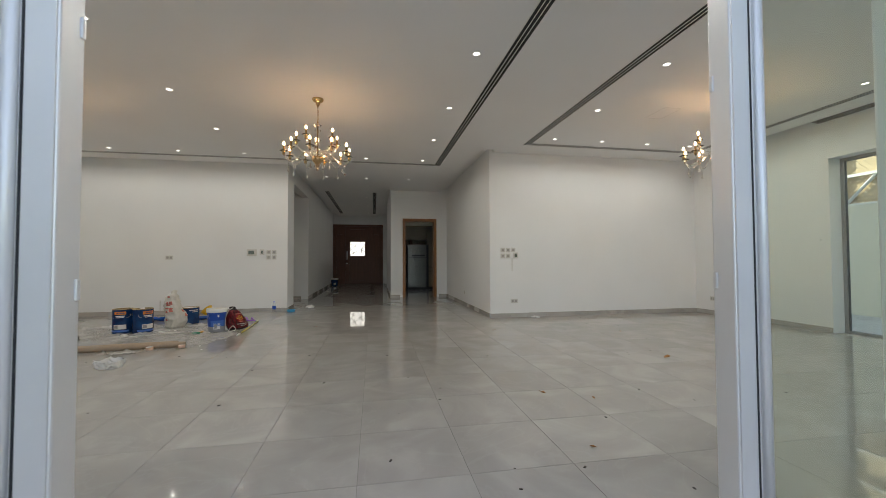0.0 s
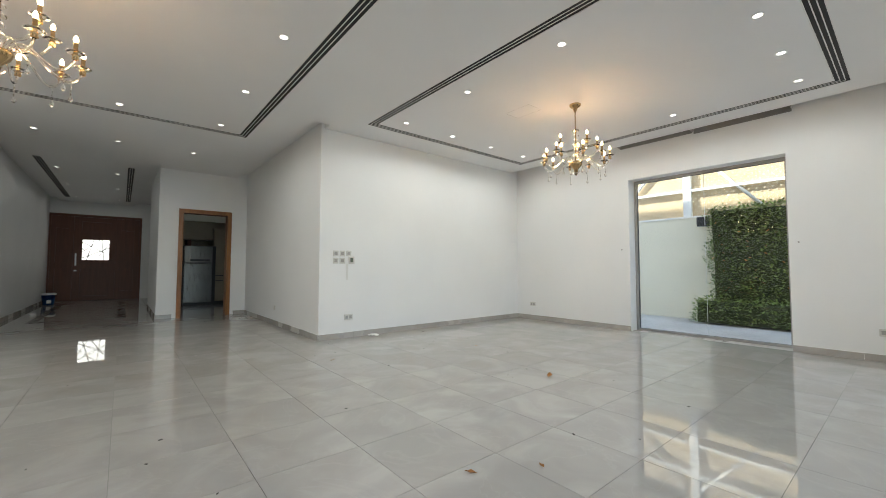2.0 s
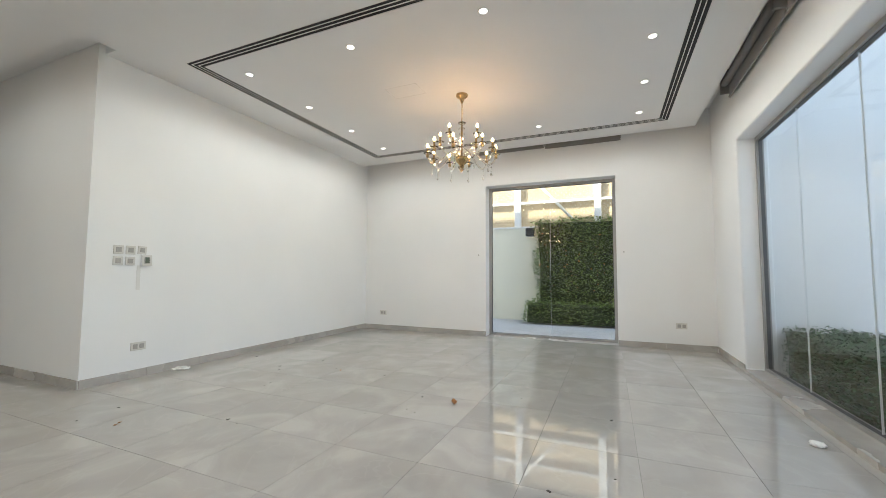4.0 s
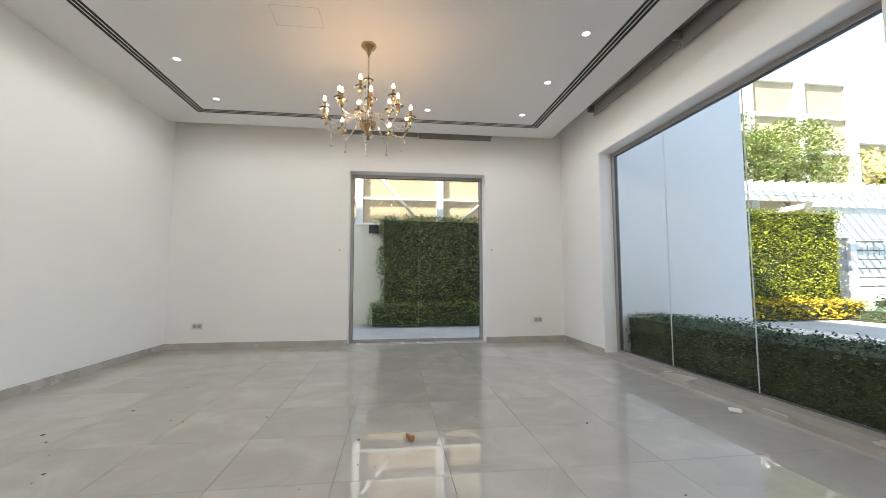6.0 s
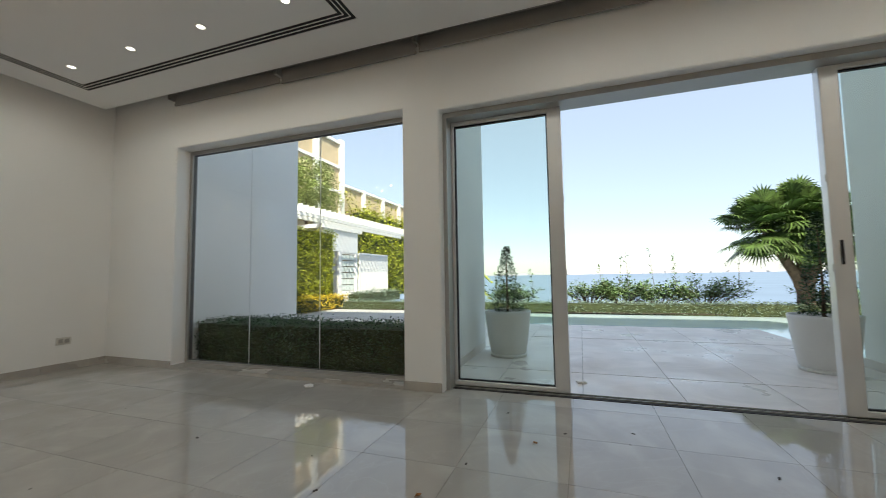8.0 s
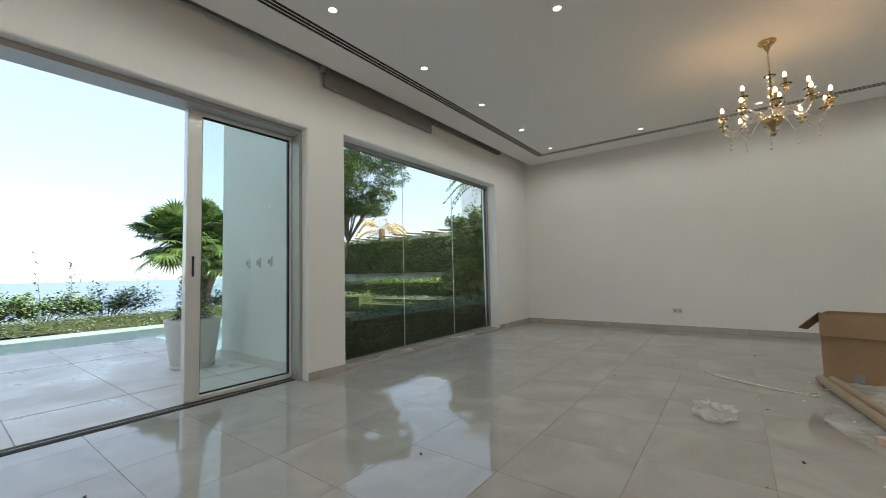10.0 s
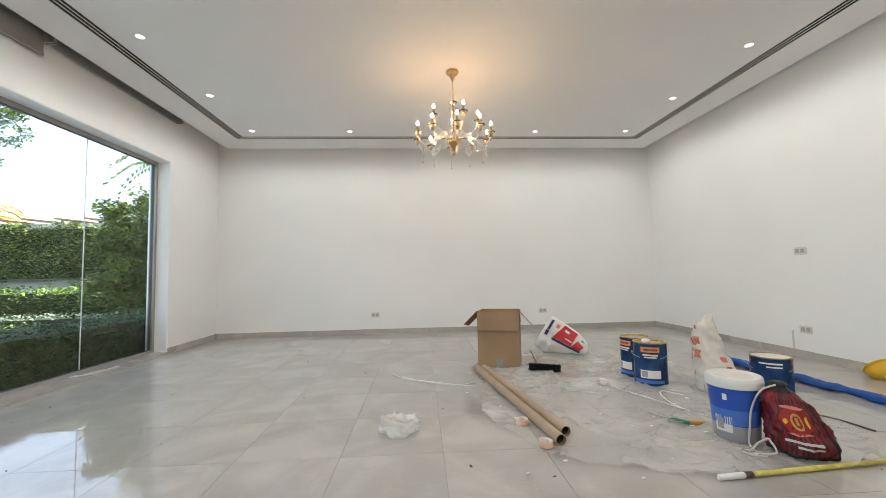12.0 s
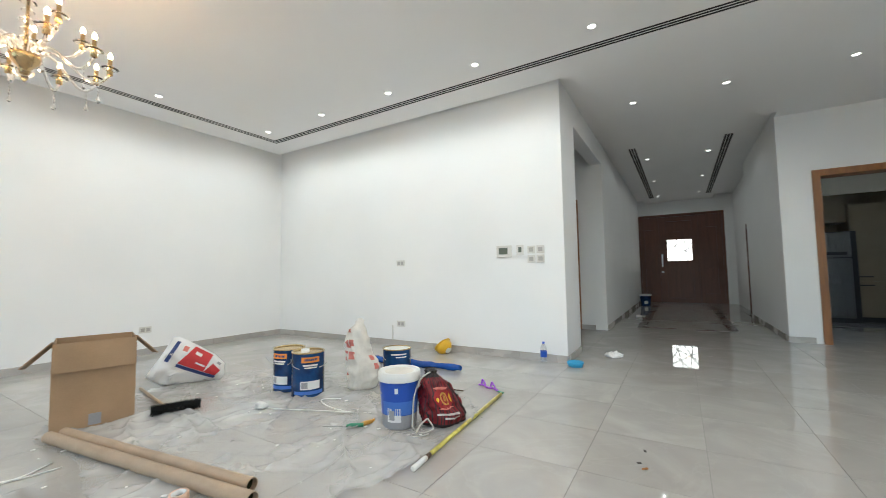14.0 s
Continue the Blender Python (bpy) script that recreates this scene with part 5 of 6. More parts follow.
structure("planting_bed", bbox(-60, 60, -9.3, -7.25, -0.3, GZ), M["soil"], "planting bed along the sea wall", "planting bed")


def wild_shrub(x, y, h, w, n, seed, label):
    ob = thing("shrub", label, "shrub", pose(x, y, GZ))
    rnd = random.Random(seed)
    bm, spots = bmesh.new(), []
    for k in range(30):
        a, reach = rnd.uniform(0, 2 * math.pi), rnd.uniform(0.2, 1.0) * w
        hh = h * rnd.uniform(0.5, 0.95) * (1 - 0.3 * reach / w)
        pts = [(0.1 * math.cos(a), 0.1 * math.sin(a), 0), (reach * 0.5 * math.cos(a), reach * 0.25 * math.sin(a), hh * 0.6), (reach * math.cos(a), reach * 0.4 * math.sin(a), hh)]
        tube(bm, pts, [0.014, 0.009, 0.003], 5)
        for j in range(n):
            t = rnd.uniform(0.35, 1.0)
            p0, p1 = Vector(pts[1]), Vector(pts[2])
            c = p0.lerp(p1, (t - 0.35) / 0.65)
            spots.append(c + Vector((rnd.gauss(0, 0.09), rnd.gauss(0, 0.09), rnd.gauss(0, 0.07))))
    for k in range(2):
        a, hh, b = rnd.uniform(-0.8, 0.8) * w, h * rnd.uniform(1.15, 1.6), rnd.uniform(-0.15, 0.15)
        foot, tip = Vector((a, 0, h * 0.4)), Vector((a + b, 0.05, hh))
        tube(bm, [(a * 0.3, 0, 0), foot, tip], [0.012, 0.008, 0.003], 5)
        for j in range(40):
            t = rnd.random()
            spots.append(foot.lerp(tip, t) + Vector((rnd.gauss(0, 0.05), rnd.gauss(0, 0.04), 0)) * (1.15 - t))
    part("stem", bm, M["bark"], ob)
    v, f = leaves(len(spots), np.array(spots), 0.085, seed)
    o = new("foliage", leaf_mesh("foliage", v, f, M["leaf_sea"]))
    o.parent = ob


for x, h, w, s in ((6.2, 1.2, 1.3, 1), (3.7, 1.0, 1.0, 2), (1.15, 1.15, 1.1, 3), (0.2, 1.3, 1.2, 4), (-0.75, 1.05, 1.3, 5), (-1.95, 1.35, 1.2, 6), (-5.4, 1.1, 1.3, 7)):
    wild_shrub(x, -8.55, h * 0.92, w * 1.1, 95, 50 + s, "loose wispy green shrub by the sea")
bm = bmesh.new()
rnd = random.Random(77)
x = -2600.0
while x < 2600:
    w, h = rnd.uniform(12, 70), rnd.choice((3, 4, 4, 5, 6, 8, 12))
    y = -2400 - rnd.uniform(0, 120)
    box(bm, x, x + w, y, y + 30, -1.6, h)
    x += w + rnd.uniform(0, 60)
box(bm, -3500, 3500, -2560, -2530, -1.6, 5)
tagged(part("backdrop", bm, M["city"]), "low city skyline across the water, haze put into its colour", "skyline", kind="structure")

# west garden
structure("garden_wall_west", bbox(-10.3, -10.05, -14, 6, -0.1, 2.5), M["render_white"], "white garden wall under ivy", "garden wall")
hedge("ivy_hedge", -10.05, -9.75, -14, 5.5, 1.12, 2.38, 800, 0.085, M["leaf_ivy"], "ragged green ivy hanging over the garden wall", 61, rough=0.11, faces="XZ")
hedge("ivy_hedge", -10.04, -9.85, -14, 5.5, 0.30, 1.3, 520, 0.08, M["leaf_ivy"], "thin bare ivy stems low on the wall", 62, rough=0.08, gaps=0.10, faces="X")
cop = thing("coping", "stepped terracotta tiles along the garden wall", "coping", kind="structure")
for j in range(26):
    y = -14 + 0.75 * j
    bm = bbox(-10.36, -9.98, y, y + 0.78, 2.5, 2.55)
    for q in bm.verts:
        q.co.z += 0.10 * (y + 0.78 - q.co.y) / 0.78
    part("tile", bm, M["terracotta"], cop)
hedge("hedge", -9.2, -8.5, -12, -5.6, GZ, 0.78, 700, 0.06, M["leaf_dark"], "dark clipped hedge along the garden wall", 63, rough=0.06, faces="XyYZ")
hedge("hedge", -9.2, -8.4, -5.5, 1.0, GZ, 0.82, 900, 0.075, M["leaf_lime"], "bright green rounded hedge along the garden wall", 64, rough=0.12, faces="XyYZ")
hedge("shrub_row", -8.1, -7.6, -12, 0.2, GZ, 0.34, 700, 0.05, M["leaf_grey"], "low silvery shrub row", 65, "shrub row", rough=0.07, faces="XyYZ")
hedge("shrub_row", -7.4, -7.0, -7, 0.2, GZ, 0.22, 600, 0.05, M["leaf_lime"], "low yellowish shrub row", 66, "shrub row", rough=0.06, faces="XyYZ")
hedge("shrub", -7.5, -6.9, -5.0, -4.2, GZ, 0.45, 700, 0.05, M["leaf_lime"], "small yellowish round shrub", 67, "shrub", rough=0.12)
structure("planting_bed", bbox(-10.05, -6.3, -13, 0.2, -0.2, GZ - 0.01), M["soil"], "dark soil of the west garden bed", "planting bed")


def clumps(n, c, r, lo, hi, squash, seed):
    """Leaf clumps scattered through an egg-shaped crown."""
    rnd = random.Random(seed)
    out = []
    while len(out) < n:
        q = Vector([rnd.uniform(-1, 1) for _ in range(3)])
        if 0.25 < q.length < 1:
            out.append(((c[0] + q.x * r[0], c[1] + q.y * r[1], c[2] + q.z * r[2]), rnd.uniform(lo, hi), squash))
    return out


tree("tree", -7.7, -0.75, "dense dark green garden tree beside the window", [(0, 0, 0), (0.03, 0.02, 0.7), (0, 0, 1.4), (0, 0, 1.8)],
     clumps(24, (0.05, 0.2, 1.75), (0.6, 0.72, 1.15), 0.28, 0.42, 0.8, 71), 11000, 0.085, M["leaf_ivy"], 71, 0.05)
tree("tree", -8.6, -6.9, "spreading feathery green tree in the garden", [(0, 0, 0), (0.1, -0.1, 1.2), (-0.15, 0.0, 2.4), (0.1, 0.1, 3.3)],
     clumps(30, (0.1, 0.5, 4.7), (1.5, 2.1, 1.35), 0.5, 0.8, 0.42, 72), 6000, 0.08, M["leaf"], 72, 0.08, droop=0.8)


def date_palm(x, y, h, label, material, seed, n=16, L=1.5):
    ob = thing("date_palm", label, "palm", pose(x, y, GZ - 0.03))
    rnd = random.Random(seed)
    part("trunk", tube(bmesh.new(), [(0, 0, 0), (0.05, 0, h * 0.5), (0, 0, h)], [0.2, 0.16, 0.15], 10), M["bark"], ob)
    bm = bmesh.new()
    for k in range(n):
        az, el = 2 * math.pi * k / n + rnd.uniform(-0.2, 0.2), rnd.uniform(-0.3, 0.9)
        d = Vector((math.cos(az), math.sin(az), 0))
        mid = Vector((0, 0, h)) + d * L * 0.55 + Vector((0, 0, el * L * 0.5))
        tip = Vector((0, 0, h)) + d * L * 1.0 + Vector((0, 0, (el - 0.9) * L * 0.6))
        pts = bezier(((0, 0, h), mid, mid, tip), 12)
        tube(bm, pts, 0.01, 4)
        for j, p0 in enumerate(pts[2:]):
            for s in (1, -1):
                sd = d.cross(Vector((0, 0, 1))) * s
                q = p0 + sd * 0.34 * (1 - j / 14) + d * 0.14 - Vector((0, 0, 0.14))
                w = d * 0.05
                bm.faces.new([bm.verts.new(c) for c in (p0 - w, (p0 + q) / 2 + w, q, (p0 + q) / 2 - w)])
    part("crown", bm, material, ob)


date_palm(-12.2, -8.6, 3.3, "date palm with dried straw-coloured fronds behind the wall", M["leaf_straw"], 5)
date_palm(-14.5, -4.2, 5.4, "green date palm behind the garden wall", M["leaf"], 6, 18, 1.8)
date_palm(5.6, -9.0, 1.0, "small sunlit palm at the end of the terrace", M["leaf_yellow"], 7, 14, 1.1)
house = thing("neighbour_house", "white neighbouring house with pale windows", "house")
part("wall", bbox(-32, -20, -9.2, 8, GZ - 0.03, 9.0), M["render_white"], house)
part("roof", bbox(-32.2, -19.8, -9.4, 8.2, 9.0, 9.3), M["render_white"], house)
for y in (-7.6, -4.4, -1.2, 2.0):
    for z in (1.2, 5.6):
        w = part("window", plate(IN_YZ, [(y, y + 1.7, z, z + 1.7)], [(y + 0.1, y + 1.6, z + 0.1, z + 1.6)], -20.0, -19.93), M["white_wood"], house)
        part("pane", bbox(-19.97, -19.96, y + 0.1, y + 1.6, z + 0.1, z + 1.6), M["glass_block"], w)

# ---- painters' things on the floor ----


def band(rfun, a0, a1, z0, z1, n=10, rows=2, proud=0.0012):
    """A printed patch on a turned body, between two angles (degrees) and two heights."""
    bm = bmesh.new()
    grid = []
    for j in range(rows + 1):
        z = z0 + (z1 - z0) * j / rows
        r = rfun(z) + proud
        grid.append([bm.verts.new((r * math.cos(radians(a0 + (a1 - a0) * i / n)), r * math.sin(radians(a0 + (a1 - a0) * i / n)), z)) for i in range(n + 1)])
    for a, b in zip(grid, grid[1:]):
        for i in range(n):
            f = bm.faces.new((a[i], a[i + 1], b[i + 1], b[i]))
            f.smooth = True
    return bm


def wire(name, pts, r, material, label, cat="cable"):
    return tagged(part(name, tube(bmesh.new(), smooth_path(pts), r, 7), material), label, cat)


def smooth_path(pts, n=6):
    pts = [Vector(p) for p in pts]
    out = []
    for i in range(len(pts) - 1):
        p0, p1, p2, p3 = pts[max(i - 1, 0)], pts[i], pts[i + 1], pts[min(i + 2, len(pts) - 1)]
        for k in range(n):
            t = k / n
            out.append(0.5 * ((2 * p1) + (p2 - p0) * t + (2 * p0 - 5 * p1 + 4 * p2 - p3) * t * t + (3 * p1 - p0 - 3 * p2 + p3) * t ** 3))
    return out + [pts[-1]]


def handle_arc(r, z, sag, seg=12, tilt=0.0):
    return [(r * math.cos(a), tilt, z - sag * math.sin(a)) for a in (math.pi * k / seg for k in range(seg + 1))]


# clear sheet under everything
bm = bmesh.new()
NX, NY = 200, 168
X0, X1, Y0, Y1 = -4.75, -1.6, 5.36, 7.8
gridv = {}
for i in range(NX + 1):
    for j in range(NY + 1):
        u, w = i / NX * 2 - 1, j / NY * 2 - 1
        x, y = X0 + (X1 - X0) * i / NX, Y0 + (Y1 - Y0) * j / NY
        edge = abs(u) ** 3.2 + abs(w) ** 3.2 + 0.35 * noise.noise(Vector((x * 1.3, y * 1.3, 3.0)))
        if edge < 0.86:
            wx, wy = x + 0.22 * noise.noise(Vector((x * 1.4, y * 1.4, 9))), y + 0.22 * noise.noise(Vector((x * 1.4, y * 1.4, 4)))
            ridge = (1 - abs(noise.noise(Vector((wx * 1.1 + wy * 2.4, wy * 0.9 - wx * 0.5, 0.0))))) ** 30
            cross = (1 - abs(noise.noise(Vector((wx * 3.1 - wy * 1.0, wy * 1.0 + wx * 0.6, 7.0))))) ** 30
            fine = (1 - abs(noise.noise(Vector((wx * 5.2 + wy * 2.0, wy * 4.4 - wx * 2.6, 12.0))))) ** 18
            z = 0.003 + 0.026 * ridge + 0.022 * cross + 0.012 * fine + 0.003 * noise.noise(Vector((x * 11, y * 11, 2))) + 0.03 * max(0, edge - 0.78) / 0.08 * (0.35 + noise.noise(Vector((x * 9, y * 9, 1))))
            gridv[i, j] = bm.verts.new((x, y, max(0.002, z)))
for (i, j) in list(gridv):
    q = [gridv.get(k) for k in ((i, j), (i + 1, j), (i + 1, j + 1), (i, j + 1))]
    if all(q):
        bm.faces.new(q).smooth = True
tagged(part("plastic_sheet", bm, M["poly"]), "crumpled clear polythene dust sheet spread on the tiles", "plastic sheet")


def cardboard_box(m, w, d, h):
    ob = thing("cardboard_box", "open brown cardboard box with its flaps folded out", "cardboard box", m)
    t = 0.006
    for nm, b in (("front_wall", (-w / 2, w / 2, -d / 2, -d / 2 + t)), ("back_wall", (-w / 2, w / 2, d / 2 - t, d / 2)), ("side_wall", (-w / 2, -w / 2 + t, -d / 2 + t, d / 2 - t)), ("side_wall", (w / 2 - t, w / 2, -d / 2 + t, d / 2 - t))):
        part(nm, bbox(*b, 0.0, h), M["cardboard"], ob)
    part("bottom", bbox(-w / 2 + t, w / 2 - t, -d / 2 + t, d / 2 - t, 0.001, 0.006), M["cardboard"], ob)

    def flap(length, along, ang, m2):
        bm = bbox(-length / 2, length / 2, 0, along, -t / 2, t / 2)
        part("flap", bm, M["cardboard"], ob, "folded box flap", m2 @ pose(0, 0, 0, ang))

    flap(w, 0.20, -84, pose(0, -d / 2 - 0.004, h, 0, 0, 180))
    flap(w, 0.20, -58, pose(0, d / 2 - 0.002, h))
    flap(d - 0.02, 0.22, -46, pose(-w / 2, 0, h - 0.012, 0, 9, 90))
    flap(d - 0.02, 0.20, -48, pose(w / 2, 0, h - 0.01, 0, -7, -90))
    part("stain", bbox(-0.03, 0.04, -d / 2 - 0.0012, -d / 2, 0.01, 0.09), M["grey_print"], ob, "small grey smudge")
    part("chip", bbox(-0.10, -0.085, -d / 2 - 0.0125, -d / 2 - 0.0105, h - 0.07, h - 0.06), M["chip"], ob, "white paint chip")
    part("tape_strip", bbox(-w / 2 - 0.0012, -w / 2, -d / 2 + 0.02, -d / 2 + 0.05, h - 0.2, h - 0.05), M["black"], ob, "black printed mark")


cardboard_box(pose(-4.225, 5.815, 0.004, 0, 0, 73.6), 0.46, 0.38, 0.605)


def cardboard_tube(a, b, r):
    ob = thing("cardboard_tube", "long brown kraft cardboard tube lying on the floor", "cardboard tube", group="cardboard tubes")
    a, b = Vector(a), Vector(b)
    bm = bmesh.new()
    tube(bm, [a, b], r, 28, caps=False)
    tube(bm, [a, b], r * 0.88, 28, caps=False)
    d = (b - a).normalized()
    for p in (a, b):
        tube(bm, [p, p + d * 0.0001], [r, r * 0.88], 28, caps=False)
    part("shell", bm, M["kraft"], ob)
    # dark sleeve added inside, its colour imitates the shade of the hollow
    part("inside_shadow_lining", tube(bmesh.new(), [a + d * 0.03, b - d * 0.03], r * 0.86, 20, caps=False), M["core"], ob, "dark sleeve painted as the shade of the hollow")


cardboard_tube((-3.93, 5.50, 0.040), (-2.11, 5.745, 0.036), 0.035)
cardboard_tube((-3.93, 5.575, 0.040), (-2.23, 5.820, 0.036), 0.035)
for x, y, z, tl in ((-2.46, 5.60, 0.006, 4), (-2.11, 5.65, 0.006, -3)):
    ob = thing("masking_tape", "roll of peach masking tape on the floor", "tape roll", pose(x, y, z, tl, 0, 0) @ Matrix.Scale(0.78, 4), group="rolls of masking tape")
    part("roll", lathe(bmesh.new(), [(0.052, 0), (0.054, 0.004), (0.054, 0.044), (0.052, 0.048), (0.041, 0.048), (0.041, 0), (0.052, 0)], 28), M["tape"], ob)
    part("core", lathe(bmesh.new(), [(0.041, 0.0005), (0.041, 0.0475), (0.038, 0.0475), (0.038, 0.0005), (0.041, 0.0005)], 28), M["paper_white"], ob, "white card core")

# broom
ob = thing("broom", "black bristle broom with a wooden handle on the floor", "broom", pose(-3.80, 6.19, 0.0, 0, 0, 66))
bm = bmesh.new()
rnd = random.Random(3)
for k in range(3200):
    u, w = rnd.uniform(-0.155, 0.155), rnd.uniform(-0.022, 0.022)
    a = rnd.uniform(0, 6.28)
    c = Vector((u, w * 0.6, 0.05))
    tipv = c + Vector((rnd.gauss(0, 0.012), math.cos(a) * 0.06 * rnd.uniform(0.75, 1.1), math.sin(a) * 0.044))
    s = Vector((0.0022, 0, 0))
    bm.faces.new([bm.verts.new(p) for p in (c - s, c + s, tipv)])
tube(bm, [(-0.16, 0, 0.05), (-0.15, 0, 0.05), (0.15, 0, 0.05), (0.16, 0, 0.05)], [0.008, 0.026, 0.026, 0.008], 12)
part("bristles", bm, M["bristle"], ob)
part("handle", tube(bmesh.new(), [(-0.05, 0.03, 0.035), (-0.28, 1.0, 0.014)], 0.012, 10), M["kraft"], ob, "worn wooden handle")


def paint_tin(m, r, h, print_mat, label, lid=None, front=-40, patches=()):
    ob = thing("paint_tin", label, "paint tin", m, group="paint tins and pails")
    part("body", lathe(bmesh.new(), [(0, 0.0), (r - 0.004, 0.0), (r, 0.006), (r - 0.002, 0.012), (r - 0.002, h - 0.015), (r, h - 0.008)], 40), print_mat, ob)
    part("rim", lathe(bmesh.new(), [(r - 0.001, h - 0.010), (r + 0.003, h - 0.004), (r + 0.002, h + 0.002), (r - 0.012, h + 0.002), (r - 0.014, h - 0.012)], 40), M["tin_gold"], ob, "gold metal rim")
    part("lid", lathe(bmesh.new(), [(r - 0.012, h - 0.006), (r - 0.04, h - 0.010), (0, h - 0.010)], 40), lid or M["tin_gold"], ob)
    part("bail", tube(bmesh.new(), handle_arc(r + 0.006, h - 0.045, 0.085), 0.003, 6), M["alu"], ob, "thin wire handle", pose(0, 0, 0, 24, 0, front + 90))
    for a0, a1, z0, z1, mm, lb in patches:
        part("print", band(lambda z: r - 0.002, front + a0, front + a1, z0, z1), M[mm], ob, lb)
    return ob


LAB = [(-30, 34, 0.315, 0.365, "orange", "orange brand block, unlettered"), (-20, 26, 0.330, 0.350, "navy", "dark bar of lettering"), (-24, 28, 0.283, 0.298, "paper_white", "white line of lettering"), (-20, 24, 0.263, 0.275, "paper_white", "white line of lettering"), (-34, 36, 0.075, 0.150, "paper_white", "white information label"), (-30, -8, 0.085, 0.140, "grey_print", "grey label print"), (-60, 50, 0.030, 0.060, "pail_light", "light blue swoosh")]
paint_tin(pose(-3.28, 7.02, 0.004) @ Matrix.Scale(0.95, 4), 0.148, 0.40, M["tin_blue"], "dark blue paint tin with an orange printed block", None, -33, LAB)
paint_tin(pose(-3.58, 7.05, 0.004) @ Matrix.Scale(0.95, 4), 0.148, 0.40, M["tin_blue"], "dark blue paint tin with a gold rim, behind another", None, -80, LAB)
paint_tin(pose(-2.95, 7.88, 0.004) @ Matrix.Scale(0.88, 4), 0.165, 0.33, M["tin_blue"], "blue paint tin with a whitish lid and bars of print", M["white_plastic"], -46, [(-30, 34, 0.27, 0.285, "paper_white", "white line of lettering"), (-10, 34, 0.24, 0.252, "paper_white", "white line of lettering"), (-95, -60, 0.16, 0.30, "tin_blue", "dark print")])
part_roll = thing("tape_roll", "small clear tape roll on a paint tin", "tape roll", pose(-3.27, 6.98, 0.377, 0, 0, 0))
part("roll", lathe(bmesh.new(), [(0.034, 0), (0.036, 0.002), (0.036, 0.03), (0.024, 0.03), (0.024, 0), (0.034, 0)], 20), M["poly_white"], part_roll)

# pail with white lid
ob = thing("paint_pail", "blue plastic paint pail with a stained white lid", "paint pail", pose(-2.13, 6.865, 0.004, 0, 0, 0) @ Matrix.Diagonal((0.80, 0.80, 0.94, 1)), group="paint tins and pails")
PR = lambda z: 0.148 + 0.03 * z / 0.38
part("body", lathe(bmesh.new(), [(0, 0.0), (0.144, 0.0), (0.149, 0.006), (PR(0.10), 0.10)], 44), M["grey_print"], ob, "grey printed foot band")
part("body", lathe(bmesh.new(), [(PR(0.10), 0.10), (PR(0.20), 0.20), (PR(0.365), 0.365)], 44), M["pail_blue"], ob)
part("print", band(PR, -110, 10, 0.105, 0.20, 24), M["pail_light"], ob, "lighter blue printed band")
part("lid", lathe(bmesh.new(), [(0.178, 0.338), (0.187, 0.336), (0.190, 0.345), (0.188, 0.36), (0.190, 0.366), (0.187, 0.395), (0.180, 0.402), (0.170, 0.402), (0.165, 0.392), (0.12, 0.390), (0, 0.392)], 44), M["white_plastic"], ob, "white snap lid with paint stains")
part("stain", lathe(bmesh.new(), [(0.13, 0.3925), (0.10, 0.3935), (0.02, 0.3945), (0, 0.3945)], 14), M["sack"], ob, "beige paint stain")
part("label", band(PR, -92, -48, 0.055, 0.155, 8), M["paper_white"], ob, "white paper label")
part("label_print", band(PR, -86, -68, 0.07, 0.14, 6, 2, 0.002), M["grey_print"], ob)
part("print", band(PR, -66, -56, 0.26, 0.30, 4), M["paper_white"], ob, "white printed mark")
part("bail", tube(bmesh.new(), handle_arc(0.192, 0.325, 0.15), 0.003, 6), M["alu"], ob, "thin wire handle", pose(0, 0, 0, 8, 0, 50))


def profile(table, z):
    """Radius and sideways lean at a height, from rows (z, radius, lean)."""
    for a, b in zip(table, table[1:]):
        if a[0] <= z <= b[0]:
            k = (z - a[0]) / (b[0] - a[0])
            k = k * k * (3 - 2 * k)
            return a[1] + (b[1] - a[1]) * k, a[2] + (b[2] - a[2]) * k
    return table[-1][1:]


def cloth_point(table, ang, z, fold, seed, depth=0.85, pleats=0, top=1.0):
    """A point on a slack bag: folded, crumpled, and flat where it rests."""
    r, lean = profile(table, z)
    c, s = math.cos(ang), math.sin(ang)
    q = Vector((c * r * 7, s * r * 7, z * 5 + seed))
    crease = (1 - abs(noise.noise(q))) ** 5 + 0.6 * (1 - abs(noise.noise(q * 2.3 + Vector((3, 1, 0))))) ** 6
    slack = noise.noise(Vector((c * 1.3, s * 1.3, z * 4 + seed * 2)))
    r += (fold * (0.55 * slack + 0.5 * crease - 0.35)) * min(1, r / 0.09)
    if pleats:
        r *= 1 + 0.16 * math.sin(ang * pleats + 3 * slack) * max(0, z / top - 0.55)
    return Vector((c * r + lean, s * r * depth, z))


def cloth_bag(table, fold, seed, n=72, rows=40, depth=0.85, pleats=0):
    bm = bmesh.new()
    top = table[-1][0]
    grid = [[bm.verts.new(cloth_point(table, 2 * math.pi * i / n, top * j / rows, fold, seed, depth, pleats, top)) for i in range(n)] for j in range(rows + 1)]
    for a, b in zip(grid, grid[1:]):
        for i in range(n):
            bm.faces.new((a[i], a[(i + 1) % n], b[(i + 1) % n], b[i])).smooth = True
    bm.faces.new(grid[0][::-1])
    bm.faces.new(grid[-1])
    return bm


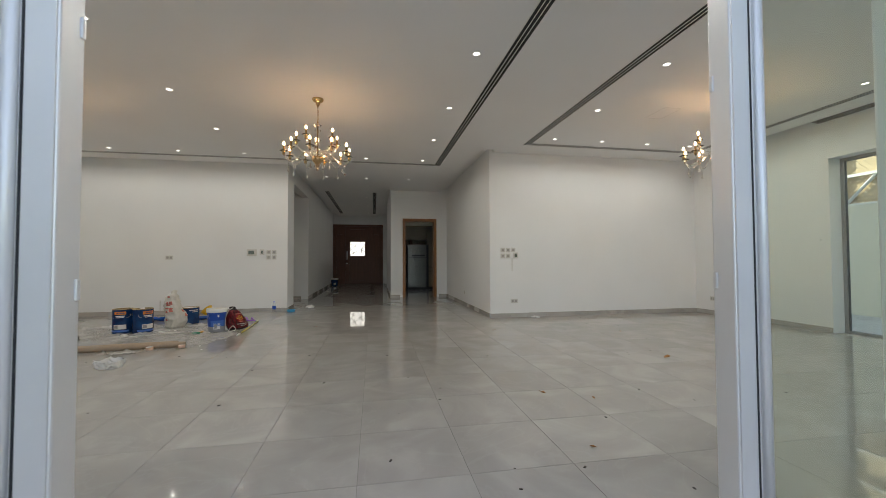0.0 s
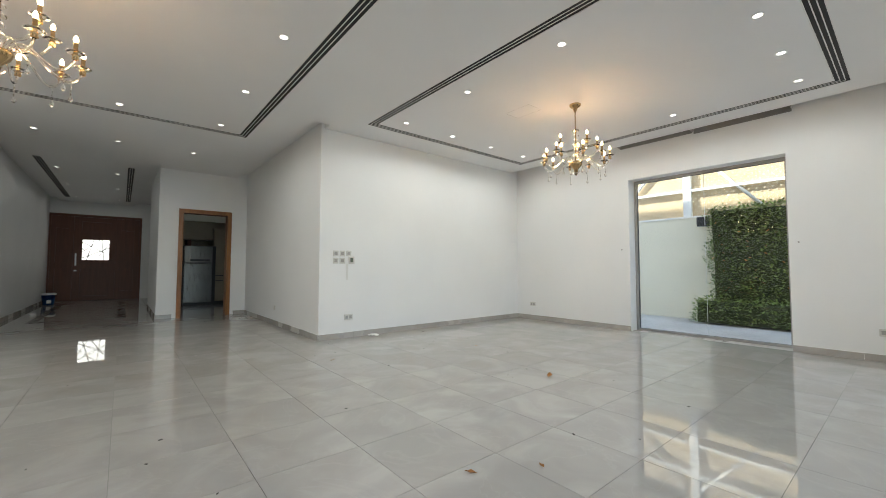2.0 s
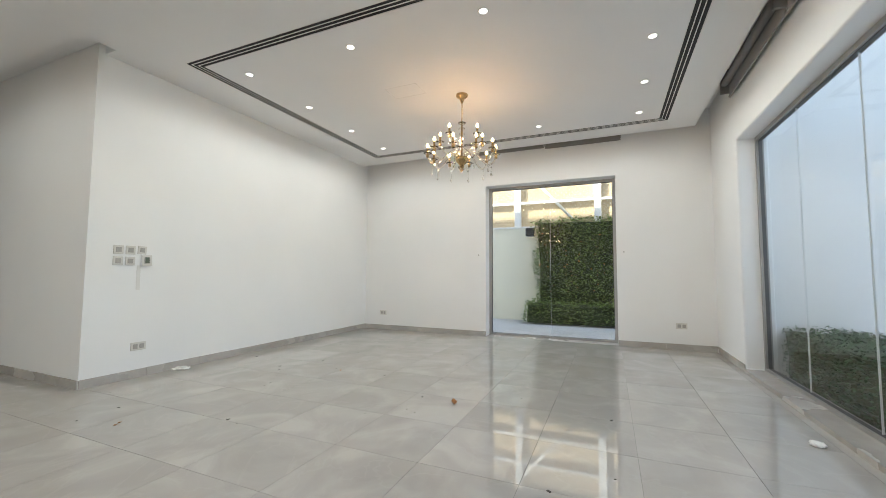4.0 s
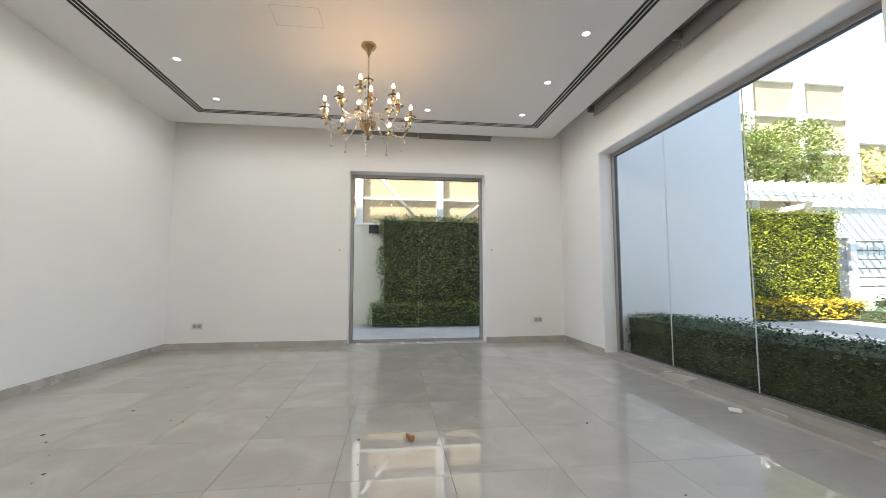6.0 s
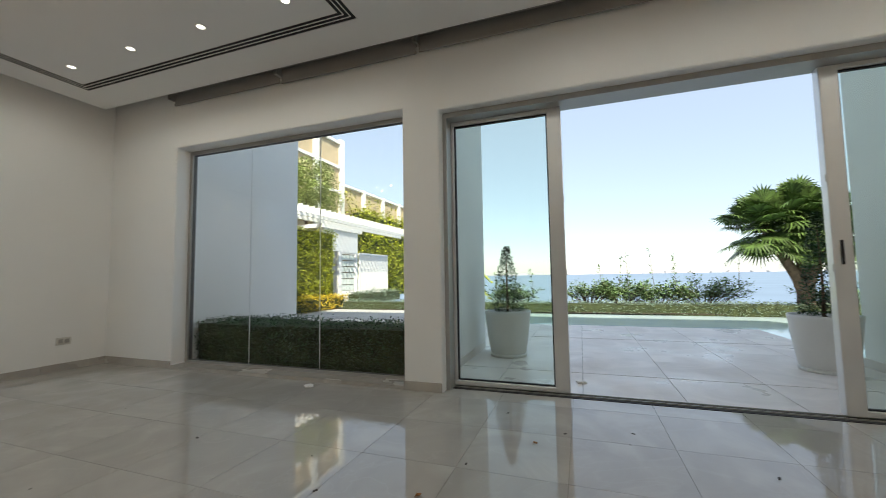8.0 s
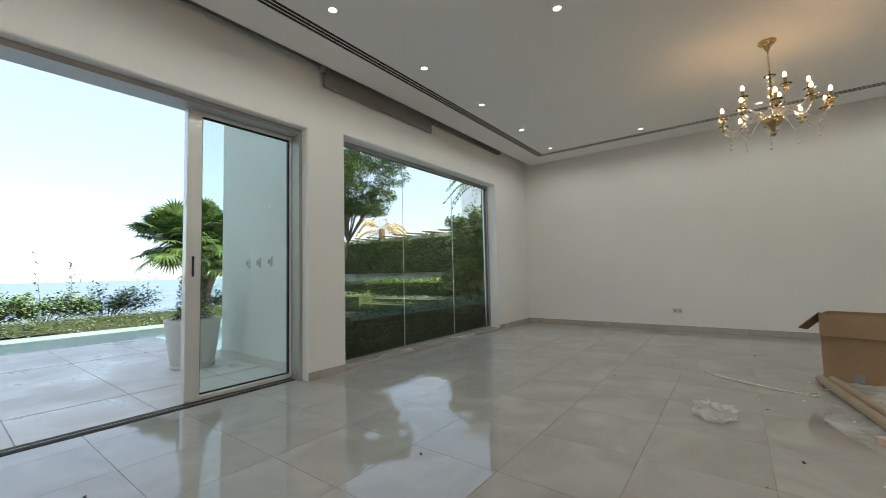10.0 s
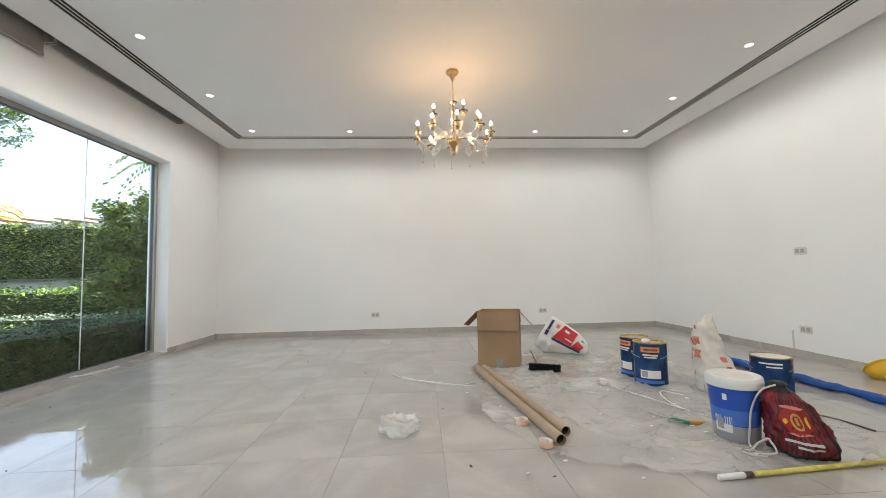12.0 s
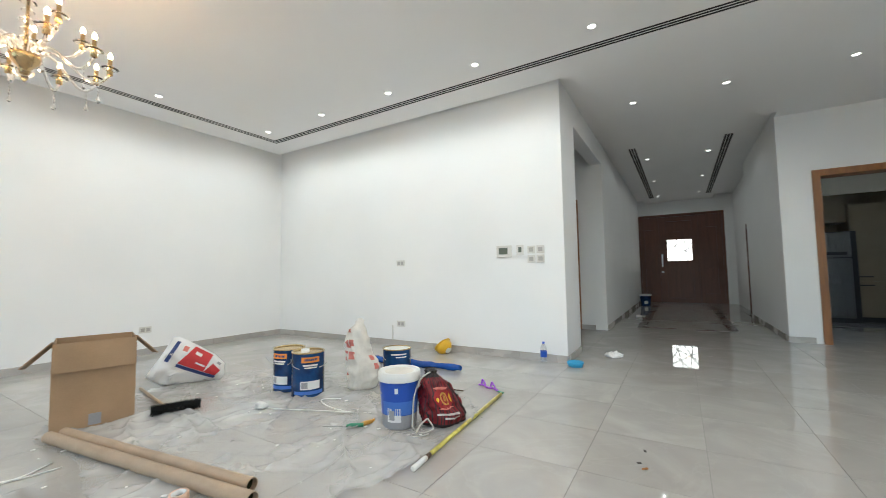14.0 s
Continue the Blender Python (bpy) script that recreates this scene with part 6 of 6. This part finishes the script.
def cloth_print(table, a0, a1, z0, z1, fold, seed, out, depth=0.85, pleats=0, n=12, rows=6, round_off=False):
    bm = bmesh.new()
    top = table[-1][0]
    grid = []
    for j in range(rows + 1):
        row = []
        for i in range(n + 1):
            u, w = i / n, j / rows
            if round_off:
                du, dw = 2 * u - 1, 2 * w - 1
                u, w = 0.5 + 0.5 * du * math.sqrt(1 - dw * dw / 2), 0.5 + 0.5 * dw * math.sqrt(1 - du * du / 2)
            p = cloth_point(table, radians(a0 + (a1 - a0) * u), z0 + (z1 - z0) * w, fold, seed, depth, pleats, top)
            lean = profile(table, p.z)[1]
            d = Vector((p.x - lean, p.y, 0)).normalized()
            row.append(bm.verts.new(p + d * out))
        grid.append(row)
    for a, b in zip(grid, grid[1:]):
        for i in range(n):
            bm.faces.new((a[i], a[i + 1], b[i + 1], b[i])).smooth = True
    return bm


# tall white sack with red print
ob = thing("putty_sack", "tall crumpled white woven sack with faded red print, twisted shut", "sack", pose(-2.99, 7.38, 0.004, 0, 0, 31))
SACK = [(0, 0.11, 0.0), (0.03, 0.135, 0.005), (0.12, 0.158, 0.02), (0.24, 0.15, 0.022), (0.34, 0.13, -0.008), (0.44, 0.115, -0.025), (0.54, 0.09, -0.02), (0.60, 0.045, -0.005), (0.63, 0.04, 0.0), (0.645, 0.018, 0.0)]
part("bag", cloth_bag(SACK, 0.045, 2.0, depth=0.75), M["sack"], ob)
for a0, a1, z0, z1 in ((-150, -112, 0.385, 0.405), (-142, -122, 0.405, 0.455), (-118, -98, 0.40, 0.46), (-165, -100, 0.33, 0.352), (-165, -135, 0.27, 0.30), (-128, -104, 0.285, 0.33), (-172, -150, 0.13, 0.17), (-40, -20, 0.19, 0.24), (-150, -120, 0.52, 0.55), (-45, -25, 0.27, 0.31)):
    part("print", cloth_print(SACK, a0, a1, z0, z1, 0.045, 2.0, 0.003, 0.75), M["sack_print"], ob, "faded red printed stroke")

# slumped paper bag
ob = thing("adhesive_bag", "white paper bag with red and navy print, slumped on the floor", "sack", pose(-4.63, 6.70, 0.004, 0, 0, 60))
OUTLINE = [(-0.24, 0.0), (0.25, 0.0), (0.285, 0.04), (0.29, 0.15), (0.20, 0.25), (0.03, 0.365), (-0.12, 0.455), (-0.17, 0.45), (-0.26, 0.29), (-0.38, 0.10), (-0.33, 0.06)]


def bag_depth(x, z):
    """How full the slumped bag is behind a point of its outline."""
    d = 1.0
    for (x0, z0), (x1, z1) in zip(OUTLINE, OUTLINE[1:] + OUTLINE[:1]):
        nx, nz = -(z1 - z0), x1 - x0
        d = min(d, max(0.0, ((x - x0) * nx + (z - z0) * nz) / math.hypot(nx, nz)))
    puff = math.sqrt(min(1.0, d / 0.11))
    slack = 0.8 if x < -0.16 else 0.1
    q = Vector((x * 9, z * 9, 1.5))
    crease = (1 - abs(noise.noise(q))) ** 4
    return 0.115 * puff * (0.85 + slack * (crease - 0.4))


def bag_face(x, z, s, out=0.0):
    return Vector((x, s * (bag_depth(x, z) + out) + 0.22 * z, z))


bm = bmesh.new()
ring = []
for (x0, z0), (x1, z1) in zip(OUTLINE, OUTLINE[1:] + OUTLINE[:1]):
    ring += [(x0 + (x1 - x0) * k / 6, z0 + (z1 - z0) * k / 6) for k in range(6)]
cx, cz = 0.0, 0.16
for s in (-1, 1):
    rings = [[bm.verts.new(bag_face(cx + (x - cx) * k / 14, cz + (z - cz) * k / 14, s)) for x, z in ring] for k in range(1, 15)]
    for a, b in zip(rings, rings[1:]):
        for i in range(len(ring)):
            j = (i + 1) % len(ring)
            bm.faces.new((a[i], a[j], b[j], b[i])).smooth = True
    bm.faces.new(rings[0])
bmesh.ops.remove_doubles(bm, verts=bm.verts[:], dist=0.002)
part("bag", bm, M["paper_white"], ob)
for quad, mm, out in (([(-0.12, 0.215), (0.03, 0.35), (0.185, 0.25), (0.10, 0.11)], "red", 0.008), ([(0.10, 0.11), (0.185, 0.175), (0.25, 0.10), (0.20, 0.06)], "red", 0.008), ([(-0.135, 0.185), (-0.125, 0.212), (0.21, 0.055), (0.19, 0.032)], "navy", 0.009), ([(-0.235, 0.24), (-0.125, 0.42), (-0.095, 0.41), (-0.20, 0.225)], "navy", 0.009), ([(-0.08, 0.33), (-0.06, 0.37), (-0.02, 0.35), (-0.04, 0.31)], "sack_print", 0.004), ([(0.03, 0.285), (0.045, 0.305), (0.095, 0.27), (0.08, 0.25)], "paper_white", 0.012), ([(0.03, 0.20), (0.04, 0.212), (0.12, 0.165), (0.11, 0.153)], "paper_white", 0.012), ([(0.215, 0.17), (0.23, 0.185), (0.26, 0.16), (0.245, 0.145)], "grey_print", 0.004)):
    bm = bmesh.new()
    a, b, c, d = (Vector(p) for p in quad)
    vv = [[bm.verts.new(bag_face(*(a.lerp(d, i / 10).lerp(b.lerp(c, i / 10), j / 6)), -1, out)) for j in range(7)] for i in range(11)]
    for i in range(10):
        for j in range(6):
            bm.faces.new((vv[i][j], vv[i + 1][j], vv[i + 1][j + 1], vv[i][j + 1])).smooth = True
    part("print", bm, M[mm], ob, "printed block on the bag")

# drawstring bag
ob = thing("drawstring_bag", "dark red and black drawstring bag with a crest", "bag", pose(-1.895, 7.0, 0.004, 0, 0, 31) @ Matrix.Diagonal((0.96, 0.96, 0.98, 1)))
BAG = [(0, 0.10, 0.02), (0.025, 0.145, 0.03), (0.08, 0.165, 0.035), (0.15, 0.15, 0.02), (0.23, 0.125, 0.0), (0.30, 0.095, -0.025), (0.345, 0.06, -0.04), (0.365, 0.042, -0.045), (0.385, 0.052, -0.05), (0.392, 0.02, -0.05)]
bm = cloth_bag(BAG, 0.06, 6.0, 96, 44, 0.85, 15)
for f in bm.faces:
    c = f.calc_center_median()
    t = math.degrees(math.atan2(c.y, c.x - profile(BAG, min(c.z, 0.39))[1]))
    f.material_index = 1 if c.z < 0.035 or c.z > 0.335 or int(t + 360) % 11 < 4 else 0
part("bag", bm, [M["bag_red"], M["bag_black"]], ob)
F = -68
for a0, a1, z0, z1, mm, lb, ro in ((-34, 32, 0.135, 0.275, "bag_crest", "red crest disc", True), (-31, 29, 0.262, 0.278, "sack_print", "pale red crest scroll", True), (-14, 14, 0.16, 0.245, "amber", "ochre crest shield", True), (-9, 9, 0.172, 0.232, "bag_crest", "red crest field", True), (-3, 3, 0.185, 0.225, "amber", "small ochre crest figure", False), (-27, -19, 0.19, 0.215, "yellow", "yellow crest dot", True), (20, 26, 0.175, 0.235, "yellow", "yellow crest edge", True), (-26, 26, 0.137, 0.148, "sack_print", "pale red crest scroll", True), (-34, 30, 0.098, 0.110, "cord", "pale bar of lettering", False), (-14, 30, 0.072, 0.084, "cord", "pale bar of lettering", False)):
    out = 0.003 + {"red crest disc": 0, "ochre crest shield": 0.002, "red crest field": 0.004, "small ochre crest figure": 0.006}.get(lb, 0.003)
    part("print", cloth_print(BAG, F + a0, F + a1, z0, z1, 0.06, 6.0, out, 0.85, 15, 12, 6, ro), M[mm], ob, lb)
part("cord", tube(bmesh.new(), smooth_path([(-0.05, -0.04, 0.375), (-0.12, -0.06, 0.33), (-0.165, -0.08, 0.22), (-0.175, -0.10, 0.10), (-0.17, -0.13, 0.015), (-0.10, -0.19, 0.008), (-0.03, -0.17, 0.03), (-0.07, -0.15, 0.09)]), 0.006, 7), M["cord"], ob, "grey cotton cord")
part("cord", tube(bmesh.new(), smooth_path([(-0.07, -0.15, 0.09), (-0.12, -0.16, 0.05), (-0.15, -0.19, 0.008), (-0.21, -0.22, 0.007), (-0.14, -0.25, 0.007), (-0.06, -0.21, 0.010)]), 0.006, 7), M["cord"], ob, "grey cotton cord")

# rolled blue sheet
ob = thing("blue_sheet_roll", "bright blue vinyl sheet rolled loosely along the wall", "plastic roll")
for a, b, r in (((-3.95, 8.24, 0.055), (-2.47, 8.37, 0.045), 0.044), ((-3.9, 8.36, 0.04), (-2.9, 8.42, 0.035), 0.03)):
    a, b = Vector(a), Vector(b)
    pts = [a.lerp(b, k / 40) for k in range(41)]
    bm = tube(bmesh.new(), pts, [r * (1 + 0.12 * math.sin(k * 0.7)) * (1.12 - 0.3 * k / 40) for k in range(41)], 18)
    for v in bm.verts:
        v.co += noise.noise_vector(v.co * 9) * 0.022 + noise.noise_vector(v.co * 30) * 0.006
        v.co.z = max(0.003, v.co.z * 0.8)
    part("roll", bm, M["blue_vinyl"], ob)

# yellow pole
ob = thing("extension_pole", "yellow painted extension pole with a white grip", "pole")
a, b = Vector((-1.66, 6.37, 0.016)), Vector((-1.76, 7.80, 0.016))
cut = lambda s: a.lerp(b, s)
part("grip", tube(bmesh.new(), [cut(0.0), cut(0.004), cut(0.095), cut(0.10)], [0.011, 0.015, 0.015, 0.013], 14), M["white_plastic"], ob, "white plastic grip")
part("band", tube(bmesh.new(), [cut(0.10), cut(0.13)], 0.0148, 14), M["brown_tape"], ob, "dark brown tape band")
part("shaft", tube(bmesh.new(), [cut(0.13), cut(1.0)], 0.0125, 14), M["pole_yellow"], ob)

# small things
ob = thing("safety_helmet", "yellow safety helmet with a pale lining by the wall", "helmet", pose(-3.17, 9.10, 0.0, 0, 0, 31) @ Matrix.Scale(0.82, 4))
hel = lathe(bmesh.new(), [(0.115, 0.0), (0.118, 0.03), (0.112, 0.07), (0.085, 0.115), (0.045, 0.135), (0, 0.14)], 28)
for v in hel.verts:
    v.co.x *= 1.15
part("shell", hel, M["yellow"], ob, "", pose(0.03, 0, 0.13, 150, -38, 0))
part("lining", lathe(bmesh.new(), [(0.112, 0.0), (0.10, 0.03), (0.06, 0.06), (0, 0.07)], 24), M["white_plastic"], ob, "white lining", pose(0.03, 0, 0.13, 150, -38, 0))
part("harness", lathe(bmesh.new(), [(0.085, 0.0), (0.083, 0.03), (0.06, 0.065), (0, 0.08)], 20), M["white_plastic"], ob, "white inner harness", pose(0.085, -0.03, 0.085, 20, 70, 0))
part("brim", lathe(bmesh.new(), [(0.112, 0.0), (0.15, -0.006), (0.15, -0.002), (0.115, 0.006)], 28), M["yellow"], ob, "", pose(0.03, 0, 0.13, 150, -38, 0))
ob = thing("plastic_strip", "purple translucent plastic packaging with a green end", "packaging", pose(-1.95, 7.94, 0.0, 0, 0, -22) @ Matrix.Scale(0.8, 4))
bm = bmesh.new()
tube(bm, smooth_path([(-0.15, 0, 0.012), (-0.08, 0.012, 0.02), (0.0, -0.008, 0.012), (0.09, 0.008, 0.02), (0.17, 0, 0.008)]), 0.011, 8)
for x in (-0.07, 0.085):
    tube(bm, smooth_path([(x - 0.035, 0, 0.015), (x - 0.03, 0.008, 0.06), (x - 0.01, 0.0, 0.085), (x + 0.012, 0.008, 0.055), (x + 0.035, 0, 0.018)]), 0.009, 7)
for v in bm.verts:
    v.co += noise.noise_vector(v.co * 40) * 0.006
    v.co.z = max(0.001, v.co.z)
part("strip", bm, M["purple"], ob)
part("tip", bbox(0.17, 0.25, -0.012, 0.012, 0.0, 0.012, 0.003), M["green"], ob, "green plastic end")


def crumpled(name, m, r, h, material, label, cat, seed, open_top=False):
    prof = [(0, 0), (r * 0.7, 0.0), (r, h * 0.25), (r * 0.95, h * 0.6), (r * 1.05, h)] if open_top else [(0, 0), (r * 0.8, 0), (r, h * 0.3), (r * 0.7, h * 0.8), (0, h)]
    bm = lathe(bmesh.new(), prof, 26)
    bmesh.ops.subdivide_edges(bm, edges=bm.edges[:], cuts=2, use_grid_fill=True)
    for v in bm.verts:
        q = v.co * (1.5 / r) + Vector((seed, 0, 0))
        crease = (1 - abs(noise.noise(q * 1.7))) ** 4 - 0.4
        v.co += (noise.noise_vector(q) * r * 0.24 + v.co.normalized() * crease * r * 0.22) * min(1, v.co.z / (h * 0.15))
        v.co.z = max(0.001, v.co.z)
    return tagged(part(name, bm, material, None, "", m), label, cat)


crumpled("plastic_bag", pose(-2.42, 4.76, 0), 0.125, 0.085, M["poly_white"], "crumpled milky white plastic bag on the tiles", "plastic bag", 3, True)
crumpled("plastic_scrap", pose(-1.14, 9.86, 0), 0.10, 0.06, M["poly_white"], "crumpled white plastic scrap in the hall", "plastic scrap", 5)
crumpled("plastic_scrap", pose(-1.25, 14.6, 0), 0.06, 0.05, M["poly_white"], "small white scrap by the hall wall", "plastic scrap", 6)
crumpled("plastic_scrap", pose(3.94, 1.55, 0), 0.045, 0.025, M["poly_white"], "crumpled white plastic scrap below the window", "plastic scrap", 7)
crumpled("paper_scrap", pose(3.56, 7.34, 0), 0.09, 0.022, M["poly_white"], "flat crumpled scrap beside the skirting", "scrap", 8)
crumpled("paper_scrap", pose(1.42, 0.55, GZ), 0.05, 0.02, M["chip"], "white paper scrap on the terrace", "scrap", 9)
ob = thing("water_bottle", "clear plastic water bottle with a blue label and cap", "bottle", pose(-1.80, 9.17, 0))
part("bottle", lathe(bmesh.new(), [(0, 0), (0.034, 0), (0.038, 0.01), (0.038, 0.16), (0.034, 0.18), (0.018, 0.215), (0.0145, 0.225)], 20), M["water_pet"], ob)
part("label", lathe(bmesh.new(), [(0.0385, 0.07), (0.0385, 0.14)], 20), M["label_blue"], ob, "bright blue label")
part("cap", lathe(bmesh.new(), [(0.0155, 0.222), (0.0155, 0.242), (0, 0.243)], 16), M["label_blue"], ob)
ob = thing("plastic_tub", "small light blue plastic tub against the wall", "tub", pose(-1.44, 9.16, 0))
part("tub", lathe(bmesh.new(), [(0, 0.003), (0.075, 0.0), (0.085, 0.03), (0.092, 0.05), (0.088, 0.052), (0.07, 0.008), (0, 0.008)], 24), M["cyan"], ob)
ob = thing("paint_pail", "small blue pail with a white lid in the hall", "paint pail", pose(-1.34, 17.95, 0), group="paint tins and pails")
part("body", lathe(bmesh.new(), [(0, 0), (0.13, 0), (0.155, 0.31)], 28), M["tin_blue"], ob)
part("lid", lathe(bmesh.new(), [(0.155, 0.29), (0.168, 0.29), (0.168, 0.335), (0.15, 0.345), (0, 0.34)], 28), M["white_plastic"], ob)
part("label", band(lambda z: 0.13 + 0.025 * z / 0.31, -100, -60, 0.05, 0.15), M["paper_white"], ob)
for x, y, col, a in ((-2.40, 6.62, "green", 40), (-2.33, 6.68, "amber", 75)):
    ob = thing("paint_roller", f"small paint roller with a {'green' if col == 'green' else 'ochre'} handle", "paint roller", pose(x, y, 0.012, 0, 0, a))
    part("handle", tube(bmesh.new(), [(0, 0, 0.008), (0.03, 0, 0.01), (0.10, 0, 0.009), (0.115, 0, 0.008)], [0.010, 0.016, 0.013, 0.017], 12), M[col], ob)
    part("rod", tube(bmesh.new(), smooth_path([(0, 0, 0.008), (-0.07, 0, 0.01), (-0.16, 0.02, 0.012)]), 0.004, 6), M["alu"], ob)
wire("cable", [(-3.28, 6.60, 0.01), (-3.15, 6.62, 0.012), (-2.85, 6.75, 0.01), (-2.6, 6.83, 0.014), (-2.42, 6.88, 0.01)], 0.005, M["cable"], "white power cable across the dust sheet")
wire("cable", [(-2.9, 7.05, 0.01), (-3.02, 6.95, 0.012), (-2.86, 6.86, 0.014), (-2.62, 6.84, 0.012), (-2.40, 6.92, 0.012)], 0.005, M["cable"], "white power cable looped beside the sack")
wire("cable", [(-3.90, 4.62, 0.006), (-3.72, 4.74, 0.006), (-3.60, 4.90, 0.012), (-3.52, 5.06, 0.006), (-3.44, 5.25, 0.006), (-3.52, 5.42, 0.006)], 0.005, M["cable"], "white twisted cable on the tiles")
wire("cable", [(-3.80, 4.72, 0.006), (-3.64, 4.86, 0.01), (-3.58, 5.0, 0.008), (-3.49, 5.12, 0.012), (-3.42, 5.30, 0.006), (-3.40, 5.43, 0.006)], 0.005, M["cable"], "white twisted cable on the tiles")
wire("cable", [(-2.1, 7.75, 0.006), (-2.3, 7.72, 0.008), (-2.5, 7.62, 0.008), (-2.72, 7.6, 0.01)], 0.006, M["brown_tape"], "dark thin cord on the floor")
wire("cable", [(-5.35, 5.95, 0.008), (-5.1, 5.82, 0.02), (-4.85, 5.9, 0.03), (-4.9, 6.08, 0.02), (-5.15, 6.05, 0.03), (-5.2, 5.88, 0.02), (-4.95, 5.84, 0.03), (-4.75, 6.0, 0.012), (-4.95, 6.12, 0.01)], 0.008, M["black"], "black cable coiled behind the cardboard box")
crumpled("tape_ball", pose(-3.30, 6.58, 0.006), 0.05, 0.05, M["chip"], "ball of white masking tape", "tape ball", 12)


def dry_leaf(x, y, s, turn, label):
    bm = bmesh.new()
    pts = [(-1, 0, 0.1), (-0.5, 0.38, 0.35), (0.1, 0.5, 0.25), (0.7, 0.25, 0.5), (1.1, 0, 0.3), (0.6, -0.32, 0.15), (0, -0.5, 0.4), (-0.5, -0.35, 0.2)]
    c = bm.verts.new((0, 0, 0.02))
    v = [bm.verts.new(p) for p in pts]
    for k in range(8):
        bm.faces.new((c, v[k], v[(k + 1) % 8]))
    for q in bm.verts:
        q.co *= s
    mod = part("dry_leaf", bm, M["dry_leaf"], None, "", pose(x, y, 0.0005, 0, 0, turn))
    sol = mod.modifiers.new("thick", "SOLIDIFY")
    sol.thickness = 0.001
    return tagged(mod, label, "leaf", group="dry leaves")


for x, y, s, t in ((3.75, 4.03, 0.055, 20), (1.81, 3.17, 0.032, 130), (2.17, 2.97, 0.024, 70), (-0.6, 7.0, 0.02, 40), (-1.5, 5.0, 0.014, 10)):
    dry_leaf(x, y, s, t, "curled dry brown leaf on the floor")
rnd = random.Random(21)
for nm, mm, lab, n, area, size in (("floor_grit", "grit", "scattered dark specks of grit on the tiles", 90, (-5.5, 6.5, 1.6, 7.3), 0.010), ("paint_chips", "chip", "scattered white plaster chips on the dust sheet", 60, (-4.2, -1.6, 5.3, 7.2), 0.011)):
    bm = bmesh.new()
    for k in range(n):
        x, y, s = rnd.uniform(area[0], area[1]), rnd.uniform(area[2], area[3]), size * rnd.uniform(0.35, 1.2)
        a = rnd.uniform(0, 3.1)
        z = 0.012 if nm == "paint_chips" else 0.0005
        v = box(bm, -s, s, -s * 0.5, s * 0.5, 0, s * 0.35)
        bmesh.ops.transform(bm, matrix=pose(x, y, z, 0, 0, math.degrees(a)), verts=v)
    tagged(part(nm, bm, M[mm]), lab, "debris", kind="stuff")
for x, y in ((2.29, 6.09), (2.33, 6.12), (4.25, 5.62), (1.7, 2.2)):
    dry_leaf(x, y, 0.02, x * 90, "tiny dark curled leaf scrap")

# ---- floor tiles and terrace slabs ----
bm = bmesh.new()
g = 0.0013
box(bm, g, TILE - g, g, TILE - g, -0.008, 0.0)
TILE_MESH = mesh_of("floor_tile", bm, M["tile"])
floor = bpy.data.objects["floor"]
rest = bmesh.new()
cells = [(XW, XE, 1.2, YNE), (XW, XP, YNE, YNW), (XL, XP, YNW, YK), (XL, XR, YK, YH)]
near, far = [], []
for i in range(-13, 14):
    for j in range(-2, 30):
        x0, y0 = TX0 + i * TILE, TY0 + j * TILE
        for c in cells:
            a0, a1, b0, b1 = max(x0, c[0]), min(x0 + TILE, c[1]), max(y0, c[2]), min(y0 + TILE, c[3])
            if a1 - a0 < 0.01 or b1 - b0 < 0.01:
                continue
            full = a1 - a0 > TILE - 0.001 and b1 - b0 > TILE - 0.001
            if full and y0 < 8.5 and len(near) < 300:
                near.append((x0, y0))
            else:
                box(rest, a0 + g, a1 - g, b0 + g, b1 - g, -0.008, 0.0)
for x0, y0 in near:
    share("floor_tile", TILE_MESH, floor, pose(x0, y0, 0))
for c in ((-4.6, XL, YNW + 0.2, 12.13), (XR, 4.6, YK, 16.0), (XR, XR + 1, 15.4, YH), (SLIDE[0], SLIDE[1], 1.19, 1.2)):
    box(rest, c[0], c[1], c[2], c[3], -0.009, -0.001)
tagged(part("floor_tiles_edge", rest, M["tile"], floor), "polished grey marble floor tiles", kind="stuff")

terrace = structure("pavement_terrace", plate(IN_XY, [(-1.7, 9.0, -4.15, 1.06), (-2.4, -1.7, -1.6, 1.06)], [], -0.2, GZ - 0.012), M["joint"], "terrace bedding and joints", "terrace")
SX, SY = 0.83, 0.83
for i in range(-3, 10):
    for j in range(-6, 3):
        a0, b0 = 0.58 + i * SX, -0.70 + j * SY
        a1, b1 = min(a0 + SX, 9.0), min(b0 + SY, 1.06)
        a0, b0 = max(a0, -1.72), max(b0, -4.17)
        if a1 - a0 > 0.02 and b1 - b0 > 0.02:
            part("slab", bbox(a0 + 0.003, a1 - 0.003, b0 + 0.003, b1 - 0.003, GZ - 0.04, GZ - 0.0015 * ((i * 3 + j * 5) % 3)), M["terrace"], terrace)
